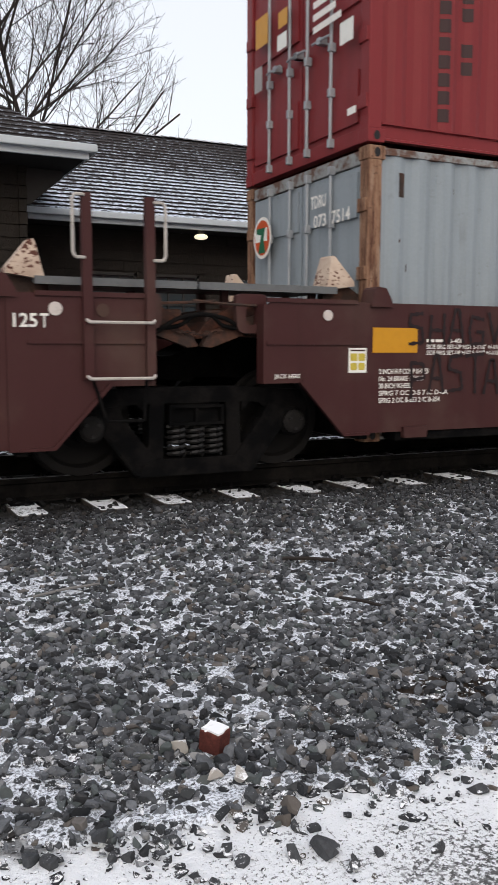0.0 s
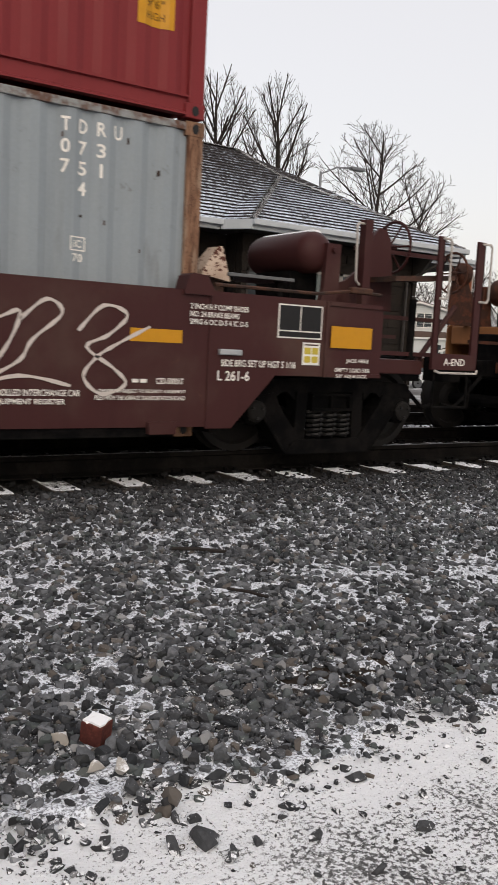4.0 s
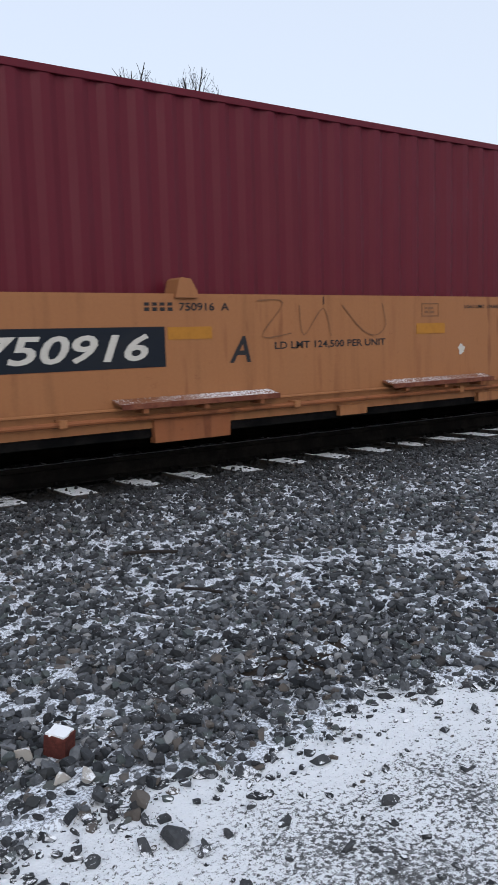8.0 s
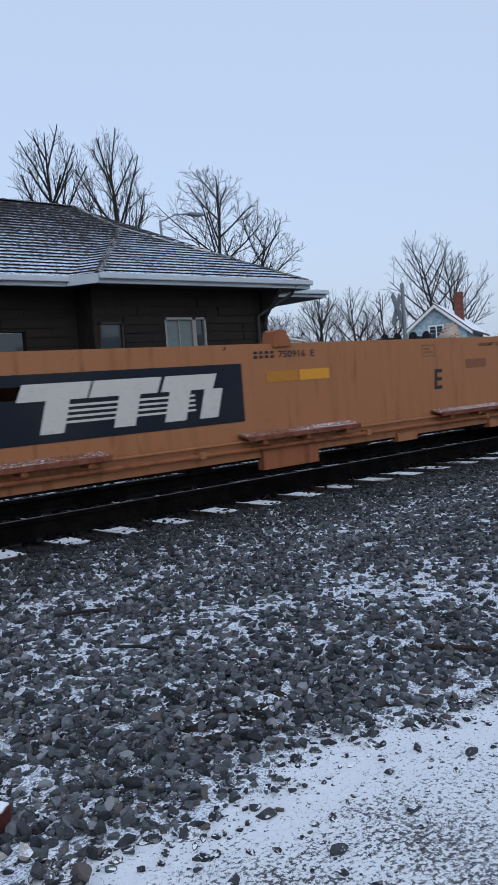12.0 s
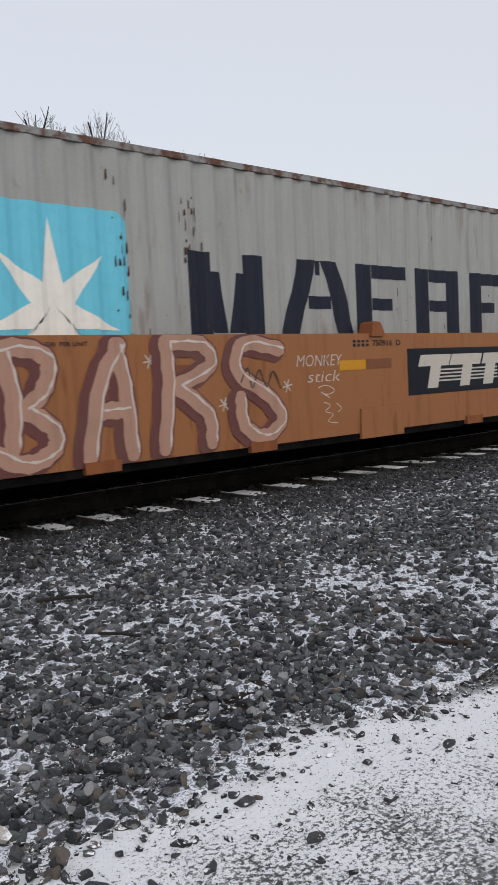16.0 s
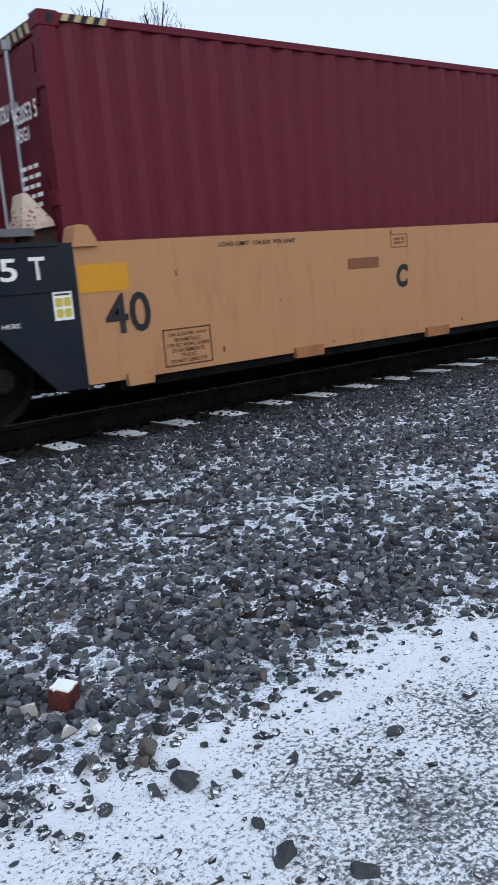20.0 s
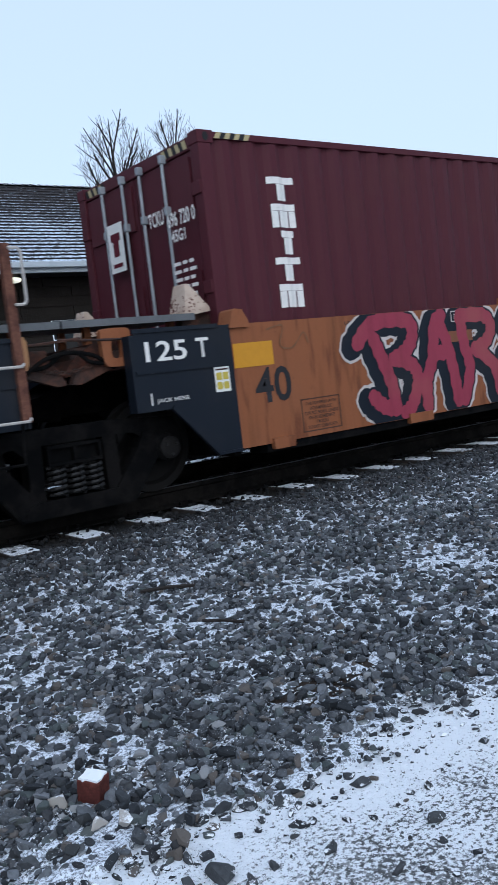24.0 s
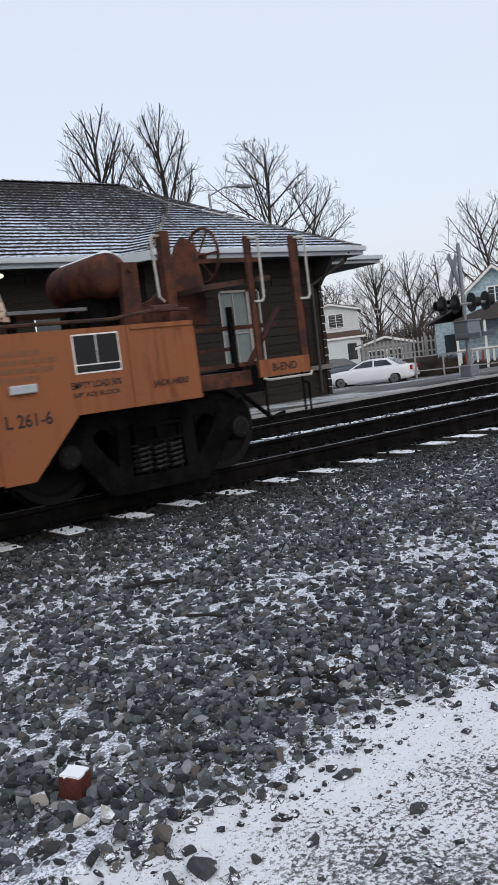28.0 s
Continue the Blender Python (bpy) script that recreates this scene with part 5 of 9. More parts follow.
def container(u0, z0, tall, mat, post_mat, label, door="left", rail_mat=None, stripes=False, rods=RODS):
    """A forty-foot container: corrugated walls, posts, rails, castings, doors with lock rods."""
    L, w, z1 = 12.30, CBOX, z0 + tall
    c = rolling("shipping_container", u0, label, "container", "containers on the train")
    rail_mat = rail_mat or mat
    for s in (-1, 1):
        tp("side_wall", corrugated(bm_new(), 0.14, L - 0.14, z0 + 0.15, z1 - 0.06, s * (w - 0.012), s), mat, c)
        tp("top_rail", box(bm_new(), 0.1, L - 0.1, *sorted((s * w, s * (w - 0.06))), z1 - 0.075, z1 - 0.012, 0.006), rail_mat, c)
        rail = prism(bm_new(), [(s * (w + 0.002), z0 + 0.175), (s * (w + 0.002), z0 + 0.158), (s * (w - 0.026), z0 + 0.150), (s * (w - 0.026), z0 + 0.050), (s * (w + 0.002), z0 + 0.040), (s * (w + 0.002), z0 + 0.02), (s * (w - 0.07), z0 + 0.02), (s * (w - 0.07), z0 + 0.175)], 0.152, L - 0.152, "x")
        tp("bottom_rail", rail, rail_mat, c, "channel-shaped bottom side rail")
        for x in (0.0, L - 0.15):
            tp("corner_post", box(bm_new(), x + 0.004, x + 0.146, *sorted((s * (w - 0.002), s * (w - 0.14))), z0 + 0.11, z1 - 0.11, 0.012), post_mat, c)
            for z in (z0, z1 - 0.118):
                bm = box(bm_new(), x - 0.003 if x == 0 else x - 0.025, x + 0.175 if x == 0 else x + 0.153, *sorted((s * (w + 0.003), s * (w - 0.155))), z, z + 0.118, 0.008)
                cast = tp("corner_casting", bm, post_mat if post_mat != GREY else DARKRUST, c)
                mid = x + 0.09 if x == 0 else x + 0.065
                tp("casting_hole", prism(bm_new(), [(mid + 0.032 * math.cos(k), z + 0.059 + 0.040 * math.sin(k)) for k in (2 * math.pi * i / 12 for i in range(12))], *sorted((s * (w + 0.0035), s * (w + 0.0065)))), BLACK, cast)
    tp("roof", corrugated_roof(L, w, z1), mat, c)
    front = L if door == "left" else 0.0
    d = 1 if front else -1
    tp("front_wall", box(bm_new(), *sorted((front - d * 0.03, front - d * 0.07)), -w + 0.13, w - 0.13, z0 + 0.1, z1 - 0.1), mat, c)
    x, d = (0.0, -1) if door == "left" else (L, 1)
    tp("door_header", box(bm_new(), *sorted((x - d * 0.02, x - d * 0.12)), -w + 0.14, w - 0.14, z1 - 0.14, z1 - 0.02, 0.006), rail_mat, c)
    tp("door_sill", box(bm_new(), *sorted((x - d * 0.01, x - d * 0.12)), -w + 0.14, w - 0.14, z0 + 0.01, z0 + 0.14, 0.006), rail_mat, c)
    for s in (-1, 1):
        bm = bm_new()
        y0, y1 = sorted((s * 0.012, s * (w - 0.145)))
        f = x - d * 0.035
        box(bm, *sorted((f, f - d * 0.035)), y0, y1, z0 + 0.15, z1 - 0.15)
        leaf = tp("door", bm, mat, c)
        n = 5
        h = (tall - 0.34) / n
        for k in range(0, n, 2):
            za = z0 + 0.17 + k * h
            tp("door_panel", prism(bm_new(), [(y0 + 0.05, za + 0.03), (y1 - 0.05, za + 0.03), (y1 - 0.05, za + h - 0.03), (y0 + 0.05, za + h - 0.03)], *sorted((f + d * 0.0005, f + d * 0.022)), axis="x"), mat, leaf)
        for yy in (s * 0.18, s * 0.62):
            r = tp("lock_rod", rod(bm_new(), (x + d * 0.02, yy, z0 + 0.06), (x + d * 0.02, yy, z1 - 0.08), 0.016, 8), rods, leaf, "galvanised lock rod")
            for z in (z0 + 0.10, z0 + 0.55, z0 + 0.95, z1 - 0.60, z1 - 0.12):
                tp("rod_keeper", box(bm_new(), *sorted((x - d * 0.02, x + d * 0.045)), yy - 0.024, yy + 0.024, z - 0.04, z + 0.04, 0.006), rods, leaf)
            z = z0 + 1.05
            tp("door_handle", tube(bm_new(), [(x + d * 0.045, yy, z), (x + d * 0.055, yy - s * 0.05, z), (x + d * 0.05, yy - s * 0.30, z + 0.005)], 0.012), rods, leaf)
            tp("handle_lock", box(bm_new(), *sorted((x - d * 0.03, x + d * 0.06)), *sorted((yy - s * 0.14, yy - s * 0.21)), z - 0.03, z + 0.035, 0.008), rods, leaf)
        for z in (z0 + 0.35, z0 + 0.9, z0 + 1.5, z1 - 0.5):
            tp("hinge", box(bm_new(), *sorted((x + d * 0.012, x - d * 0.04)), *sorted((s * (w - 0.16), s * (w - 0.02))), z - 0.06, z + 0.06, 0.008), post_mat, leaf)
    if stripes:
        for xs, dd in ((0.19, 1), (L - 0.19, -1)):
            for k in range(7):
                a = xs + dd * k * 0.055
                tp("hazard_stripe", plate(bm_new(), *sorted((a, a + dd * 0.055)), z1 - 0.072, z1 - 0.016, -w - 0.001, 0.002, 0.03), STRIPE if k % 2 == 0 else BLACK, c)
        for k in range(14):
            a = -w + 0.2 + k * 0.06 if k < 7 else w - 0.2 - (k - 6) * 0.06
            bm = prism(bm_new(), [(a, z1 - 0.12), (a + 0.06, z1 - 0.12), (a + 0.09, z1 - 0.04), (a + 0.03, z1 - 0.04)], *sorted((x + d * -0.02, x + d * -0.017)), axis="x")
            tp("hazard_stripe", bm, STRIPE if k % 2 == 0 else BLACK, c)
    return c


STRIPE = plain("faded_cream_stripe", (0.40, 0.33, 0.17), 0.6)


def corrugated_roof(L, w, z1):
    bm = bm_new()
    n = 44
    rows = []
    for i in range(n * 2 + 1):
        x = 0.1 + (L - 0.2) * i / (n * 2)
        z = z1 - (0.02 if i % 2 else 0.035)
        rows.append((bm.verts.new((x, -w + 0.05, z)), bm.verts.new((x, w - 0.05, z))))
    for p, q in zip(rows, rows[1:]):
        bm.faces.new((p[0], q[0], q[1], p[1]))
    return bm


def wall_sheet(c, x0, x1, z0, z1, mat, name="painted_panel", lean=0.0, lift=0.003):
    bm = quad(bm_new(), [(x0, z0), (x1, z0), (x1 + lean, z1), (x0 + lean, z1)], 0)
    return tp(name, on_wall(bm, -CBOX + 0.012, lift), mat, c)


def wall_text(c, string, x0, x1, z0, z1, mat, shear=0.0, name="stencil"):
    return tp(name, on_wall(lettering(string, x0, x1, z0, z1, shear), -CBOX + 0.012), mat, c)


# where the trucks stand along the train
J0, N_END, A_END, JE, JD, JC, JB, B_END = 2.60, 18.05, 22.47, 38.02, 53.48, 68.90, 84.14, 99.45
for place in (J0, N_END, A_END, JE, JD, JC, JB, B_END):
    truck(place)

n_first = well_car(J0 - 15.45, J0, BROWN, BROWN, "joint", "joint", "brown articulated well car unit, empty, with end ladder", BROWN, BROWN)
n_car = well_car(J0, N_END, BROWN, BROWN, "joint", "end", "brown well car unit covered in graffiti, carrying two stacked containers", BROWN, BROWN)
a_car = well_car(A_END, JE, YELLOW, BLACKBLUE, "end", "joint", "faded yellow well car unit with black end and brake pipe", ORANGERUST, BROWNRUST, True, LADDERRUST)
e_car = well_car(JE, JD, YELLOW, BLACKBLUE, "joint", "joint", "faded yellow well car unit with black ends, empty", ORANGERUST, ORANGERUST, True, LADDERRUST, 0.53)
d_car = well_car(JD, JC, YELLOW, BLACKBLUE, "joint", "joint", "faded yellow well car unit with graffiti under a grey container", ORANGERUST, ORANGERUST, False, BLACK)
c_car = well_car(JC, JB, TAN, BLACKBLUE, "joint", "joint", "faded yellow well car unit with black ends under a maroon container", ORANGERUST, ORANGERUST, False, LADDERRUST)
b_car = well_car(JB, B_END, YELLOW2, BLACKBLUE, "joint", "end", "last weathered yellow well car unit with pink graffiti and brake wheel", BROWNRUST, BROWNRUST)

box_grey = container(4.18, 0.45, 2.591, GREYBLUE, RUSTPOST, "faded blue-grey container with rusty posts in the brown well car", rail_mat=CHIPRAIL, rods=RODS)
box_red = container(4.17, 3.065, 2.896, REDBOX, REDBOX, "red container stacked on the blue-grey container", rods=RODS)
box_a = container(24.09, 0.545, 2.896, MAROON, MAROON, "maroon high-cube container with hazard stripes in the yellow well car", stripes=True)
box_d = container(54.98, 0.51, 2.896, GREY, RUSTPOST, "light grey container with rusty posts and navy lettering blocks", rail_mat=CHIPRAIL, stripes=True)
box_c = container(70.44, 0.54, 2.896, MAROON, MAROON, "maroon high-cube container with hazard stripes above the yellow well car", stripes=True)
box_b = container(85.67, 0.548, 2.896, MAROON2, MAROON2, "dark maroon high-cube container on the last well car", stripes=True)

# ---- the station across the tracks ----
BLOCKS = Nodes("brown_rock_faced_block", 0.9, spec=0.15)
_v = BLOCKS.mapped(world=True)
_c = BLOCKS.mix(BLOCKS.noise(_v, 3, 5), (0.014, 0.0118, 0.0105), (0.030, 0.0255, 0.022))
BLOCKS.colour(BLOCKS.mix(BLOCKS.ramp(BLOCKS.random(), 0, 1, 0, 0.6), _c, (0.028, 0.023, 0.019)))
BLOCKS.bump(BLOCKS.noise(_v, 14, 6, 0.7), 0.8, 0.03)
BLOCKS = BLOCKS.mat
TRIM = plain("grey_white_trim_paint", (0.46, 0.50, 0.53), 0.55, 0, 0.2, 3)
SOFFIT = plain("dark_soffit_boards", (0.022, 0.020, 0.019), 0.8, 0, 0.3, 4)
FRAME = plain("dark_window_frame", (0.030, 0.027, 0.025), 0.5)
PALEFRAME = plain("pale_window_frame", (0.26, 0.25, 0.23), 0.5)
GLASS = Nodes("dim_window_glass", 0.06, spec=0.6).colour((0.035, 0.045, 0.05)).mat
CURTAIN = plain("pale_blind", (0.15, 0.18, 0.18), 0.7, 0, 0.3, 6)

station = thing("station_building", 8, 20, 0.1, "low brown block railway station with snowy hipped shingle roof", "building")
E0, W0 = 4.04, 0.9  # height of the eaves, and their overhang


def st(name, bm, mat, parent=station, label=""):
    bmesh.ops.translate(bm, verts=bm.verts, vec=(-8, -20, -0.1))
    ob = part(name, bm, mat, None, label)
    ob.parent = parent
    return ob


def slab(bm, pts, thick=0.07):
    """A roof plane from its corners, with thickness below."""
    top = [bm.verts.new(p) for p in pts]
    bot = [bm.verts.new((p[0], p[1], p[2] - thick)) for p in pts]
    bm.faces.new(top)
    bm.faces.new(bot[::-1])
    for i in range(len(pts)):
        j = (i + 1) % len(pts)
        bm.faces.new((top[i], bot[i], bot[j], top[j]))
    return bm


def shingled(parent, a, b, c, d, rows, label=""):
    """Courses of shingles from eave a-b up to c-d (above a and b): each a strip with a butt edge."""
    a, b, c, d = (Vector(p) for p in (a, b, c, d))
    n = (b - a).cross(d - a).normalized()
    if n.z < 0:
        n = -n
    bm = bm_new()
    for i in range(rows):
        f, g = i / rows, (i + 1.12) / rows
        g = min(g, 1.0)
        p, q, r, s = a.lerp(d, f), b.lerp(c, f), b.lerp(c, g), a.lerp(d, g)
        lo, hi = 0.030, 0.006
        vs = [bm.verts.new(v) for v in (p + n * lo, q + n * lo, r + n * hi, s + n * hi, p, q)]
        bm.faces.new(vs[:4])
        bm.faces.new((vs[4], vs[5], vs[1], vs[0]))
    return st("shingles", bm, SHINGLE, parent, label)


RZ, RY = 6.83, 21.9  # ridge
P, R = (13.9, 20.55, 6.01), (13.3, RY, RZ)  # the wing's apex and the ridge's end
roof = st("roof", slab(bm_new(), [(-12, 17.3, E0), (10.13, 17.3, E0), P, R, (-12, RY, RZ)]), SOFFIT, station, "brown shingle roof with snow along the courses")
shingled(roof, (-12, 17.3, E0), (10.13, 17.3, E0), P, (-12, 20.55, 6.01), 18)
shingled(roof, (-12, 20.55, 6.01), P, R, (-12, RY, RZ), 7)
st("roof_back", slab(bm_new(), [(-12, RY, RZ), R, (17.6, 26.5, E0), (-12, 26.5, E0)]), SHINGLE)
r2 = st("wing_roof", slab(bm_new(), [(10.55, 16.6, E0), (17.42, 16.6, E0), P]), SOFFIT)
shingled(r2, (10.55, 16.6, E0), (17.42, 16.6, E0), (13.91, 20.55, 6.01), (13.89, 20.55, 6.01), 18)
r3 = st("wing_hip", slab(bm_new(), [(10.55, 16.6, E0), P, (10.13, 17.3, E0)]), SHINGLE)
shingled(r3, (10.13, 17.3, E0), (10.55, 16.6, E0), (13.9, 20.54, 6.01), (13.89, 20.55, 6.01), 18)
r4 = st("roof_end", slab(bm_new(), [(17.42, 16.6, E0), (17.6, 26.5, E0), R, P]), SHINGLE)
r5 = st("porch_roof", slab(bm_new(), [(17.0, 18.3, E0 - 0.05), (19.9, 18.3, E0 - 0.05), (19.9, 23, E0 - 0.05), (17.4, 21, 4.9)]), SHINGLE)
for x0, x1, y0, y1 in ((-12, 10.13, 17.26, 17.40), (10.55, 17.46, 16.56, 16.70), (17.42, 17.5, 16.6, 26.5), (17.4, 19.95, 18.26, 18.34), (19.9, 19.98, 18.3, 23.0)):
    st("fascia", box(bm_new(), x0, x1, y0 + 0.05, y1, E0 - 0.20, E0 - 0.07), TRIM)
    g = st("gutter", box(bm_new(), x0 - 0.02, x1 + 0.02, y0 - 0.08, y0 + 0.046, E0 - 0.11, E0 + 0.02, 0.02), TRIM)
jog = bm_new()
prism(jog, [(10.11, 17.26), (10.53, 16.56), (10.60, 16.62), (10.18, 17.32)], E0 - 0.20, E0 + 0.02, "z")
st("gutter", jog, TRIM)
st("soffit", box(bm_new(), -12, 17.4, 17.35, 18.3, E0 - 0.16, E0 - 0.12), SOFFIT)
st("soffit", box(bm_new(), 10.5, 17.4, 16.66, 17.349, E0 - 0.16, E0 - 0.12), SOFFIT)
st("porch_soffit", box(bm_new(), 17.43, 19.88, 18.36, 22.9, E0 - 0.22, E0 - 0.16), SOFFIT)
for x in (16.4,):
    st("eave_bracket", prism(bm_new(), [(16.75, 3.86), (17.46, 3.86), (17.46, 3.1), (17.38, 3.1), (16.75, 3.76)], x - 0.05, x + 0.05, "x"), FRAME)
st("eave_bracket", prism(bm_new(), [(17.3, 3.86), (16.55, 3.86), (16.55, 3.1), (16.63, 3.1), (17.3, 3.76)], 17.75, 17.85), FRAME)
st("downspout", tube(bm_new(), [(16.9, 16.62, 3.92), (16.9, 16.8, 3.7), (16.12, 17.40, 3.15), (16.08, 17.40, 0.2)], 0.045, 8), FRAME)


def ridge_cap(a, b, step=0.24):
    """Bent cap shingles laid one over the other along a hip or ridge."""
    a, b = Vector(a), Vector(b)
    d = (b - a).normalized()
    side = d.cross(Vector((0, 0, 1))).normalized()
    n = int((b - a).length / step)
    bm = bm_new()
    for i in range(n):
        p, q = a + d * (i * step), a + d * ((i + 1.25) * step)
        lo, hi = 0.075, 0.05
        vs = [[bm.verts.new(c + side * w + Vector((0, 0, h))) for w, h in ((-0.10, k - 0.05), (0.0, k), (0.10, k - 0.05))] for c, k in ((p, lo), (q, hi))]
        for k in (0, 1):
            bm.faces.new((vs[0][k], vs[0][k + 1], vs[1][k + 1], vs[1][k]))
    st("ridge_cap", bm, CAPS, station, "dark cap shingles along the roof edge")


CAPS = snowy("dark_cap_shingles", (0.018, 0.014, 0.013), (0.040, 0.030, 0.027), 0.30, 8)
ridge_cap((10.55, 16.6, E0), P)
ridge_cap((17.42, 16.6, E0), P)
ridge_cap(P, R)
ridge_cap((-12, RY, RZ), R)


def block_wall(x0, x1, y, z1, holes, step=0.222, seed=1, dz=0.1):
    """A wall of rock-faced courses with openings left free; each course piece is a block of its own."""
    rng = random.Random(seed)
    core = st("wall", box(bm_new(), x0, x1, y + 0.06, y + 0.30, dz, z1), BLOCKS) if not holes else None
    if core is None:
        xs = sorted({x0, x1, *(h[0] for h in holes), *(h[1] for h in holes)})
        for a, b in zip(xs, xs[1:]):
            cut = [h for h in holes if h[0] <= a and h[1] >= b]
            spans = [(dz, z1)] if not cut else [(dz, cut[0][2]), (cut[0][3], z1)]
            for p, q in spans:
                if q - p > 0.01:
                    core = st("wall", box(bm_new(), a, b, y + 0.06, y + 0.30, p, q), BLOCKS)
    z = dz
    k = 0
    while z < z1 - 0.02:
        top = min(z + step - 0.018, z1)
        edges = [(x0, x1)]
        for h in holes:
            if h[2] < top and h[3] > z:
                edges = [e for s in edges for e in ((s[0], min(s[1], h[0])), (max(s[0], h[1]), s[1])) if e[1] - e[0] > 0.05]
        for a, b in edges:
            x = a
            while x < b - 0.03:
                w = min(rng.choice((1.3, 1.9, 2.6)), b - x)
                if b - x - w < 0.2:
                    w = b - x
                out = rng.uniform(0.015, 0.045)
                st("block", prism(bm_new(), [(x + 0.008, z), (x + w - 0.008, z), (x + w - 0.008, top), (x + 0.008, top)], y + 0.06 - out, y + 0.062), BLOCKS, core)
                x += w
        z += step
        k += 1
    return core


def window(x0, x1, z0, z1, y, mullions=2, rails=2, frame=FRAME, glass=GLASS, sill=True):
    w = st("window", box(bm_new(), x0, x1, y + 0.10, y + 0.12, z0, z1), glass)
    bm = bm_new()
    t = 0.06
    for a, b, c, d in ((x0, x0 + t, z0, z1), (x1 - t, x1, z0, z1), (x0, x1, z0, z0 + t), (x0, x1, z1 - t, z1)):
        box(bm, a, b, y + 0.03, y + 0.10, c, d)
    st("window_frame", bm, frame, w)
    for i in range(1, mullions):
        x = x0 + (x1 - x0) * i / mullions
        st("glazing_bar", box(bm_new(), x - 0.018, x + 0.018, y + 0.06, y + 0.10, z0 + t, z1 - t), frame, w)
    for i in range(1, rails):
        z = z0 + (z1 - z0) * i / rails
        st("glazing_bar", box(bm_new(), x0 + t, x1 - t, y + 0.062, y + 0.098, z - 0.018, z + 0.018), frame, w)
    if sill:
        st("window_sill", box(bm_new(), x0 - 0.08, x1 + 0.08, y - 0.05, y + 0.1, z0 - 0.10, z0 - 0.004), TRIM if frame == PALEFRAME else FRAME, w)
    return w


WING = [(11.05, 11.75, 0.95, 3.05), (13.0, 14.35, 0.95, 3.15)]
block_wall(10.9, 16.5, 17.5, 3.88, WING, seed=3)
window(13.0, 13.95, 0.95, 3.15, 17.5, 2, 2, PALEFRAME, CURTAIN)
window(13.95, 14.35, 0.95, 3.15, 17.5, 1, 2, PALEFRAME, GLASS)
window(11.05, 11.75, 0.95, 3.05, 17.5, 1, 2)
st("wall_end", box(bm_new(), 16.2, 16.5, 17.562, 25.5, 0.1, 3.88), BLOCKS)
for k in range(17):
    z = 0.1 + k * 0.222
    st("quoin", box(bm_new(), 16.42, 16.535 + 0.012 * (k % 2), 17.47 - 0.008 * (k % 2), 17.9 if k % 2 else 18.15, z, z + 0.205), BLOCKS)
st("wall_return", box(bm_new(), 10.9, 11.0, 17.86, 18.31, 0.1, 3.88), BLOCKS)
HALL = [(4.9, 6.0, 0.9, 2.95), (6.4, 7.5, 0.9, 2.95), (8.3, 9.5, 0.15, 2.9)]
block_wall(3.1, 10.9, 18.25, 3.88, HALL, seed=5)
window(4.9, 6.0, 0.9, 2.95, 18.25, 3, 3)
window(6.4, 7.5, 0.9, 2.95, 18.25, 3, 3)
door = st("door", box(bm_new(), 8.36, 9.44, 18.35, 18.40, 0.15, 2.4), FRAME, station, "dark panelled station door")
st("transom", box(bm_new(), 8.36, 9.44, 18.35, 18.37, 2.45, 2.88), GLASS, station)
lampm = bpy.data.materials.new("lit_lamp_glass")
lampm.use_nodes = True
lampm.node_tree.nodes["Principled BSDF"].inputs["Base Color"].default_value = (0.9, 0.85, 0.7, 1)
lampm.node_tree.nodes["Principled BSDF"].inputs["Emission Color"].default_value = (1.0, 0.86, 0.58, 1)
lampm.node_tree.nodes["Principled BSDF"].inputs["Emission Strength"].default_value = 0.9
lamp = thing("eave_lamp", 7.25, 17.55, 3.88, "small lit round lamp under the station eaves", "lamp")
part("lamp_base", turned(bm_new(), [(-0.10, 0.06), (0.0, 0.10)], (0, 0, 0), "z", 14), FRAME, lamp)
part("lamp_globe", turned(bm_new(), [(-0.22, 0.03), (-0.20, 0.12), (-0.16, 0.155), (-0.12, 0.13), (-0.10, 0.06)], (0, 0, 0), "z", 16), lampm, lamp, "lit globe", True)

# the taller middle block of the station, at the camera's far left
E1 = 4.60
r6 = st("tall_roof", slab(bm_new(), [(-9, 14.2, E1), (3.9, 14.2, E1), (1.0, 17.6, E1 + 2.1), (-9, 17.6, E1 + 2.1)]), SOFFIT)
shingled(r6, (-9, 14.2, E1), (3.9, 14.2, E1), (1.0, 17.6, E1 + 2.1), (-9, 17.6, E1 + 2.1), 19)
st("tall_roof_end", slab(bm_new(), [(3.9, 14.2, E1), (3.9, 21.0, E1), (1.0, 17.6, E1 + 2.1)]), SHINGLE)
st("gutter", box(bm_new(), -9, 3.98, 14.08, 14.22, E1 - 0.10, E1 + 0.03, 0.02), TRIM)
st("gutter", box(bm_new(), 3.86, 3.98, 14.221, 20.9, E1 - 0.10, E1 + 0.03, 0.02), TRIM)
st("fascia", box(bm_new(), -9, 3.86, 14.20, 14.26, E1 - 0.20, E1 - 0.09), TRIM)
st("soffit", box(bm_new(), -9, 3.85, 14.27, 20.9, E1 - 0.16, E1 - 0.12), SOFFIT)
block_wall(-4.0, 3.0, 15.3, E1 - 0.16, [], seed=8)
st("wall_side", box(bm_new(), 2.72, 3.0, 15.362, 18.3, 0.1, E1 - 0.16), BLOCKS)
for k in range(20):
    z = 0.1 + k * 0.222
    st("quoin", box(bm_new(), 2.9, 3.035 + 0.012 * (k % 2), 15.27, 15.7 if k % 2 else 15.9, z, min(z + 0.205, E1 - 0.17)), BLOCKS)
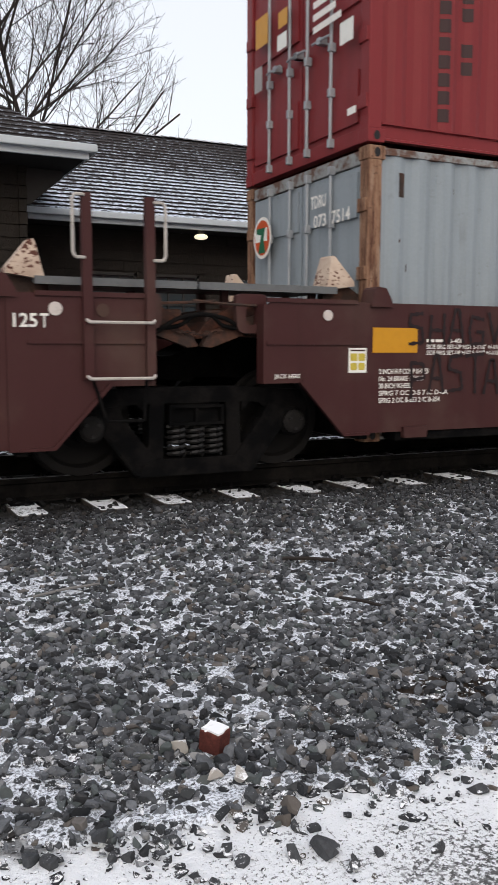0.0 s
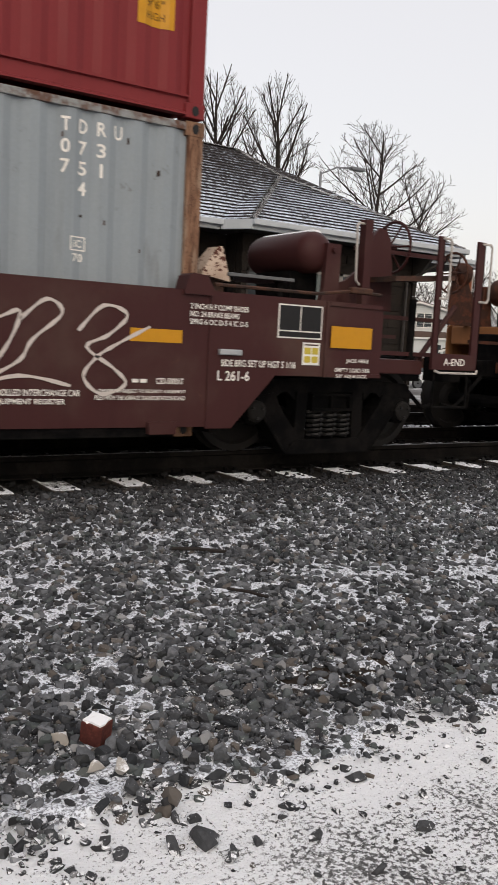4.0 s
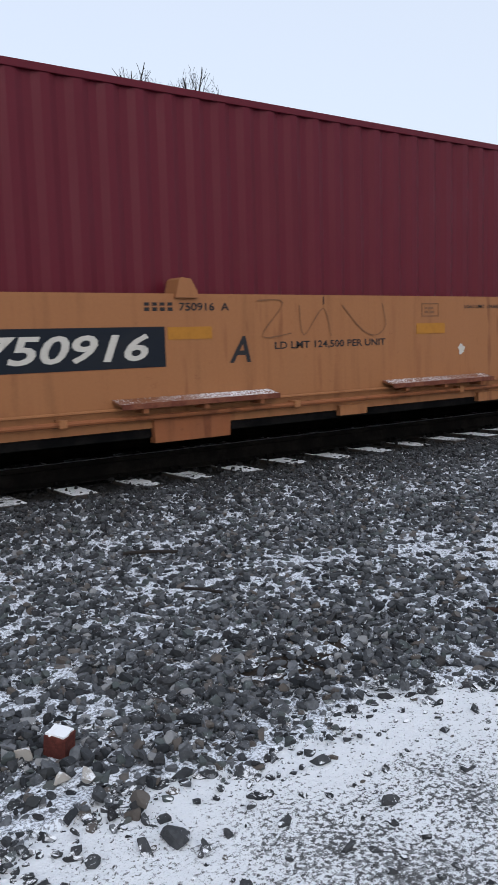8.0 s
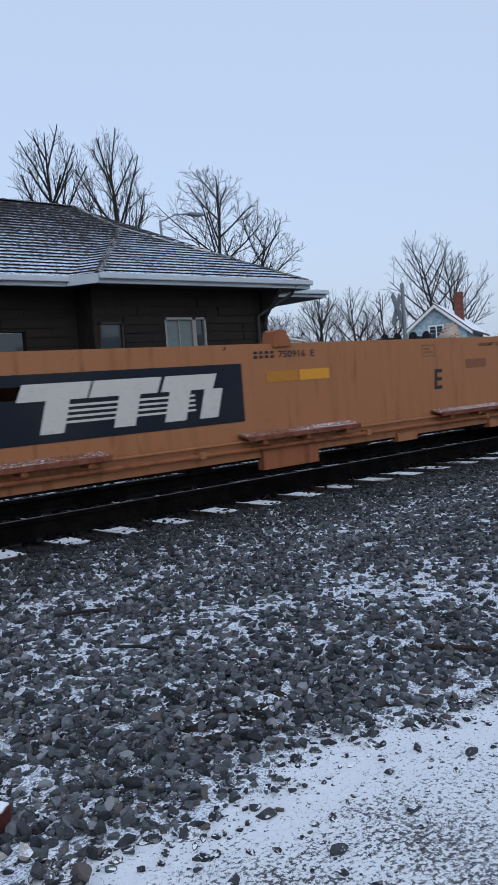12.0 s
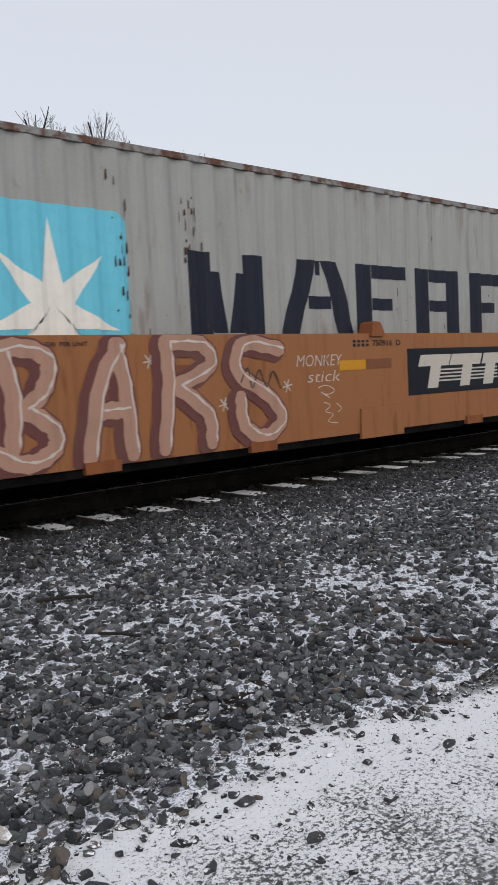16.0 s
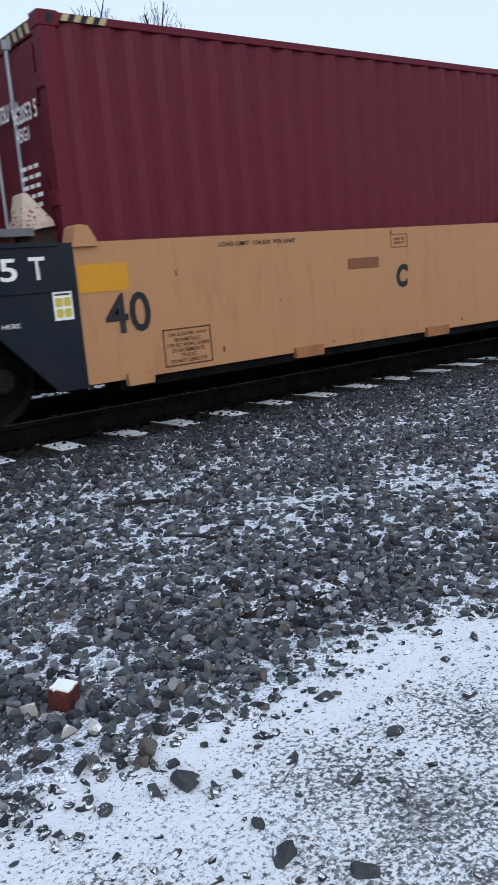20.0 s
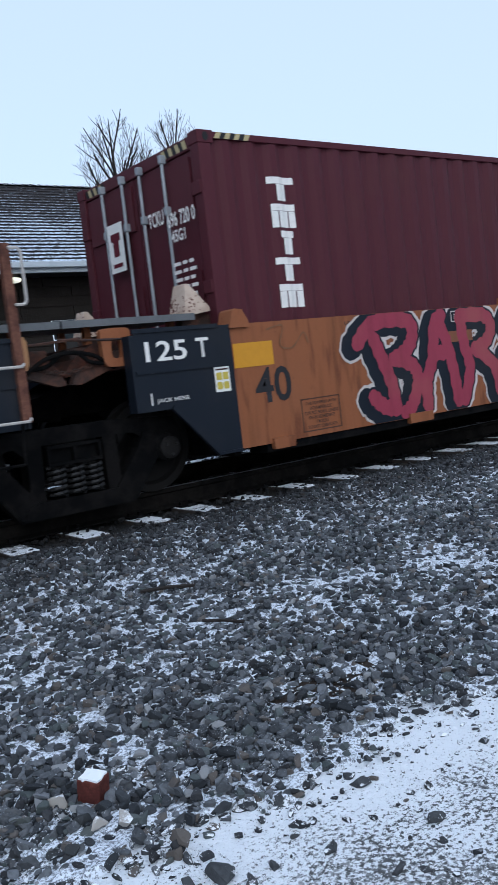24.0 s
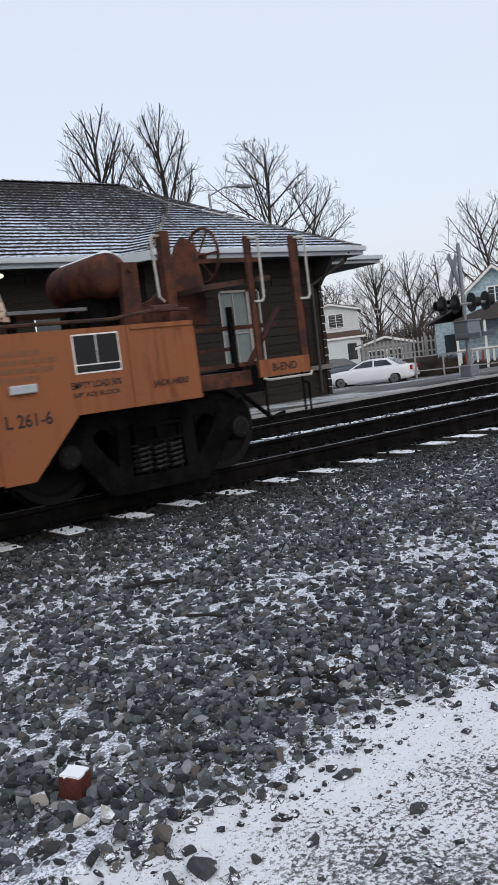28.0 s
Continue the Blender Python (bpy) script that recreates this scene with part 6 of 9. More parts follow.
st("eave_bracket", prism(bm_new(), [(3.7, 4.42), (3.04, 4.42), (3.04, 3.8), (3.12, 3.8), (3.7, 4.3)], 15.4, 15.5), FRAME)

st("water_table", box(bm_new(), 10.95, 16.6, 17.40, 17.455, 0.82, 0.95, 0.01), plain("grey_water_table_stone", (0.15, 0.14, 0.13), 0.85, 0, 0.3, 5), station, "grey stone band along the wall foot")
st("water_table", box(bm_new(), 16.552, 16.6, 17.456, 25.0, 0.82, 0.95, 0.01), plain("grey_water_table_stone", (0.15, 0.14, 0.13), 0.85, 0, 0.3, 5), station)

# ---- crossing signal beside the second track ----
ALU = plain("weathered_aluminium", (0.22, 0.235, 0.25), 0.5, 0.5)
sig = thing("crossing_signal", 19.79, 15.2, 0.1, "aluminium crossing signal mast with black lamp discs and gate box", "crossing signal")


def sp(name, bm, mat, label=""):
    return part(name, bm, mat, sig, label)


sp("mast", rod(bm_new(), (0, 0, 0.3), (0, 0, 3.75), 0.055, 12), ALU)
sp("mast_base", box(bm_new(), -0.2, 0.2, -0.2, 0.2, 0, 0.34, 0.04), ALU)
sp("crossarm", rod(bm_new(), (-0.62, 0.40, 2.05), (0.62, -0.45, 2.05), 0.045, 8), ALU)
for i, (x, y, toward) in enumerate(((-0.48, 0.36, -1), (-0.18, 0.14, -1), (0.20, -0.13, 1), (0.52, -0.36, 1))):
    bm = turned(bm_new(), [(-0.02, 0.05), (-0.02, 0.27), (0.02, 0.27), (0.02, 0.05)], (0, 0, 0), "x", 24)
    disc = sp("lamp_disc", bm, BLACK, "black round lamp backing")
    disc.location, disc.rotation_euler = (x, y, 2.08), (0, 0, -0.45)
    hood = sp("lamp_hood", turned(bm_new(), [(0, 0.15), (toward * 0.22, 0.14), (toward * 0.22, 0.125), (0, 0.13)], (0, 0, 0), "x", 18), BLACK)
    hood.location, hood.rotation_euler = (x, y, 2.08), (0, 0, -0.45)
    if toward < 0:
        lens = sp("lamp_lens", turned(bm_new(), [(-0.03, 0.03), (-0.05, 0.13), (-0.02, 0.14)], (0, 0, 0), "x", 18), ALU, "dull lamp housing")
        lens.location, lens.rotation_euler = (x, y, 2.08), (0, 0, -0.45)
for a in (-0.9, 0.9):
    bm = box(bm_new(), -0.012, 0.012, -0.55, 0.55, -0.11, 0.11)
    cb = sp("crossbuck_board", bm, ALU, "edge-on crossbuck board")
    cb.location, cb.rotation_euler = (-0.19 if a < 0 else -0.17, 0.10 if a < 0 else 0.075, 3.0), (a, 0, 1.85)
sp("gate_box", box(bm_new(), -0.28, 0.28, -0.30, 0.20, 1.05, 1.55, 0.03), ALU, "grey gate mechanism box")
sp("box_lid", box(bm_new(), -0.30, 0.30, -0.32, 0.22, 1.555, 1.60, 0.01), ALU)
for s in (-1, 1):
    sp("counterweight_arm", box(bm_new(), s * 0.34 - 0.03, s * 0.34 + 0.03, -0.75, 0.1, 1.1, 1.22, 0.01), ALU)

# ---- street, parked cars, fence, houses ----
WHITECAR = Nodes("white_car_paint", 0.25, spec=0.5).colour((0.72, 0.73, 0.75)).mat
BLUECAR = Nodes("dark_blue_car_paint", 0.25, spec=0.5).colour((0.03, 0.048, 0.066)).mat
CARGLASS = Nodes("car_window_glass", 0.05, spec=0.6).colour((0.025, 0.03, 0.035)).mat
RUBBER = plain("tyre_rubber", (0.012, 0.012, 0.012), 0.85)
RIM = plain("alloy_rim", (0.14, 0.145, 0.15), 0.4, 0.6)
TAIL = Nodes("tail_lamp_red", 0.3).colour((0.25, 0.012, 0.012)).mat


def sedan(x, y, z, heading, paint, label, tall=1.0):
    """A four-door car, nose to its own +x; built section by section along its length."""
    car = thing("car", x, y, z, label, "car", "parked cars")
    car.rotation_euler = (0, 0, heading)
    prof = [(-2.48, 0.45, 0.62), (-2.46, 0.35, 0.95), (-2.2, 0.26, 1.02), (-1.55, 0.24, 1.05), (0.75, 0.22, 1.0), (1.7, 0.24, 0.96), (2.3, 0.28, 0.88), (2.48, 0.36, 0.72)]
    bm = bm_new()
    rings = []
    for px, lo, hi in prof:
        w = 0.92 - 0.10 * (abs(px) / 2.5) ** 3
        hi *= tall
        rings.append([bm.verts.new((px, a * w, b)) for a, b in ((-0.93, lo), (-1.0, lo + 0.16), (-1.0, hi - 0.16), (-0.92, hi), (0.92, hi), (1.0, hi - 0.16), (1.0, lo + 0.16), (0.93, lo))])
    for p, q in zip(rings, rings[1:]):
        for i in range(8):
            bm.faces.new((p[i], q[i], q[(i + 1) % 8], p[(i + 1) % 8]))
    bm.faces.new(rings[0])
    bm.faces.new(rings[-1][::-1])
    part("body", bm, paint, car, "", True)
    bm = bm_new()
    cab = [(-1.9, 1.02), (-1.15, 1.44), (-0.2, 1.48), (0.25, 1.42), (1.05, 1.0)]
    rows = [[bm.verts.new((px, s * (0.84 if pz < 1.1 else 0.66), pz * tall)) for s in (-1, 1)] for px, pz in cab]
    for p, q in zip(rows, rows[1:]):
        bm.faces.new((p[0], q[0], q[1], p[1]))
    bm.faces.new([r[0] for r in rows])
    bm.faces.new([r[1] for r in rows][::-1])
    bm.faces.new((rows[0][0], rows[0][1], rows[-1][1], rows[-1][0]))
    part("cabin", bm, paint, car)
    for s in (-1, 1):
        for pts in ([(-1.45, 1.08), (-1.10, 1.36), (-0.42, 1.40), (-0.42, 1.06)], [(-0.34, 1.06), (-0.34, 1.40), (0.18, 1.36), (0.80, 1.06)]):
            def side(px, pz):
                return s * (0.84 - 0.18 * (pz - 1.02) / 0.42 + 0.012)
            b2 = bm_new()
            b2.faces.new([b2.verts.new((px, side(px, pz), pz * tall)) for px, pz in pts])
            part("side_window", b2, CARGLASS, car)
    for pts in ([(-1.86, 1.07), (-1.20, 1.43)], [(1.0, 1.05), (0.30, 1.42)]):
        b2 = bm_new()
        (xa, za), (xb, zb) = pts
        k = -0.03 if xa < 0 else 0.03
        b2.faces.new([b2.verts.new(v) for v in ((xa + k, -0.74, za * tall), (xa + k, 0.74, za * tall), (xb + k, 0.60, zb * tall), (xb + k, -0.60, zb * tall))])
        part("windscreen", b2, CARGLASS, car)
    for wx in (-1.5, 1.52):
        for s in (-1, 1):
            w = part("wheel", turned(bm_new(), [(s * 0.66, 0.25), (s * 0.68, 0.35), (s * 0.88, 0.35), (s * 0.90, 0.25)], (wx, 0, 0.35), "y", 24), RUBBER, car)
            part("rim", turned(bm_new(), [(s * 0.89, 0.02), (s * 0.915, 0.08), (s * 0.905, 0.235), (s * 0.88, 0.245)], (wx, 0, 0.35), "y", 16), RIM, w)
    for s in (-1, 1):
        part("tail_lamp", box(bm_new(), -2.50, -2.40, min(s * 0.62, s * 0.86), max(s * 0.62, s * 0.86), 0.70, 0.96, 0.02), TAIL, car)
        part("headlamp", box(bm_new(), 2.32, 2.45, min(s * 0.5, s * 0.82), max(s * 0.5, s * 0.82), 0.62, 0.78, 0.02), ALU, car)
    part("bumper", box(bm_new(), -2.54, -2.42, -0.82, 0.82, 0.34, 0.60, 0.04), paint, car)
    return car


sedan(34.5, 33.2, -0.85, math.atan2(2.6, -1.4), WHITECAR, "white parked sedan on the street behind the station")
sedan(38.0, 40.6, -0.86, math.atan2(1.2, -2.4), BLUECAR, "dark blue parked car behind the white sedan", 1.15)

SIDINGW = plain("white_clapboard", (0.56, 0.58, 0.57), 0.7, 0, 0.12, 2)
SIDINGB = Nodes("pale_blue_shingle_siding", 0.75, spec=0.15)
_v = SIDINGB.mapped()
SIDINGB.colour(SIDINGB.mix(SIDINGB.ramp(SIDINGB.noise(SIDINGB.mapped((5, 5, 7)), 1.0, 3), 0.35, 0.65), SIDINGB.mix(SIDINGB.random(), (0.24, 0.33, 0.38), (0.31, 0.41, 0.46)), (0.44, 0.53, 0.58)))
SIDINGB = SIDINGB.mat
ROOFW = snowy("snowy_house_roof", (0.05, 0.045, 0.045), (0.10, 0.09, 0.085), 0.75, 8)
ROOFB = snowy("brown_house_roof", (0.085, 0.06, 0.05), (0.13, 0.09, 0.075), 0.2, 8)


def house(x, y, z, rz, w, d, h, rise, wall_mat, roof_mat, label, openings=(), rows=0):
    """A gabled house; its gable looks to its own -y."""
    ob = thing("house", x, y, z, label, "house", "houses across the street")
    ob.rotation_euler = (0, 0, rz)
    part("wall", prism(bm_new(), [(-w / 2, 0), (w / 2, 0), (w / 2, h), (0, h + rise), (-w / 2, h)], 0, d), wall_mat, ob)
    for i in range(rows):
        zz = 0.2 + i * (h + rise * 0.8) / rows
        half = w / 2 if zz < h else w / 2 * (1 - (zz - h) / rise)
        part("siding_board", prism(bm_new(), [(-0.035, zz), (0.0, zz + 0.16), (0.0, zz)], -half, half, "x"), wall_mat, ob)
    for s in (-1, 1):
        bm = bm_new()
        o, t = 0.35, 0.12
        k = rise / (w / 2)
        pts = [(0, h + rise + 0.02), (s * (w / 2 + o), h - o * k + 0.02), (s * (w / 2 + o), h - o * k + 0.02 + t), (0, h + rise + t + 0.02)]
        prism(bm, pts, -0.35, d + 0.35)
        part("roof_slope", bm, roof_mat, ob)
        part("bargeboard", prism(bm_new(), [(0, h + rise - 0.12), (s * (w / 2 + o), h - o * k - 0.12), (s * (w / 2 + o), h - o * k + 0.06), (0, h + rise + 0.06)], -0.40, -0.355), PAPER, ob)
    for a, b, c, e in openings:
        g = part("window", box(bm_new(), a, b, -0.03, 0.02, c, e), GLASS, ob)
        fr = bm_new()
        for p in ((a - 0.08, a, c - 0.08, e + 0.08), (b, b + 0.08, c - 0.08, e + 0.08), (a, b, c - 0.08, c), (a, b, e, e + 0.08), ((a + b) / 2 - 0.03, (a + b) / 2 + 0.03, c, e)):
            box(fr, p[0], p[1], -0.06, -0.031, p[2], p[3])
        part("window_frame", fr, PAPER, g)
    return ob


h1 = house(59.4, 61.9, -0.95, -0.80, 5.4, 9, 6.3, 0.7, SIDINGW, ROOFB, "white two-storey house with brown porch roof", [(-0.2, 1.2, 4.6, 5.9), (-2.2, -1.4, 1.2, 2.8), (1.5, 2.2, 1.2, 2.8)], 26)
part("porch_roof", prism(bm_new(), [(-3.2, 3.55), (3.2, 3.55), (2.7, 4.15), (-2.7, 4.15)], -1.4, -0.07), ROOFB, h1)
part("porch_fascia", box(bm_new(), -3.25, 3.25, -1.46, -1.405, 3.4, 3.58), PAPER, h1)
part("porch_wall", box(bm_new(), -2.7, 2.72, -1.2, -0.06, 0, 3.5), SIDINGW, h1)
part("porch_window", box(bm_new(), 1.4, 2.3, -1.24, -1.19, 1.3, 2.9), GLASS, h1)
h2 = house(39.8, 28.4, -0.75, -1.10, 3.3, 9, 4.3, 1.35, SIDINGB, ROOFW, "pale blue house with snowy gable roof and white porch", [(0.3, 1.0, 1.5, 2.9), (-0.35, 0.35, 3.6, 4.5)], 26)
part("annex_wall", box(bm_new(), -3.6, -1.66, 0.6, 6.0, 0, 2.9), SIDINGB, h2)
part("annex_window", box(bm_new(), -3.1, -2.3, 0.56, 0.61, 1.2, 2.2), GLASS, h2)
part("annex_roof", prism(bm_new(), [(-4.0, 2.85), (-1.5, 3.9), (-1.5, 4.02), (-4.0, 2.97)], 0.2, 6.3), ROOFW, h2)
part("porch_roof", prism(bm_new(), [(-2.0, 2.75), (2.6, 2.75), (2.6, 2.9), (0.3, 3.6), (-2.0, 2.9)], -2.0, -0.07), ROOFW, h2)
for px in (-1.9, -0.4, 1.1, 2.5):
    part("porch_post", box(bm_new(), px - 0.06, px + 0.06, -1.95, -1.83, 0, 2.75), PAPER, h2)
REDRAIL = plain("dull_red_rail_paint", (0.30, 0.06, 0.06), 0.7)
for i in range(16):
    part("baluster", box(bm_new(), -1.85 + i * 0.29, -1.74 + i * 0.29, -1.92, -1.88, 0.55, 1.25), REDRAIL if i % 3 == 1 else PAPER, h2)
part("porch_rail", box(bm_new(), -1.9, 2.5, -1.94, -1.86, 1.25, 1.32), PAPER, h2)
part("porch_skirt", box(bm_new(), -2.0, 2.6, -1.9, -1.8, 0.0, 0.5), plain("dark_porch_boards", (0.05, 0.045, 0.042), 0.8), h2)
part("chimney", box(bm_new(), 0.6, 1.1, 3.5, 4.0, 4.4, 6.6), rusty("chimney_brick", (0.12, 0.045, 0.035), (0.18, 0.07, 0.05)), h2)
GREYWOOD = plain("silver_grey_boards", (0.20, 0.195, 0.19), 0.85, 0, 0.35, 4)
h3 = house(49.3, 45.6, -0.85, -0.83, 4.0, 4, 2.3, 0.55, GREYWOOD, ROOFW, "small grey shed with snowy roof behind a fence", [(-1.3, -0.2, 1.0, 1.8), (0.1, 1.2, 1.0, 1.8)])
FENCEWOOD = plain("grey_weathered_fence_wood", (0.30, 0.29, 0.28), 0.85, 0, 0.35, 5)
bank = solid("retaining_wall", box(bm_new(), -4.2, 4.4, -0.2, 0.2, 0, 1.12, 0.03), rusty("dark_stained_concrete", (0.045, 0.042, 0.038), (0.085, 0.078, 0.07), 3), "dark stained low retaining wall under the fence", "wall", at=(42.6, 36.0, -0.85))
bank.rotation_euler = (0, 0, -0.86)
fence = thing("picket_fence", 42.6, 36.0, 0.26, "grey weathered picket fence on a low wall", "fence")
fence.rotation_euler = (0, 0, -0.86)
for i in range(30):
    part("picket", prism(bm_new(), [(-4 + i * 0.27, 0.1), (-3.88 + i * 0.27, 0.1), (-3.88 + i * 0.27, 1.25), (-3.94 + i * 0.27, 1.35), (-4 + i * 0.27, 1.25)], -0.015, 0.015), FENCEWOOD, fence)
for i in range(5):
    part("post", box(bm_new(), -4.05 + i * 2, -3.92 + i * 2, 0.051, 0.18, 0, 1.55), FENCEWOOD, fence)
for z in (0.4, 1.0):
    part("rail", box(bm_new(), -4.1, 4.2, 0.016, 0.05, z - 0.05, z + 0.05), FENCEWOOD, fence)


def hedge(x, y, z, rz, a, b, tall, seed):
    rng = random.Random(seed)
    segs = []
    for i in range(int((b - a) * 60)):
        p = Vector((rng.uniform(a, b), rng.uniform(-0.3, 0.3), 0))
        for k in range(5):
            q = p + Vector((rng.uniform(-0.35, 0.35), rng.uniform(-0.3, 0.3), tall * rng.uniform(0.45, 1.0)))
            segs.append((p, q, 0.016, 0.006, 3))
            m = p.lerp(q, rng.uniform(0.3, 0.9))
            segs.append((m, m + Vector((rng.uniform(-0.3, 0.3), rng.uniform(-0.3, 0.3), rng.uniform(0.05, 0.3))), 0.010, 0.005, 3))
    o = new("hedge", limbs("hedge", segs, 3, FARBARK))
    o.location, o.rotation_euler = (x, y, z), (0, 0, rz)
    return tagged(o, "low brown leafless hedge before the blue house", "hedge", kind="stuff")


wire = thing("wire_fence", 39.8, 28.4, -0.8, "thin grey post and rail fence before the blue house", "fence")
wire.rotation_euler = (0, 0, -1.10)
for i in range(7):
    part("post", box(bm_new(), -5.6 + i * 1.5, -5.52 + i * 1.5, -2.9, -2.82, 0, 1.35), FENCEWOOD, wire)
for z in (0.5, 1.27):
    part("rail", box(bm_new(), -5.6, 3.5, -2.815, -2.785, z - 0.03, z + 0.03), FENCEWOOD, wire)
pole = thing("utility_pole", 47.0, 44.5, -0.8, "thin grey utility pole with two short arms", "utility pole")
part("shaft", rod(bm_new(), (0, 0, 0), (0, 0, 5.2), 0.10, 8, 0.07), FENCEWOOD, pole)
for z in (4.9, 4.5):
    part("arm", box(bm_new(), -0.8, 0.8, -0.05, 0.05, z - 0.05, z + 0.05), FENCEWOOD, pole)
street = thing("street_lamp", 25.9, 31.9, -0.7, "grey street lamp arm above the station roof", "street lamp")
part("pole", rod(bm_new(), (-1.6, 0.6, 0), (-1.6, 0.6, 10.0), 0.09, 8, 0.06), ALU, street)
part("arm", tube(bm_new(), [(-1.6, 0.6, 9.9), (-0.9, 0.3, 10.25), (-0.2, 0.05, 10.28)], 0.035), ALU, street)
part("lamp_head", box(bm_new(), -0.35, 0.42, -0.16, 0.16, 10.18, 10.34, 0.05), ALU, street)
kerb = solid("kerb", box(bm_new(), 8, 60, 13.9, 14.1, 0.0, 0.14, 0.02), plain("concrete_kerb", (0.30, 0.29, 0.28), 0.85), "low concrete platform edge beside the second track", "kerb", kind="structure")
sign = thing("road_sign", 33.0, 37.2, -0.75, "back of a small white road sign on a post", "sign")
part("post", rod(bm_new(), (0, 0, 0), (0, 0, 2.5), 0.035, 6), ALU, sign)
part("board", box(bm_new(), -0.3, 0.3, -0.015, 0.015, 1.7, 2.5), PAPER, sign)

# ---- bare winter trees ----
BARK = Nodes("bare_grey_brown_bark", 0.9, spec=0.15).colour((0.034, 0.028, 0.025)).mat


FARBARK = Nodes("brown_thicket_bark", 0.9, spec=0.1).colour((0.075, 0.058, 0.048)).mat


UP = Vector((0, 0, 1))


def branching(seed, height, width, base, lean=0.0, boughs=7, bare=0.22, vase=0.55, forks=(9, 8, 5)):
    """Segments (p, q, r0, r1, level) of a bare tree: ascending boughs that fan out, fork and end in fine, straight, rising twigs."""
    rng = random.Random(seed)
    out = []

    def grow(p, d, length, r, level, start, parent):
        n = (7, 7, 6, 4, 3)[level]
        lift = (0.02, 0.05, 0.045, 0.04, 0.03)[level]
        path = [(p, d)]
        at_seg = []
        for i in range(n):
            d = (d + UP * lift + Vector((rng.gauss(0, 1), rng.gauss(0, 1), rng.gauss(0, 0.6))) * (0.03, 0.05, 0.07, 0.075, 0.07)[level]).normalized()
            q = p + d * (length / n)
            f, g = i / n, (i + 1) / n
            out.append((p, q, r * (1 - 0.72 * f), r * (1 - 0.72 * g), 1 if level < 2 else 2, parent))
            parent = len(out) - 1
            at_seg.append(parent)
            p = q
            path.append((p, d))
        if level == 4 or forks[level - 1] == 0:
            return
        count = forks[level - 1]
        turn = rng.uniform(0, 6.28)
        for k in range(count):
            f = start + (1 - start) * (k + rng.uniform(0.2, 0.8)) / count
            i = min(int(f * n), n - 1)
            at = path[i][0].lerp(path[i + 1][0], f * n - i)
            ax = path[i + 1][1]
            turn += 2.4 + rng.uniform(-0.5, 0.5)
            side = ax.orthogonal().normalized()
            side = side * math.cos(turn) + ax.cross(side) * math.sin(turn)
            open_by = rng.uniform(0.45, 0.80)
            child = (ax * math.cos(open_by) + side * math.sin(open_by) + UP * 0.12).normalized()
            size = length * rng.uniform(0.40, 0.60) * (1.15 - 0.55 * f)
            grow(at, child, size, max(r * (1 - 0.72 * f) * 0.58, 0.010 * base), level + 1, 0.12, at_seg[i])

    stem = height * bare
    top = Vector((lean * stem * 0.6, 0, stem))
    r0 = 0.013 * height * base
    steps = 6
    for i in range(steps):
        a, b = top * (i / steps), top * ((i + 1) / steps)
        out.append((a, b, r0 * (1.15 - 0.3 * i / steps), r0 * (1.15 - 0.3 * (i + 1) / steps), 0, -1))
    turn = rng.uniform(0, 6.28)
    p, d, last, spine = top, Vector((lean * 0.8, 0, 1)).normalized(), steps - 1, []
    for i in range(10):
        d = (d + Vector((rng.gauss(0, 0.05), rng.gauss(0, 0.05), 0.03))).normalized()
        q = p + d * (height - stem) * 0.095
        out.append((p, q, r0 * (0.80 - 0.07 * i), r0 * (0.73 - 0.07 * i), 1, last))
        last = len(out) - 1
        spine.append((p, q, d, last))
        p = q
    for k in range(boughs):
        f = 0.85 * (k + rng.uniform(0.1, 0.9)) / boughs
        a, b, d, last = spine[int(f * 10)]
        turn += 2.4 + rng.uniform(-0.4, 0.4)
        out_by = vase * (1.25 - 0.55 * f) * rng.uniform(0.8, 1.15)
        side = Vector((math.cos(turn), math.sin(turn), 0))
        grow(a.lerp(b, rng.random()), (d * math.cos(out_by) + side * math.sin(out_by)).normalized(), (height - stem) * (0.78 - 0.42 * f) * rng.uniform(0.85, 1.1), r0 * (0.40 - 0.18 * f), 1, 0.15, last)
    high = max(s[1].z for s in out)
    xs = sorted(s[1].x for s in out)
    lo, hi = xs[int(len(xs) * 0.01)], xs[int(len(xs) * 0.99)]
    kz, kx = 1.10 * height / high, 1.14 * width / (hi - lo)
    mid = (lo + hi) / 2 - lean * width * 0.5

    def fit(p):
        w = min(1.0, max(0.0, p.z / stem))
        return Vector(((p.x - mid * w) * (1 + (kx - 1) * w), p.y * (1 + (kx - 1) * w), p.z * kz))

    # the crown is a rounded dome: what would grow past it is left away, with all that hangs on it
    crown = height - stem
    waist = stem + 0.40 * crown
    kept, grown = [], set()
    for i, (p, q, a, b, lv, parent) in enumerate(out):
        p, q = fit(p), fit(q)
        off = Vector(((q.x - lean * width * 0.5 * min(1.0, q.z / waist)) / (width * 0.5), q.y / (width * 0.5), max(0.0, q.z - waist) / (0.60 * crown)))
        if lv and (off.length > rng.uniform(0.90, 1.06) or (parent >= 0 and parent not in grown)):
            continue
        grown.add(i)
        kept.append((p, q, a, max(b, 0.0085 * base), lv))
    return kept


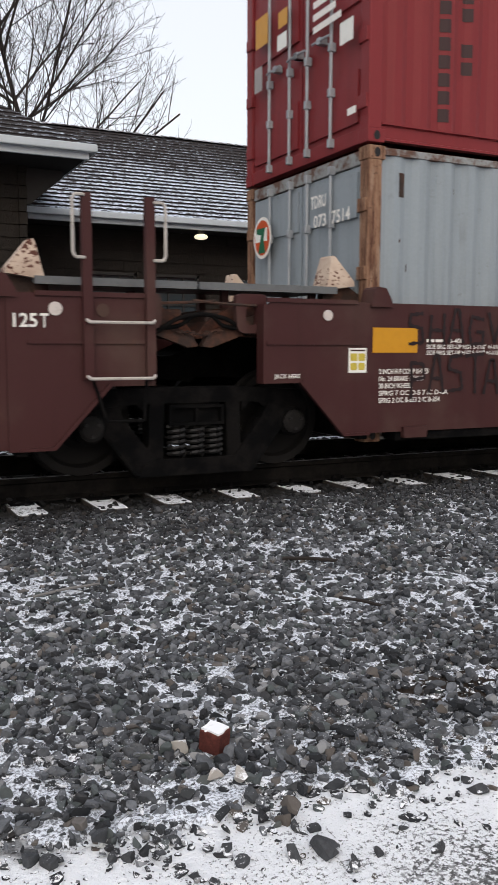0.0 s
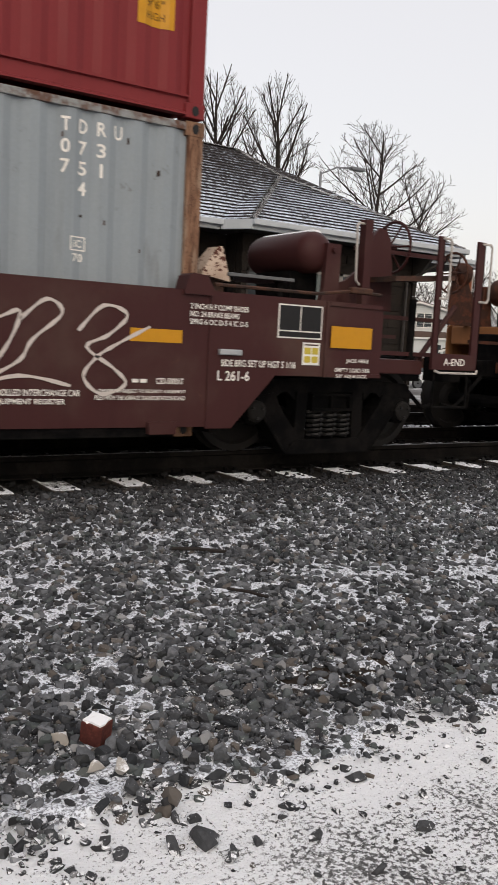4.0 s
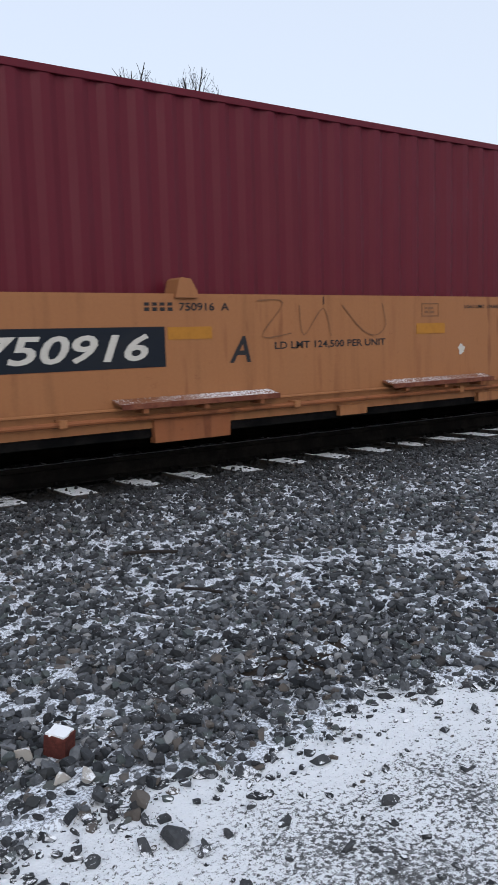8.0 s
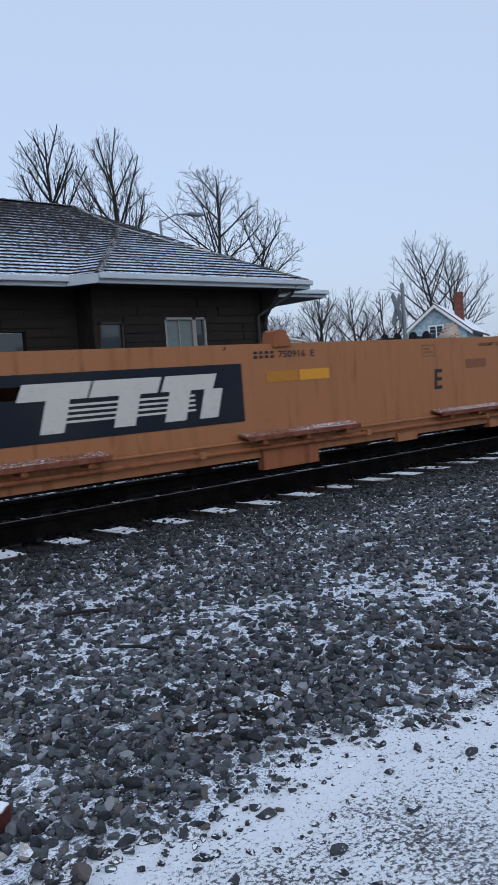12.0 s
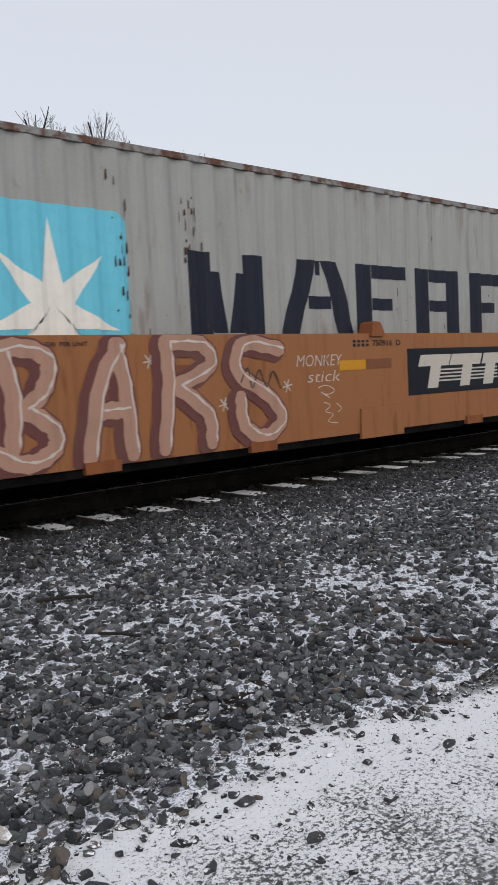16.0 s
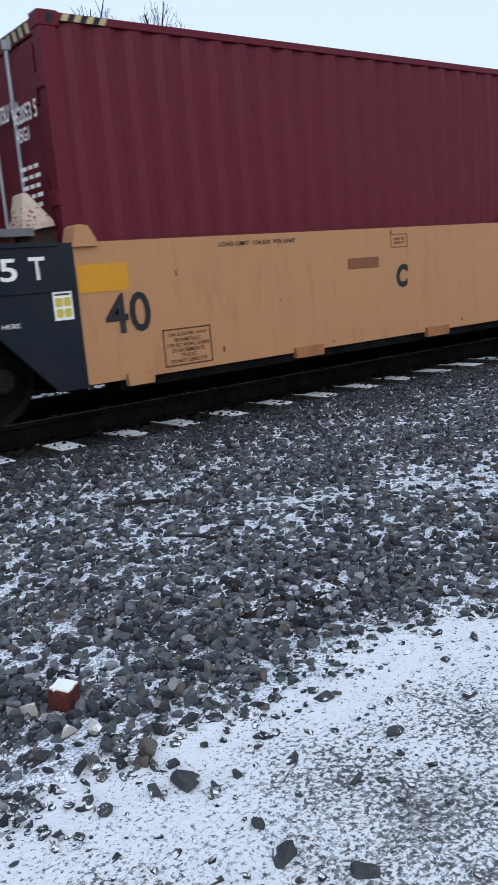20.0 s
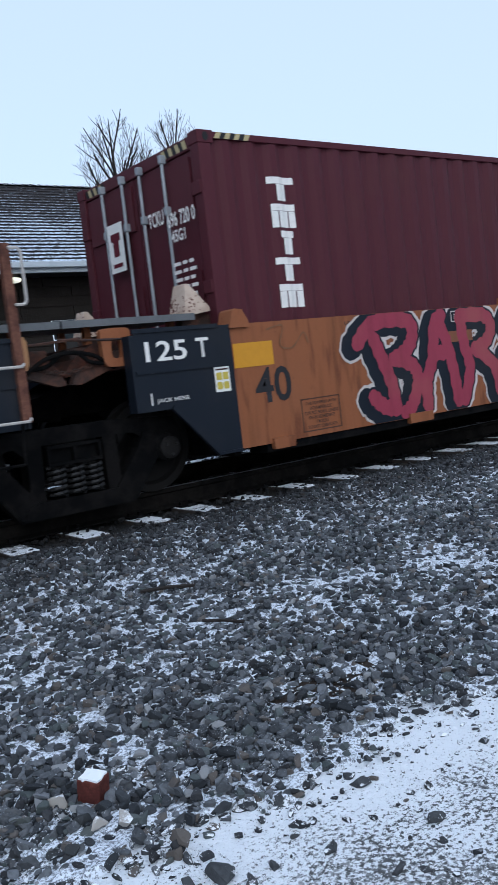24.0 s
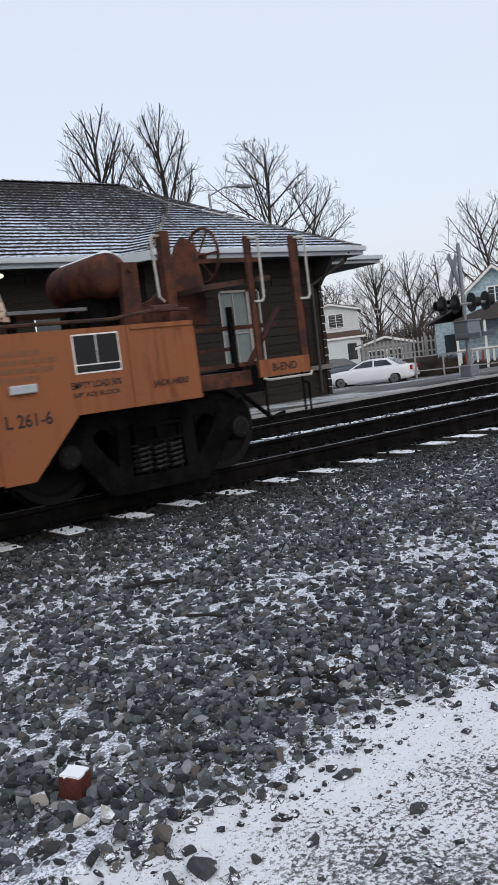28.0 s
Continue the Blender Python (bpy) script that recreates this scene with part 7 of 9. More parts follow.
def limbs(name, segs, sides, bark=None):
    bark = bark or BARK
    P = np.array([s[0][:] for s in segs])
    Q = np.array([s[1][:] for s in segs])
    R0, R1 = np.array([s[2] for s in segs]), np.array([s[3] for s in segs])
    D = Q - P
    D /= np.linalg.norm(D, axis=1, keepdims=True)
    A = np.cross(D, np.where(np.abs(D[:, 2:3]) > 0.9, [[1.0, 0, 0]], [[0, 0, 1.0]]))
    A /= np.linalg.norm(A, axis=1, keepdims=True)
    B = np.cross(D, A)
    k = np.arange(sides) * 2 * np.pi / sides
    ring = A[:, None] * np.cos(k)[None, :, None] + B[:, None] * np.sin(k)[None, :, None]
    V = np.concatenate([P[:, None] + ring * R0[:, None, None], Q[:, None] + ring * R1[:, None, None]], 1)
    n = len(segs)
    i = np.arange(sides)
    F = np.stack([i, (i + 1) % sides, (i + 1) % sides + sides, i + sides], 1)[None] + (np.arange(n) * 2 * sides)[:, None, None]
    me = bpy.data.meshes.new(name)
    me.from_pydata(V.reshape(-1, 3).tolist(), [], F.reshape(-1, 4).tolist())
    me.materials.append(bark)
    return me


def tree(x, y, z, height, width, seed, lean=0.0, boughs=7, bare=0.22, base=1.0, vase=0.55, label="bare winter tree with fine spreading twigs", forks=(9, 8, 5)):
    segs = branching(seed, height, width, base, lean, boughs, bare, vase, forks)
    t = thing("tree", x, y, z, label, "tree", "bare trees")
    for name, part_segs, sides in (("trunk", [s for s in segs if s[4] == 0], 8), ("bough", [s for s in segs if s[4] == 1], 5), ("crown", [s for s in segs if s[4] == 2], 3)):
        if part_segs:
            o = new(name, limbs(name, part_segs, sides))
            o.parent = t
    return t


tree(7.4, 36.5, -0.9, 20.5, 13.4, 11, 0.02, 24, 0.34, 0.78, 0.85, "large bare tree with spreading limbs behind the station", (9, 7, 4))
tree(22.9, 40.0, -0.9, 16.55, 5.2, 12, 0.0, 15, 0.50, 1.0, 0.70, forks=(7, 5, 3))
tree(25.8, 38.5, -0.9, 16.4, 4.9, 13, 0.0, 14, 0.50, 1.0, 0.70, forks=(7, 5, 3))
tree(27.3, 33.0, -0.8, 13.2, 6.8, 14, 0.03, 14, 0.50, 1.0, 0.80, forks=(7, 5, 3))
tree(27.6, 30.5, -0.8, 10.9, 5.0, 15, 0.42, 11, 0.46, 1.0, 0.75, "bare tree leaning out past the station roof", (7, 5, 3))
FAR = (6, 4, 2)
tree(62.0, 45.0, -0.9, 14.6, 8.4, 16, 0.0, 16, 0.30, 1.2, 0.75, forks=FAR)
tree(56.2, 45.0, -0.9, 9.5, 5.0, 17, 0.0, 13, 0.30, 1.2, 0.75, forks=FAR)
tree(68.0, 46.0, -0.9, 13.6, 8.4, 18, 0.0, 16, 0.30, 1.2, 0.75, forks=FAR)
for i, (k, h) in enumerate(((0.955, 11.0), (1.01, 12.0), (1.065, 13.5), (1.115, 15.0), (1.165, 15.0), (1.21, 12.5), (1.26, 11.0))):
    tree(74 * k, 74.0 + (i % 2) * 3, -1.0, h - 0.5, 9.5, 30 + i, 0.0, 14, 0.20, 1.5, 0.75, "bare tree in the far thicket", (6, 4, 2))


def thicket():
    segs = []
    rng = random.Random(77)
    for i in range(520):
        f = rng.random()
        x, y = 66 + 36 * f + rng.uniform(-2, 2), 72 - 14 * f + rng.uniform(-3, 3)
        h = rng.uniform(3.0, 7.0)
        p = Vector((x, y, -1.0))
        for k in range(rng.randint(4, 7)):
            d = Vector((rng.uniform(-0.35, 0.35), rng.uniform(-0.35, 0.35), 1))
            q = p + d * h * rng.uniform(0.5, 1.0)
            segs.append((p, q, 0.05, 0.015, 3))
            m = p.lerp(q, 0.55)
            segs.append((m, m + Vector((rng.uniform(-0.9, 0.9), rng.uniform(-0.9, 0.9), rng.uniform(0.6, 1.6))), 0.025, 0.01, 3))
    o = new("thicket", limbs("thicket", segs, 3, FARBARK))
    return tagged(o, "far brown thicket of bare bushes", "bushes", kind="stuff")


thicket()
hedge(39.8, 28.4, -0.8, -1.10, -5.4, -1.9, 1.2, 91)
hedge(39.0, 26.6, -0.8, -1.10, -4.4, 2.0, 0.75, 92)

# ---- lettering, reflectors, labels and graffiti on the train ----
FACE, PLATEFACE = -SIDE - 0.004, -SIDE - 0.016


def sheet(u, x0, x1, z0, z1, mat, y=FACE, name="reflector", lean=0.0, label=""):
    return tp(name, plate(bm_new(), x0, x1, z0, z1, y + 0.003, 0.003, lean), mat, u, label)


def bars(u, x0, x1, z0, z1, rows, mat, y=FACE, name="illegible_stencil", seed=1):
    """Writing too small to read: rows of short bars of its size and colour."""
    rng = random.Random(seed + int(x0 * 100))
    bm = bm_new()
    h = (z1 - z0) / rows
    for r in range(rows):
        x, end = x0, x0 + (x1 - x0) * rng.uniform(0.72, 1.0)
        while x < end - 0.02:
            w = min(rng.uniform(0.03, 0.11), end - x)
            plate(bm, x, x + w, z1 - (r + 0.80) * h, z1 - (r + 0.22) * h, y + 0.002, 0.002)
            x += w + 0.016
    return tagged(tp(name, bm, mat, u), "rows of small worn stencil writing", kind="stuff")


def framed(u, x0, x1, z0, z1, rows, mat, y=FACE):
    """A stencilled box with small writing in it."""
    bm = bm_new()
    t = 0.010
    for a, b, c, d in ((x0, x1, z0, z0 + t), (x0, x1, z1 - t, z1), (x0, x0 + t, z0, z1), (x1 - t, x1, z0, z1)):
        plate(bm, a, b, c, d, y + 0.002, 0.002)
    f = tp("stencil_box", bm, mat, u)
    if rows:
        bars(u, x0 + 0.05, x1 - 0.04, z0 + 0.03, z1 - 0.03, rows, mat, y)
    return f


def plate_box(u, x0, x1, z0, z1, mat):
    """The stencilled clearance box."""
    f = framed(u, x0, x1, z0, z1, 0, mat)
    w, h = x1 - x0, z1 - z0
    write(f, "PLATE", x0 + w * 0.16, x1 - w * 0.16, z0 + h * 0.58, z0 + h * 0.76, mat, FACE - 0.002)
    write(f, "H", x0 + w * 0.36, x1 - w * 0.36, z0 + h * 0.18, z0 + h * 0.46, mat, FACE - 0.002)


def sticker(u, x0, x1, z0, z1, y=PLATEFACE):
    s = sheet(u, x0, x1, z0, z1, PAPER, y, "instruction_label", 0, "white label with four yellow pictures")
    w, h = x1 - x0, z1 - z0
    for i, k, c in ((0, 0, 0.5), (1, 0, 0.5), (0, 1, 0.2), (1, 1, 0.2)):
        a, b = x0 + w * (0.28 + 0.44 * i), z0 + h * (0.25 + 0.38 * k)
        pts = [(a + w * 0.19 * math.copysign(abs(math.cos(t)) ** c, math.cos(t)), b + h * 0.15 * math.copysign(abs(math.sin(t)) ** c, math.sin(t))) for t in (math.pi * n / 8 for n in range(16))]
        tp("label_picture", prism(bm_new(), pts, y - 0.003, y - 0.001), LIMEY, s)
    tp("label_line", plate(bm_new(), x0 + w * 0.1, x1 - w * 0.1, z1 - h * 0.13, z1 - h * 0.07, y - 0.001, 0.002), DULLBROWN, s)


def blocks(u, spans, z0, z1, mat, y=FACE, lean=0.0, slot=None, name="logo_block"):
    """A trade mark drawn as plain leaning blocks."""
    for x0, x1 in spans:
        bm = bm_new()
        if slot is None:
            quad(bm, [(x0, z0), (x1, z0), (x1 + lean, z1), (x0 + lean, z1)], y)
        else:
            h = z1 - z0
            w = x1 - x0
            a, b = z0 + h * 0.42, z0 + h * 0.42 + slot
            quad(bm, [(x0, z0), (x1, z0), (x1 + lean * 0.42, a), (x0 + lean * 0.42, a)], y)
            quad(bm, [(x0 + lean * 0.5, b), (x1 + lean * 0.5, b), (x1 + lean, z1), (x0 + lean, z1)], y)
        tp(name, bm, mat, u)


def ribbon(u, pts, w, mat, y=FACE - 0.004, name="spray_stroke", smooth=5, closed=False):
    """A sprayed stroke: a smooth flat band through a few points of the x-z plane."""
    P = [Vector(p) for p in pts]
    if closed:
        P = P + P[:1]
    out = []
    for i in range(len(P) - 1):
        a, b, c, d = P[max(i - 1, 0)], P[i], P[i + 1], P[min(i + 2, len(P) - 1)]
        for k in range(smooth):
            t = k / smooth
            out.append(0.5 * ((2 * b) + (c - a) * t + (2 * a - 5 * b + 4 * c - d) * t * t + (3 * b - a - 3 * c + d) * t ** 3))
    out.append(P[-1])
    bm = bm_new()
    rows = []
    for i, p in enumerate(out):
        d = (out[min(i + 1, len(out) - 1)] - out[max(i - 1, 0)])
        d = d.normalized() if d.length > 1e-6 else Vector((1, 0))
        n = Vector((-d.y, d.x)) * w * (0.38 + 0.12 * math.sin(i * 1.7))
        rows.append((bm.verts.new((p.x + n.x, y, p.y + n.y)), bm.verts.new((p.x - n.x, y, p.y - n.y))))
    for p, q in zip(rows, rows[1:]):
        bm.faces.new((p[0], q[0], q[1], p[1]))
    return tp(name, bm, mat, u)


def fat_stroke(u, pts, w, mat, y, dx=0.0, dz=0.0, wobble=0.05, name="graffiti_stroke"):
    """A broad round-ended sprayed stroke with ragged edges, kept on the car's side."""
    path = stroke_path(pts, 6)
    d0, d1 = (path[1] - path[0]).normalized(), (path[-1] - path[-2]).normalized()
    path = [path[0] - d0 * w * k for k in (0.49, 0.42, 0.25)] + path + [path[-1] + d1 * w * k for k in (0.25, 0.42, 0.49)]
    n = len(path)
    bm = bm_new()
    rows = []
    for i, p in enumerate(path):
        d = (path[min(i + 1, n - 1)] - path[max(i - 1, 0)]).normalized()
        e = min(i, n - 1 - i)
        h = w * 0.5 * ((0.15, 0.55, 0.86)[e] if e < 3 else 1.0)
        s = Vector((-d.y, d.x))
        a, b = p + s * h * (1 + wobble * math.sin(i * 2.3)), p - s * h * (1 + wobble * math.sin(i * 1.9 + 1))
        rows.append([bm.verts.new((q.x + dx, y - i * 0.00004, min(max(q.y + dz, 0.56), 1.672))) for q in (a, b)])
    for p, q in zip(rows, rows[1:]):
        bm.faces.new((p[0], q[0], q[1], p[1]))
    return tp(name, bm, mat, u)


def piece(u, strokes, w, fill, edge, halo, cast=(-0.09, -0.03), rim=0.05, shine=None):
    """A sprayed word: pale halo, dark cast and rim, coloured strokes on top, with paler streaks in the fill."""
    for k, pts in enumerate(strokes):
        e = k * 0.0001
        if halo:
            fat_stroke(u, pts, w + rim * 3.4, halo, FACE - 0.001 - e, cast[0] * 0.9, cast[1], 0.07, "graffiti_halo")
            fat_stroke(u, pts, w + rim * 2.6, halo, FACE - 0.003 - e, 0, 0, 0.07, "graffiti_halo")
        fat_stroke(u, pts, w + rim * 2.2, edge, FACE - 0.005 - e, cast[0], cast[1], 0.06, "graffiti_shadow")
        fat_stroke(u, pts, w + rim, edge, FACE - 0.007 - e, 0, 0, 0.06, "graffiti_shadow")
    for k, pts in enumerate(strokes):
        fat_stroke(u, pts, w, fill, FACE - 0.010 - k * 0.0001, 0, 0, 0.12)
        if shine:
            fat_stroke(u, pts, w * 0.13, shine, FACE - 0.013 - k * 0.0001, w * 0.40, 0.01, 0.7, "graffiti_highlight")


def end_words(u, x, d, label, light=WHITE):
    """What is stencilled on the deep plate beside a left-hand articulation."""
    write(u, "125", x + 0.60, x + 1.01, 1.41, 1.58, light, PLATEFACE - 0.003, bold=0.014)
    write(u, "T", x + 1.11, x + 1.24, 1.41, 1.58, light, PLATEFACE - 0.003, bold=0.014)
    write(u, "JACK HERE", x + 0.66, x + 0.98, 1.055, 1.10, light, PLATEFACE - 0.003, bold=0.002)
    sheet(u, x + 0.605, x + 0.617, 1.05, 1.15, light, PLATEFACE - 0.003, "arrow_mark")
    sticker(u, x + 1.27, x + 1.43, 1.09, 1.31, PLATEFACE - 0.002)


def common_yellow(u, L, letter, lx, first=True):
    """Markings that every yellow unit carries."""
    if first and letter == "E":
        for name, pts, mat in (("air_hose", [(0.16, 1.66), (0.04, 1.64), (0.00, 1.56), (0.05, 1.42), (0.22, 1.24), (0.48, 1.15)], HOSE), ("brake_pipe", [(0.48, 1.15), (0.90, 1.12), (1.05, 1.06), (1.18, 0.91), (1.40, 0.71), (1.95, 0.70)], BLACKBLUE)):
            tp(name, hose_tube([(x, -SIDE - 0.05, z) for x, z in pts], 0.015), mat, u)
    if first:
        end_words(u, 0.0, 1, letter)
        write(u, "40", 1.71, 2.14, 0.93, 1.26, DARKTXT, FACE)
        liner_notice(u, 2.23, 2.73, 0.60, 0.92, BROWNTXT)
        sheet(u, 1.51, 1.96, 1.28, 1.50, ORANGEMARK if letter in "ECB" else DULLMARK)
        write(u, "LOAD LIMIT  124,500  PER UNIT", 2.90, 3.80, 1.575, 1.62, DARKTXT, FACE)
        sheet(u, 4.47, 4.91, 1.29, 1.395, DULLMARK)
    if lx:
        write(u, letter, lx, lx + 0.19, 1.06, 1.30, DARKTXT, FACE, 0.15, "stencil", 0.05)


def bearing_lines(u, x, z, mat, size=1.0):
    """Two stencilled lines on the side bearings."""
    write(u, "SIDE BRG SET-UP HGT 5-1/16\" +/-1/16\" FEMALE", x, x + 1.36 * size, z + 0.068, z + 0.115, mat, FACE)
    write(u, "SIDE BRG SET-UP HGT 5-3/16\" +/-1/16\" MALE", x, x + 1.28 * size, z, z + 0.047, mat, FACE)


def spring_lines(u, x, z, mat):
    """Five stencilled lines on shoes, beams, wheels and springs; the first is too worn to read."""
    bars(u, x, x + 0.56, z + 0.268, z + 0.335, 1, mat)
    for k, (row, w) in enumerate((("NO. 24 BRAKE BEAMS", 0.62), ("38 INCH WHEELS", 0.48), ("SPRG 7 OC D-5 7 IC D-6 5 IIC D-6A", 0.98), ("SPRG 2 OC B-353 2 IC B-354", 0.82))):
        write(u, row, x, x + w, z + 0.201 - 0.067 * k, z + 0.248 - 0.067 * k, mat, FACE)


def liner_notice(u, x0, x1, z0, z1, mat):
    """A stencilled box with six short lines."""
    bm = bm_new()
    t = 0.012
    for a, b, c, d in ((x0, x1, z0, z0 + t), (x0, x1, z1 - t, z1), (x0, x0 + t, z0, z1), (x1 - t, x1, z0, z1)):
        plate(bm, a, b, c, d, FACE + 0.002, 0.002)
    f = tp("stencil_box", bm, mat, u)
    h = (z1 - z0 - 0.05) / 6
    mid = (x0 + x1) / 2
    for k, (row, w) in enumerate((("CAR EQUIPPED WITH", 0.40), ("NON-METALLIC", 0.28), ("CTR PLT BOWL LINERS", 0.44), ("ON INTERMEDIATE", 0.34), ("TRUCKS", 0.16), ("DO NOT LUBRICATE", 0.38))):
        z = z1 - 0.03 - (k + 1) * h
        write(f, row, mid - w / 2, mid + w / 2, z + 0.006, z + h - 0.006, mat, FACE)


NICK = stencil("dark_scraped_nick", (0.045, 0.022, 0.016), 0.2)


def nicks(u, spots):
    """Small scrapes through the paint."""
    for x, z, w, h in spots:
        tp("paint_nick", prism(bm_new(), [(x, z), (x + w, z + h * 0.15), (x + w * 0.8, z + h), (x + w * 0.2, z + h * 0.8)], FACE, FACE + 0.002), NICK, u)


def mark_panel(u, x0):
    """The dark trade-mark panel: pale leaning blocks with thin dark stripes."""
    p = sheet(u, x0, x0 + 2.58, 0.93, 1.49, BLACKBLUE, FACE, "logo_panel", 0, "dark logo panel with pale blocks")
    blocks(p, ((x0 + 0.20, x0 + 0.84), (x0 + 0.86, x0 + 1.56), (x0 + 1.60, x0 + 2.20)), 1.27, 1.41, GREYWHITE, FACE - 0.004, 0.06)
    blocks(p, ((x0 + 0.38, x0 + 0.60), (x0 + 1.08, x0 + 1.30), (x0 + 1.62, x0 + 1.86), (x0 + 2.02, x0 + 2.24)), 1.00, 1.27, GREYWHITE, FACE - 0.004, 0.08)
    for k in range(4):
        sheet(p, x0 + 0.62, x0 + 1.98, 1.075 + k * 0.045, 1.095 + k * 0.045, GREYWHITE, FACE - 0.003, "logo_stripe")


def number_panel(u, x0, x1, yellow_left=True):
    p = sheet(u, x0, x1, 1.065, 1.40, BLACKBLUE, FACE, "number_panel", 0, "dark panel with large white number")
    w = x1 - x0
    blocks(p, [(x0 + w * (0.06 + 0.09 * i), x0 + w * (0.13 + 0.09 * i)) for i in range(4)], 1.12, 1.345, GREYWHITE, FACE - 0.004, 0.05, 0.05)
    write(p, "750916", x0 + w * 0.50, x0 + w * 0.95, 1.12, 1.345, GREYWHITE, FACE - 0.005, 0.25, "number", 0.02)


def unit_mark(u, x, letter):
    blocks(u, [(x + i * 0.075, x + i * 0.075 + 0.05) for i in range(4)], 1.53, 1.60, DARKTXT, FACE, 0, 0.015, "mark_block")
    write(u, "750916  " + letter, x + 0.34, x + 0.86, 1.53, 1.60, DARKTXT, FACE)


RUNBOARD = snowy("rusty_board_with_snow", (0.12, 0.045, 0.02), (0.22, 0.09, 0.04), 0.27, 9)
BOARDLIP = rusty("red_brown_board_edge", (0.11, 0.032, 0.018), (0.17, 0.060, 0.032))


def brake_line(u, L, a, b):
    """The brake pipe and narrow running boards along a unit's lower edge."""
    y = -SIDE - 0.07
    p = tp("brake_pipe", tube(bm_new(), [(a, y, 0.66), ((a + b) / 2, y, 0.655), (b, y, 0.66)], 0.022, 8), YELLOW2, u)
    for i in range(6):
        x = a + 0.35 + (b - a - 0.7) * i / 5
        tp("pipe_clamp", box(bm_new(), x - 0.035, x + 0.035, y - 0.035, -SIDE, 0.625, 0.695, 0.01), YELLOW, u)
    tp("brake_pipe", tube(bm_new(), [(a, y + 0.02, 0.738), ((a + b) / 2, y + 0.02, 0.733), (b, y + 0.02, 0.738)], 0.014, 7), YELLOW, u)
    for x in (3.85, 7.0, 10.1):
        tp("running_board", prism(bm_new(), [(-SIDE - 0.002, 0.815), (-SIDE - 0.002, 0.795), (y - 0.085, 0.758), (y - 0.085, 0.778)], x, x + 1.62, "x"), RUNBOARD, u, "rusty running board dusted with snow")
        tp("board_edge", box(bm_new(), x, x + 1.62, y - 0.100, y - 0.0855, 0.738, 0.783, 0.003), BOARDLIP, u)
        for e in (0.2, 0.8, 1.4):
            tp("board_bracket", prism(bm_new(), [(x + e, 0.70), (x + e + 0.05, 0.70), (x + e + 0.05, 0.76), (x + e, 0.76)], y - 0.08, -SIDE), YELLOW2, u)
    tp("pipe_bracket", box(bm_new(), 1.86, 2.10, -SIDE - 0.05, -SIDE - 0.002, 0.58, 0.86, 0.01), YELLOW, u)


# brown unit
u = n_car
end_plate_txt = PLATEFACE - 0.003
sheet(u, 1.52, 1.99, 1.25, 1.465, ORANGEMARK)
sticker(u, 1.27, 1.45, 1.08, 1.29)
write(u, "JACK HERE", 0.56, 0.80, 1.03, 1.075, WHITE, end_plate_txt)
for row, x1, z in (("SIDE BRG SET-UP HGT 5-1/16\" +/-1/16\" FEMALE", 3.15, 1.282), ("SIDE BRG SET-UP HGT 5-3/16\" +/-1/16\" MALE", 3.08, 1.229)):
    write(u, row, 2.09, x1, z, z + 0.042, WHITE, FACE)
bars(u, 2.09, 2.32, 1.335, 1.377, 1, WHITE)
write(u, "B-400", 2.34, 2.50, 1.335, 1.377, WHITE, FACE)
for k, (row, x1) in enumerate((("2 INCH H F COMP SHOES", 2.12), ("No. 24 BRAKE BEAMS", 2.06), ("38 INCH WHEELS", 1.95), ("SPRG 7 OC D-5 7 IC D-6A", 2.34), ("SPRG 2 OC B-353 2 IC B-354", 2.25))):
    write(u, row, 1.59, x1, 1.065 - 0.063 * k, 1.11 - 0.063 * k, WHITE, FACE)
tp("round_mark", turned(bm_new(), [(0, 0.045), (0.003, 0.045)], (1.06, end_plate_txt - 0.003, 1.56), "y", 16), SPRAYLIGHT, u)
STROKES = {
    "S": [[(0.9, 0.98), (0.12, 0.92), (0.05, 0.62), (0.85, 0.50), (0.95, 0.08), (0.0, 0.02)]],
    "H": [[(0.1, 1.0), (0.05, 0.0)], [(0.9, 1.05), (0.95, 0.0)], [(0.05, 0.5), (0.95, 0.48)]],
    "A": [[(0.0, 0.0), (0.35, 1.0), (0.62, 0.98), (0.95, 0.0)], [(0.1, 0.4), (0.9, 0.36)]],
    "G": [[(0.95, 0.9), (0.2, 1.0), (0.02, 0.5), (0.15, 0.02), (0.9, 0.05), (0.92, 0.45), (0.5, 0.47)]],
    "V": [[(0.0, 1.0), (0.42, 0.0), (0.95, 1.02)]],
    "W": [[(0.0, 1.0), (0.22, 0.0), (0.5, 0.7), (0.75, 0.0), (1.0, 1.0)]],
    "E": [[(0.95, 0.98), (0.1, 0.95), (0.45, 0.55), (0.02, 0.05), (1.0, 0.02)]],
    "T": [[(-0.1, 0.95), (1.15, 1.0)], [(0.55, 0.97), (0.6, -0.05)]],
    "P": [[(0.1, -0.1), (0.1, 1.0), (0.85, 0.95), (0.9, 0.55), (0.15, 0.48)]],
    "L": [[(0.1, 1.05), (0.1, 0.0), (0.95, 0.05)]],
    "I": [[(0.5, 1.0), (0.5, 0.0)]],
}


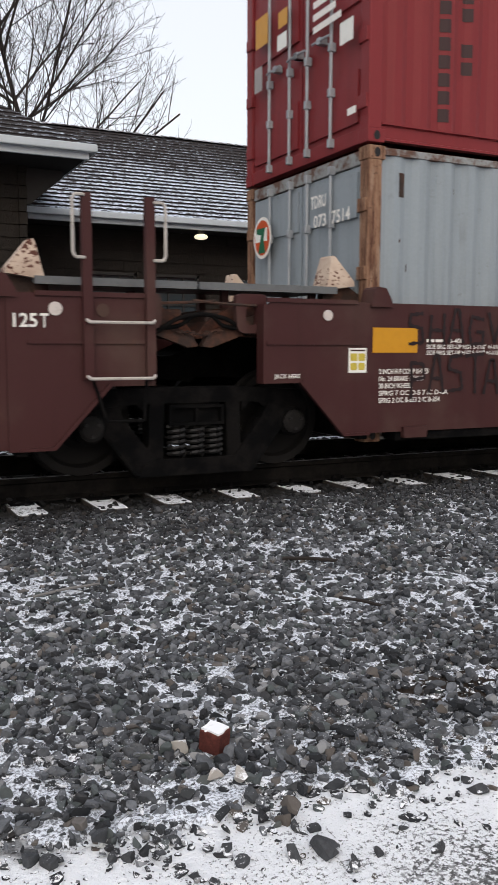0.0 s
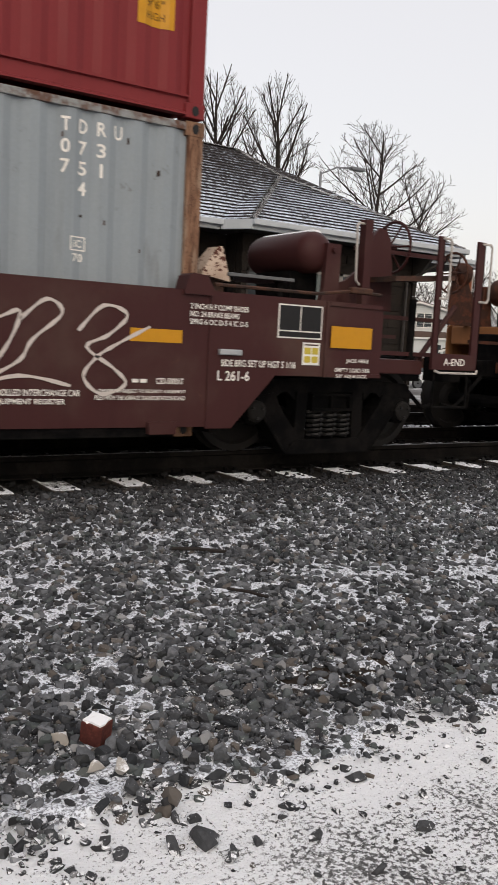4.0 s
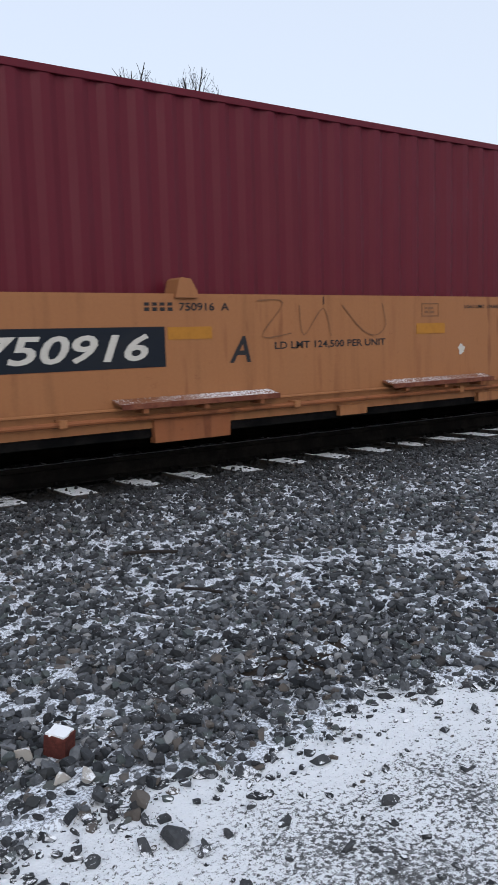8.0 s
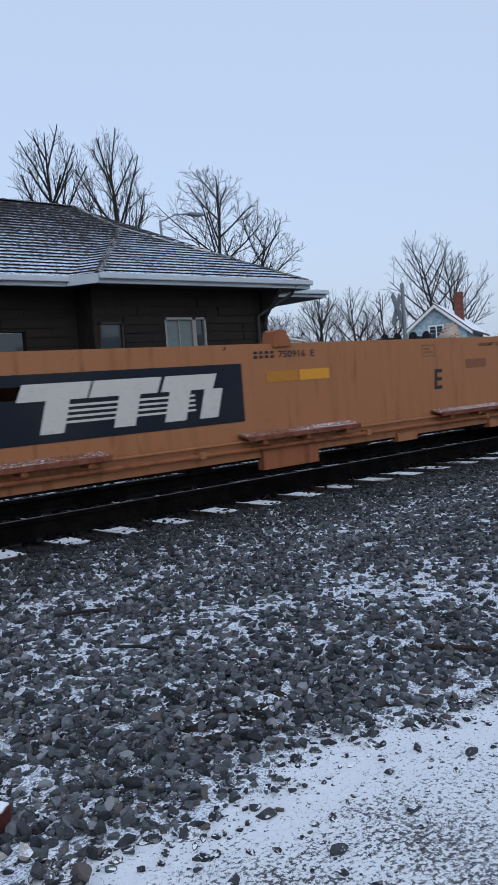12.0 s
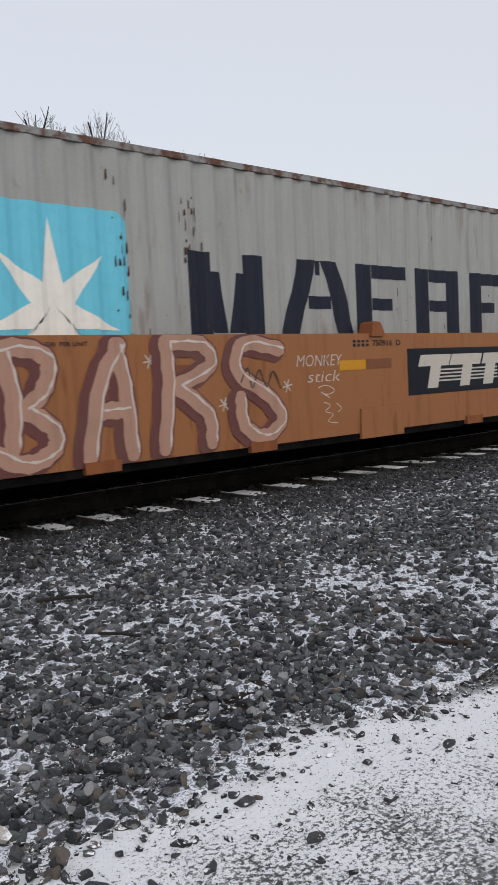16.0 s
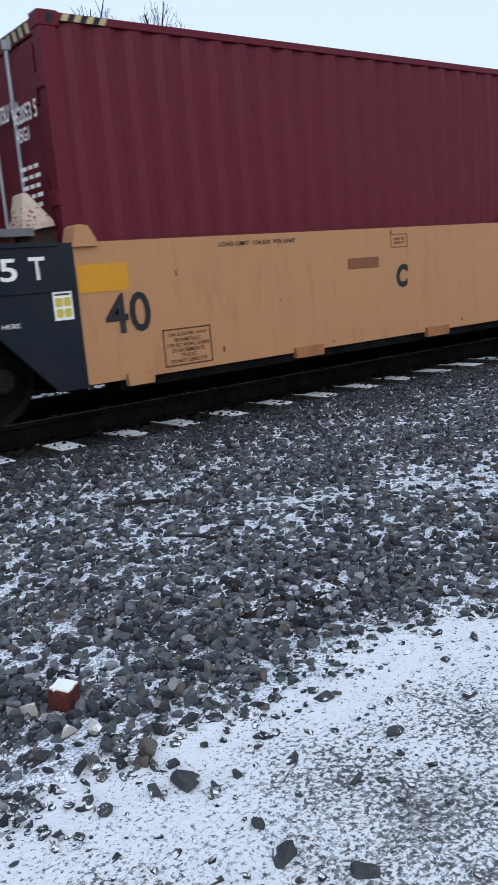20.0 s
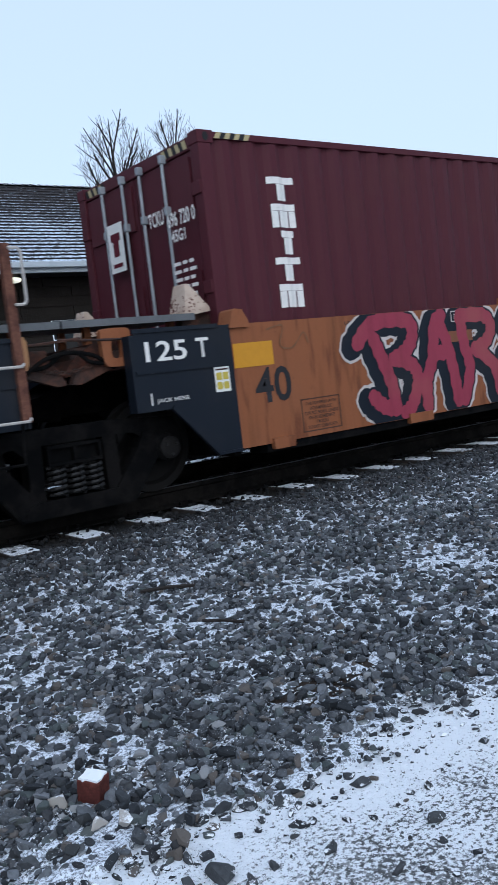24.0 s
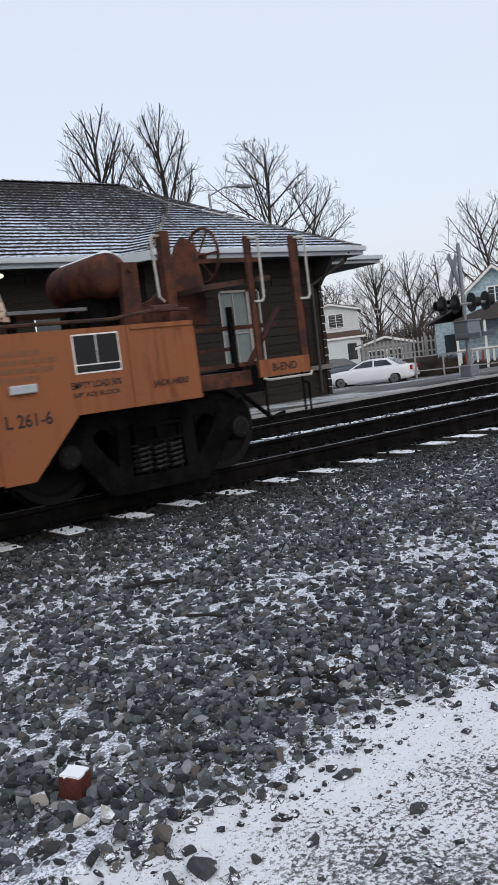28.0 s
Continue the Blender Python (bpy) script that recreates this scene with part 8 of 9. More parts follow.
def tag(u, word, x0, x1, z0, z1, mat, y, seed=3):
    """A scrawled tag: thin soft sprayed strokes, letter by letter."""
    rng = random.Random(seed)
    step = (x1 - x0) / len(word)
    n = 0
    for i, ch in enumerate(word):
        dz, h = rng.uniform(-0.02, 0.02), (z1 - z0) * rng.uniform(0.9, 1.1)
        for pts in STROKES[ch]:
            line = [(x0 + step * (i + 0.08 + 0.80 * a) + rng.uniform(-0.008, 0.008), z0 + dz + h * b) for a, b in pts]
            fine = []
            for p, q in zip(line, line[1:]):
                fine += [p, (p[0] * 0.7 + q[0] * 0.3, p[1] * 0.7 + q[1] * 0.3), (p[0] * 0.25 + q[0] * 0.75, p[1] * 0.25 + q[1] * 0.75)]
            ribbon(u, fine + [line[-1]], 0.040, mat, y - 0.0002 * n, "graffiti_stroke", 3)
            n += 1


tag(u, "SHAGVWEST", 1.87, 3.88, 1.33, 1.61, SPRAYBROWN, FACE - 0.004)
tag(u, "PASTALGISE", 1.90, 4.0, 0.88, 1.20, SPRAYBROWN, FACE - 0.006, 4)
blocks(u, [(3.05 + 0.24 * i, 3.23 + 0.24 * i) for i in range(4)], 0.94, 1.18, GOLD, FACE, 0, 0.05)
sheet(u, 3.82, 3.99, 1.26, 1.365, ORANGEMARK)
write(u, "387", 4.45, 5.02, 0.95, 1.18, GOLD, FACE)
write(u, "5", 5.33, 5.46, 0.95, 1.18, SPRAYLIGHT, FACE - 0.007)


def box_letter(u, outline, hole=None, k=0):
    """A boxy silver letter with a dark outline; a hole shows the car's own paint."""
    y = FACE - 0.003 - k * 0.0002
    bm = bm_new()
    bm.faces.new([bm.verts.new((x, y, z)) for x, z in outline])
    letter = tp("graffiti_letter", bm, SILVERPAINT, u, "silver sprayed letter with a dark outline")
    for n, ring in enumerate((outline, hole)):
        if ring:
            if n:
                bm = bm_new()
                bm.faces.new([bm.verts.new((x, y - 0.002, z)) for x, z in ring])
                tp("letter_hole", bm, BROWN, letter)
            for m, (p, q) in enumerate(zip(ring, ring[1:] + ring[:1])):
                mid = ((p[0] + q[0]) / 2 + 0.006, (p[1] + q[1]) / 2 - 0.006)
                fat_stroke(letter, [p, mid, q], 0.034, INK, y - 0.004 - 0.0003 * m, 0, 0, 0.15, "outline_stroke")


box_letter(u, [(3.99, 1.61), (4.32, 1.63), (4.36, 0.92), (4.89, 0.97), (4.96, 0.57), (4.09, 0.58)])
box_letter(u, [(5.03, 1.62), (5.73, 1.63), (5.84, 0.57), (5.08, 0.58)], [(5.30, 1.42), (5.48, 1.43), (5.51, 0.85), (5.30, 0.85)])
box_letter(u, [(5.86, 1.61), (6.12, 1.62), (6.25, 0.99), (6.24, 1.61), (6.55, 1.62), (6.58, 0.57), (6.32, 0.57), (6.17, 1.09), (6.16, 0.57), (5.93, 0.57)], None, 1)
box_letter(u, [(6.69, 1.60), (7.20, 1.62), (7.22, 1.41), (6.90, 1.40), (6.91, 1.05), (7.07, 0.91), (7.09, 1.26), (7.31, 1.26), (7.34, 0.57), (6.72, 0.57)])
box_letter(u, [(7.47, 1.61), (8.01, 1.63), (8.10, 0.57), (7.53, 0.57)], [(7.68, 1.40), (7.80, 1.41), (7.83, 0.81), (7.69, 0.82)], 1)
write(u, "S", 6.60, 6.65, 1.49, 1.56, WHITE, FACE - 0.008)
write(u, "A", 7.36, 7.43, 1.48, 1.56, WHITE, FACE - 0.008)
write(u, "WELL LD LMT 124,900", 8.14, 9.04, 1.485, 1.56, WHITE, FACE)
sheet(u, 7.70, 7.83, 1.27, 1.36, ORANGEMARK, FACE - 0.009)
blocks(u, ((8.20, 8.88), (8.92, 9.68), (9.72, 10.40), (10.44, 10.92)), 1.07, 1.345, GOLD, FACE, 0.20, 0.06)
tp("logo_swoosh", prism(bm_new(), [(8.12, 0.84), (10.85, 0.975), (10.85, 0.995), (8.12, 1.0)], FACE, FACE + 0.002), GOLD, u)
sheet(u, 11.18, 11.64, 1.24, 1.35, ORANGEMARK)
sheet(u, 13.18, 13.64, 1.24, 1.345, ORANGEMARK)
sheet(u, 11.63, 11.90, 0.72, 0.84, DULLMARK)
write(u, "CONTROLLED INTERCHANGE CAR", 12.0, 12.78, 0.80, 0.85, WHITE, FACE)
write(u, "SEE EQUIPMENT REGISTER", 12.0, 12.66, 0.73, 0.78, WHITE, FACE)
bars(u, 13.21, 13.40, 0.905, 0.955, 1, WHITE)
write(u, "CSD-5000XT", 13.42, 13.67, 0.905, 0.955, WHITE, FACE)
write(u, "OWNERSHIP SUBJECT TO SECURITY AGREEMENT", 12.92, 13.69, 0.825, 0.86, WHITE, FACE)
write(u, "FILED WITH THE SURFACE TRANSPORTATION BOARD", 12.90, 13.69, 0.775, 0.81, WHITE, FACE)
for pts in ([(11.72, 1.60), (11.78, 1.3), (11.83, 0.95), (11.95, 0.86), (12.2, 1.15), (12.3, 1.42), (12.1, 1.36), (11.75, 1.42)], [(12.3, 1.36), (12.5, 1.52), (12.62, 1.42), (12.4, 1.22), (12.3, 1.06), (12.05, 0.92)], [(12.75, 1.30), (12.95, 1.50), (13.15, 1.44), (13.0, 1.28), (12.82, 1.18), (13.05, 1.02), (13.15, 0.9), (12.95, 0.82), (12.8, 0.95), (12.9, 1.1), (13.05, 1.2), (13.35, 1.36)], [(11.9, 0.84), (12.3, 0.95), (12.7, 0.88)], [(12.0, 1.25), (12.15, 1.1), (12.1, 1.0)]):
    ribbon(u, pts, 0.034, SPRAYLIGHT)
for pts in ([(11.05, 1.20), (11.15, 1.24), (11.35, 1.22), (11.38, 1.02), (11.30, 0.90), (11.12, 0.92), (11.08, 1.05), (11.05, 1.20)], [(11.0, 1.1), (11.05, 0.98), (11.02, 0.88)], [(11.45, 1.05), (11.5, 0.92), (11.58, 1.0)], [(10.98, 0.82), (11.2, 0.84), (11.5, 0.80)], [(11.15, 1.12), (11.22, 1.0), (11.28, 1.12)]):
    ribbon(u, pts, 0.016, SPRAYLIGHT)
for i, x in enumerate((3.50, 5.65, 7.68, 9.75, 11.85)):
    if i == 2:
        top_bracket(u, x - 0.13, x + 0.13, BROWN, 1.74)
    else:
        tp("stacking_lug", prism(bm_new(), [(x - 0.05, 1.66), (x + 0.05, 1.66), (x + 0.05, 1.73), (x - 0.03, 1.74)], -SIDE - 0.01, -SIDE + 0.08), BROWN, u)
for x in (3.74, 5.60, 9.42, 11.36):
    bottom_pad(u, x, x + 0.37, BROWN, 0.47, 0.57)
for k, row in enumerate(("2 INCH H F COMP SHOES", "NO. 24 BRAKE BEAMS", "SPRG 6 OC D-5 4 IC D-5")):
    write(u, row, 13.70, (14.26, 14.17, 14.26)[k], 1.525 - 0.062 * k, 1.57 - 0.062 * k, WHITE, PLATEFACE)
bars(u, 14.37, 14.49, 1.50, 1.59, 3, WHITE)
fr = sheet(u, 14.57, 15.05, 1.33, 1.625, WHITE, PLATEFACE, "data_frame", 0, "white-framed black data panel")
for a, b in ((14.584, 14.803), (14.815, 15.036)):
    sheet(fr, a, b, 1.40, 1.613, BLACK, PLATEFACE - 0.003, "data_panel")
sheet(fr, 14.584, 15.036, 1.342, 1.388, BLACK, PLATEFACE - 0.003, "data_panel")
sheet(u, 15.15, 15.63, 1.265, 1.46, ORANGEMARK, PLATEFACE - 0.016)
sticker(u, 14.85, 15.04, 1.10, 1.30)
write(u, "SIDE BRG SET UP HGT 5 1/16", 14.01, 14.78, 1.065, 1.125, WHITE, PLATEFACE)
write(u, "L 261-6", 13.98, 14.30, 0.945, 1.03, WHITE, PLATEFACE)
write(u, "JACK HERE", 15.34, 15.61, 1.125, 1.17, WHITE, PLATEFACE - 0.014)
write(u, "EMPTY LOAD 50%", 15.23, 15.64, 1.045, 1.085, WHITE, PLATEFACE)
write(u, "5/8\" ADJ BLOCK", 15.23, 15.60, 1.036 - 0.05, 1.076 - 0.05, WHITE, PLATEFACE - 0.014)
tp("marker_lamp", box(bm_new(), 13.98, 14.20, -SIDE - 0.05, -SIDE - 0.001, 1.16, 1.21, 0.01), STEEL, u, "dull metal marker bracket")
write(n_first, "125", 13.94, 14.11, 1.43, 1.53, WHITE, PLATEFACE - 0.003)
write(n_first, "T", 14.13, 14.19, 1.43, 1.53, WHITE, PLATEFACE - 0.003)
tp("round_mark", turned(bm_new(), [(0, 0.05), (0.003, 0.05)], (14.24, PLATEFACE - 0.006, 1.565), "y", 16), SPRAYLIGHT, n_first)
tp("round_mark", turned(bm_new(), [(0, 0.05), (0.003, 0.05)], (14.59, PLATEFACE - 0.006, 1.56), "y", 16), DULLBROWN, n_first)

# yellow unit A
u = a_car
LA = JE - A_END
sticker(u, 1.38, 1.56, 1.14, 1.36)
write(u, "40", 1.77, 2.21, 0.93, 1.26, DARKTXT, FACE)
write(u, "LOAD LIMIT  124,500  PER UNIT", 2.60, 3.51, 1.565, 1.615, DARKTXT, FACE)
plate_box(u, 3.47, 3.72, 1.09, 1.35, BROWNTXT)
sheet(u, 3.84, 4.29, 1.29, 1.40, FADEMARK)
number_panel(u, 4.30, 7.52)
sheet(u, 7.55, 8.0, 1.29, 1.395, FADEMARK)
unit_mark(u, 7.33, "A")
write(u, "A", 8.18, 8.42, 1.07, 1.305, DARKTXT, FACE, 0.2)
write(u, "LD LMT 124,500 PER UNIT", 8.70, 10.15, 1.165, 1.245, DARKTXT, FACE)
write(u, "CONTROLLED INTERCHANGE CAR", 2.60, 3.52, 0.85, 0.91, FADED, FACE)
write(u, "SEE EQUIPMENT REGISTER", 2.60, 3.35, 0.765, 0.825, FADED, FACE)
framed(u, 10.70, 10.97, 1.46, 1.60, 2, FADED)
sheet(u, 10.62, 11.07, 1.28, 1.39, FADEMARK)
write(u, "LOAD LIMIT  124,500  PER UNIT", 11.40, 12.31, 1.54, 1.585, DARKTXT, FACE)
bearing_lines(u, 12.55, 1.47, BROWNTXT)
nicks(u, ((13.05, 1.30, 0.02, 0.06), (13.42, 1.33, 0.05, 0.03), (13.45, 1.27, 0.025, 0.03), (9.3, 1.58, 0.02, 0.09), (13.5, 1.36, 0.06, 0.015)))
tp("paint_splash", prism(bm_new(), [(11.35 + 0.05 * (1 + 0.3 * math.sin(5 * k)) * math.cos(k), 1.10 + 0.055 * (1 + 0.25 * math.cos(3 * k)) * math.sin(k)) for k in (math.pi * i / 10 for i in range(20))], FACE, FACE + 0.002), GREYWHITE, u, "small splash of pale paint")
sheet(u, 13.54, 13.98, 1.26, 1.46, ORANGEMARK)
spring_lines(u, 12.58, 0.80, BROWNTXT)
for pts in ([(8.5, 1.62), (8.8, 1.60), (8.55, 1.30), (8.9, 1.32)], [(9.0, 1.58), (9.05, 1.30), (9.3, 1.55), (9.4, 1.28)], [(9.55, 1.58), (9.8, 1.35), (10.0, 1.28), (10.15, 1.38), (10.1, 1.6)]):
    ribbon(u, pts, 0.014, FADED)
top_bracket(u, 7.60, 7.87, YELLOW)
brake_line(u, LA, 1.45, LA - 1.6)
bottom_pad(u, 7.36, 8.15, YELLOW2, 0.43, 0.67)
for x in (3.76, 9.47, 11.6):
    bottom_pad(u, x, x + 0.38, YELLOW)

# yellow unit E, empty
u = e_car
LE = JD - JE
common_yellow(u, LE, "E", 0)
mark_panel(u, 4.53)
unit_mark(u, 7.28, "E")
sheet(u, 7.90, 8.35, 1.29, 1.40, ORANGEMARK)
sheet(u, 7.43, 7.87, 1.29, 1.40, FADEMARK)
write(u, "E", 10.2, 10.38, 1.06, 1.30, DARKTXT, FACE, 0.1)
framed(u, 10.0, 10.25, 1.46, 1.60, 2, FADED)
sheet(u, 10.9, 11.35, 1.29, 1.40, DULLMARK)
write(u, "LOAD LIMIT  124,500  PER UNIT", 11.2, 12.1, 1.55, 1.60, DARKTXT, FACE)
bearing_lines(u, 12.40, 1.47, BROWNTXT)
spring_lines(u, 12.42, 0.84, BROWNTXT)
nicks(u, ((2.05, 1.28, 0.06, 0.02), (2.3, 1.3, 0.05, 0.02), (6.9, 1.62, 0.03, 0.04)))
for pts in ([(2.45, 1.35), (2.7, 1.42), (2.55, 1.2), (2.8, 1.1)], [(3.0, 1.4), (3.05, 1.1), (3.25, 1.35), (3.3, 1.05)], [(3.4, 1.15), (3.55, 1.3), (3.6, 1.05), (3.75, 1.2)], [(2.9, 0.95), (3.2, 1.02), (3.5, 0.92), (3.9, 1.0)]):
    ribbon(u, pts, 0.02, FADED)
top_bracket(u, 7.52, 7.80, YELLOW2)
brake_line(u, LE, 1.45, LE - 1.6)
bottom_pad(u, 7.28, 8.08, YELLOW2, 0.43, 0.67)
for x in (3.68, 9.4, 11.3):
    bottom_pad(u, x, x + 0.37, YELLOW)

# yellow unit D, under the light grey container
u = d_car
common_yellow(u, JC - JD, "D", 0)
write(u, "EMPTY LOAD 50%", 0.77, 1.24, 1.27, 1.31, WHITE, PLATEFACE - 0.003)
write(u, "9/16\" ADJ BLOCK", 0.77, 1.24, 1.21, 1.25, WHITE, PLATEFACE - 0.003)
write(u, "REL ROD", 0.68, 0.92, 1.135, 1.175, WHITE, PLATEFACE - 0.003)
PALEPINK = painted("pale_pink_spray_paint", (0.37, 0.225, 0.17), 0.6, 0.45, 0.1, 0.3)
piece(u, (
    [(2.71, 1.48), (3.11, 1.58), (3.40, 1.48), (3.34, 1.22), (3.15, 1.08)], [(3.00, 1.54), (3.08, 1.18), (3.05, 0.79)],
    [(3.18, 1.08), (3.42, 0.91), (3.40, 0.73), (3.12, 0.65), (2.77, 0.85), (2.67, 1.05)],
    [(4.10, 1.58), (3.89, 1.25), (3.75, 0.64)], [(4.06, 1.58), (4.14, 1.24), (4.19, 0.64)], [(3.86, 1.02), (4.12, 1.03)],
    [(4.60, 1.60), (4.62, 1.23), (4.54, 0.65)], [(4.60, 1.60), (5.02, 1.58), (5.12, 1.38), (4.71, 1.20)], [(4.71, 1.20), (5.07, 0.93), (5.10, 0.66)],
    [(6.05, 1.52), (5.56, 1.58), (5.46, 1.31), (5.87, 1.06), (6.05, 0.81), (5.80, 0.65), (5.53, 0.78), (5.49, 1.05)]), 0.15, PALEPINK, MAUVE, None, (-0.06, -0.02), 0.035, SPRAYLIGHT)
for x, z in ((2.55, 1.28), (4.42, 1.44), (2.1, 0.72), (5.28, 1.0), (6.15, 1.14)):
    for k in range(3):
        a = k * math.pi / 3 + 0.2
        ribbon(u, [(x - 0.07 * math.cos(a), z - 0.07 * math.sin(a)), (x + 0.07 * math.cos(a), z + 0.07 * math.sin(a))], 0.014, SPRAYLIGHT, smooth=1)
for k, (word, x0, x1, z) in enumerate((("MONKEY", 6.30, 7.02, 1.33), ("stick", 6.46, 6.98, 1.16))):
    write(u, word, x0, x1, z, z + 0.12, SPRAYLIGHT, FACE - 0.004, 0.2, "graffiti_word", -0.012)
for pts in ([(6.62, 1.10), (6.75, 1.12), (6.88, 1.06), (6.76, 1.02), (6.66, 1.05), (6.80, 0.98)], [(6.70, 0.94), (6.80, 0.90), (6.72, 0.84), (6.84, 0.80), (6.76, 0.73), (6.92, 0.70)], [(6.90, 0.92), (6.98, 0.86), (6.92, 0.82)]):
    ribbon(u, pts, 0.011, SPRAYLIGHT)
ribbon(u, [(5.5, 1.2), (5.6, 1.34), (5.65, 1.14), (5.75, 1.32), (5.85, 1.15), (5.95, 1.3), (6.05, 1.12)], 0.02, SPRAYDARK, FACE - 0.012)
unit_mark(u, 7.22, "D")
sheet(u, 6.98, 7.43, 1.27, 1.38, ORANGEMARK)
sheet(u, 7.44, 7.90, 1.275, 1.385, DULLMARK)
mark_panel(u, 8.21)
sheet(u, 11.13, 11.56, 1.30, 1.41, DULLMARK)
write(u, "LOAD LIMIT  124,500  PER UNIT", 11.22, 12.14, 1.56, 1.605, FADED, FACE)
bearing_lines(u, 12.36, 1.475, BROWNTXT)
spring_lines(u, 12.40, 0.85, BROWNTXT)
sheet(u, 13.15, 13.60, 1.345, 1.44, DULLMARK)
sheet(u, 13.15, 13.60, 1.235, 1.344, ORANGEMARK)
nicks(u, ((11.75, 1.37, 0.03, 0.02), (11.92, 1.36, 0.02, 0.06), (12.86, 1.28, 0.07, 0.025), (13.10, 1.22, 0.02, 0.09)))
top_bracket(u, 7.49, 7.77, YELLOW2)
tp("side_door", prism(bm_new(), [(7.28, 0.49), (8.06, 0.49), (8.07, 0.85), (7.30, 0.83)], -SIDE - 0.03, -SIDE - 0.001), YELLOW, u, "thick bolted side plate")
for x in (3.68, 5.58, 9.4, 11.3):
    bottom_pad(u, x, x + 0.37, YELLOW2)

# yellow unit C, under the maroon container
u = c_car
common_yellow(u, JB - JC, "C", 5.16)
framed(u, 5.10, 5.36, 1.47, 1.61, 2, FADED)
unit_mark(u, 7.22, "C")
sheet(u, 6.98, 7.43, 1.27, 1.38, ORANGEMARK)
sheet(u, 7.44, 7.90, 1.275, 1.385, DULLMARK)
mark_panel(u, 8.21)
sheet(u, 11.13, 11.56, 1.30, 1.41, DULLMARK)
write(u, "LOAD LIMIT  124,500  PER UNIT", 11.22, 12.14, 1.56, 1.605, DARKTXT, FACE)
bearing_lines(u, 12.36, 1.475, DARKTXT)
spring_lines(u, 12.40, 0.85, DARKTXT)
nicks(u, ((2.42, 1.36, 0.015, 0.05), (3.55, 1.05, 0.015, 0.02), (5.10, 1.60, 0.02, 0.06), (6.2, 0.62, 0.02, 0.03), (2.85, 0.66, 0.02, 0.06), (4.2, 0.60, 0.02, 0.02)))
sheet(u, 13.15, 13.60, 1.26, 1.46, DULLMARK)
top_bracket(u, 7.49, 7.77, YELLOW2)
tp("side_door", prism(bm_new(), [(7.28, 0.44), (8.06, 0.44), (8.07, 0.80), (7.30, 0.80)], -SIDE - 0.03, -SIDE - 0.001), YELLOW, u, "thick bolted side plate")
for x in (3.68, 5.58, 9.4, 11.3):
    bottom_pad(u, x, x + 0.37, YELLOW)

# yellow unit B, the last
u = b_car
common_yellow(u, B_END - JB, "B", 0)
piece(u, (
    [(3.04, 1.39), (3.26, 1.57), (3.62, 1.60), (3.84, 1.54), (3.83, 1.37), (3.70, 1.25), (3.54, 1.19)],
    [(3.27, 1.42), (3.37, 1.20), (3.48, 0.93), (3.51, 0.68)], [(3.61, 1.19), (3.82, 1.10), (3.88, 0.94), (3.77, 0.71), (3.65, 0.62)],
    [(3.51, 0.68), (3.34, 0.72), (3.20, 0.83)],
    [(4.33, 1.60), (4.21, 1.50), (4.14, 1.16), (4.02, 0.92), (4.00, 0.66)], [(4.25, 1.56), (4.38, 1.33), (4.47, 0.97), (4.51, 0.66)], [(4.18, 1.20), (4.37, 1.20)],
    [(4.64, 1.58), (4.68, 1.27), (4.75, 1.00), (4.62, 0.66)], [(4.66, 1.58), (5.04, 1.57), (5.18, 1.44), (5.07, 1.27), (4.87, 1.20)], [(4.87, 1.20), (5.18, 0.99), (5.27, 0.66)],
    [(5.94, 1.58), (5.57, 1.57), (5.48, 1.44), (5.70, 1.26), (5.98, 1.02), (6.03, 0.80), (5.80, 0.68), (5.58, 0.85), (5.44, 1.12)],
    [(6.53, 1.58), (6.28, 1.50), (6.22, 1.14), (6.34, 0.80), (6.49, 0.72), (6.63, 0.92), (6.73, 1.36), (6.66, 1.54), (6.53, 1.58)],
    [(7.10, 1.58), (6.97, 1.35), (6.90, 1.00)], [(6.84, 0.76), (6.86, 0.70)]), 0.165, PINKPAINT, BLACKBLUE, SPRAYLIGHT)

sheet(u, 4.40, 4.84, 1.30, 1.42, DULLMARK, FACE - 0.010)
framed(u, 4.50, 4.77, 1.52, 1.64, 3, SPRAYLIGHT, FACE - 0.010)
write(u, "B", 7.12, 7.28, 1.13, 1.32, DARKTXT, FACE, 0.1)
unit_mark(u, 7.30, "B")
ribbon(u, [(1.9, 1.60), (2.1, 1.63), (2.05, 1.45), (2.2, 1.42), (2.35, 1.55), (2.4, 1.44)], 0.02, FADED)
number_panel(u, 7.93, 11.07)
write(u, "GWG52", 9.68, 10.20, 1.52, 1.645, DARKTXT, FACE)
sheet(u, 11.09, 11.51, 1.30, 1.42, DULLMARK)
plate_box(u, 11.67, 11.89, 1.09, 1.37, BROWNTXT)
write(u, "LOAD LIMIT  124,500  PER UNIT", 11.62, 12.53, 1.58, 1.625, DARKTXT, FACE)
bars(u, 12.47, 13.40, 0.70, 0.90, 2, FADED)
bars(u, 13.55, 14.33, 1.30, 1.56, 4, FADED, PLATEFACE)
sticker(u, 13.53, 13.70, 0.73, 0.96, FACE)
write(u, "L 261-6", 13.82, 14.20, 0.965, 1.07, DARKTXT, PLATEFACE)
fr = sheet(u, 14.45, 14.87, 1.32, 1.635, WHITE, PLATEFACE, "data_frame", 0, "white-framed black data panel")
for a, b in ((14.462, 14.655), (14.665, 14.858)):
    sheet(fr, a, b, 1.395, 1.623, BLACK, PLATEFACE - 0.003, "data_panel")
sheet(fr, 14.462, 14.858, 1.332, 1.385, BLACK, PLATEFACE - 0.003, "data_panel")
write(u, "EMPTY LOAD 50%", 14.40, 14.85, 1.205, 1.26, DARKTXT, PLATEFACE)
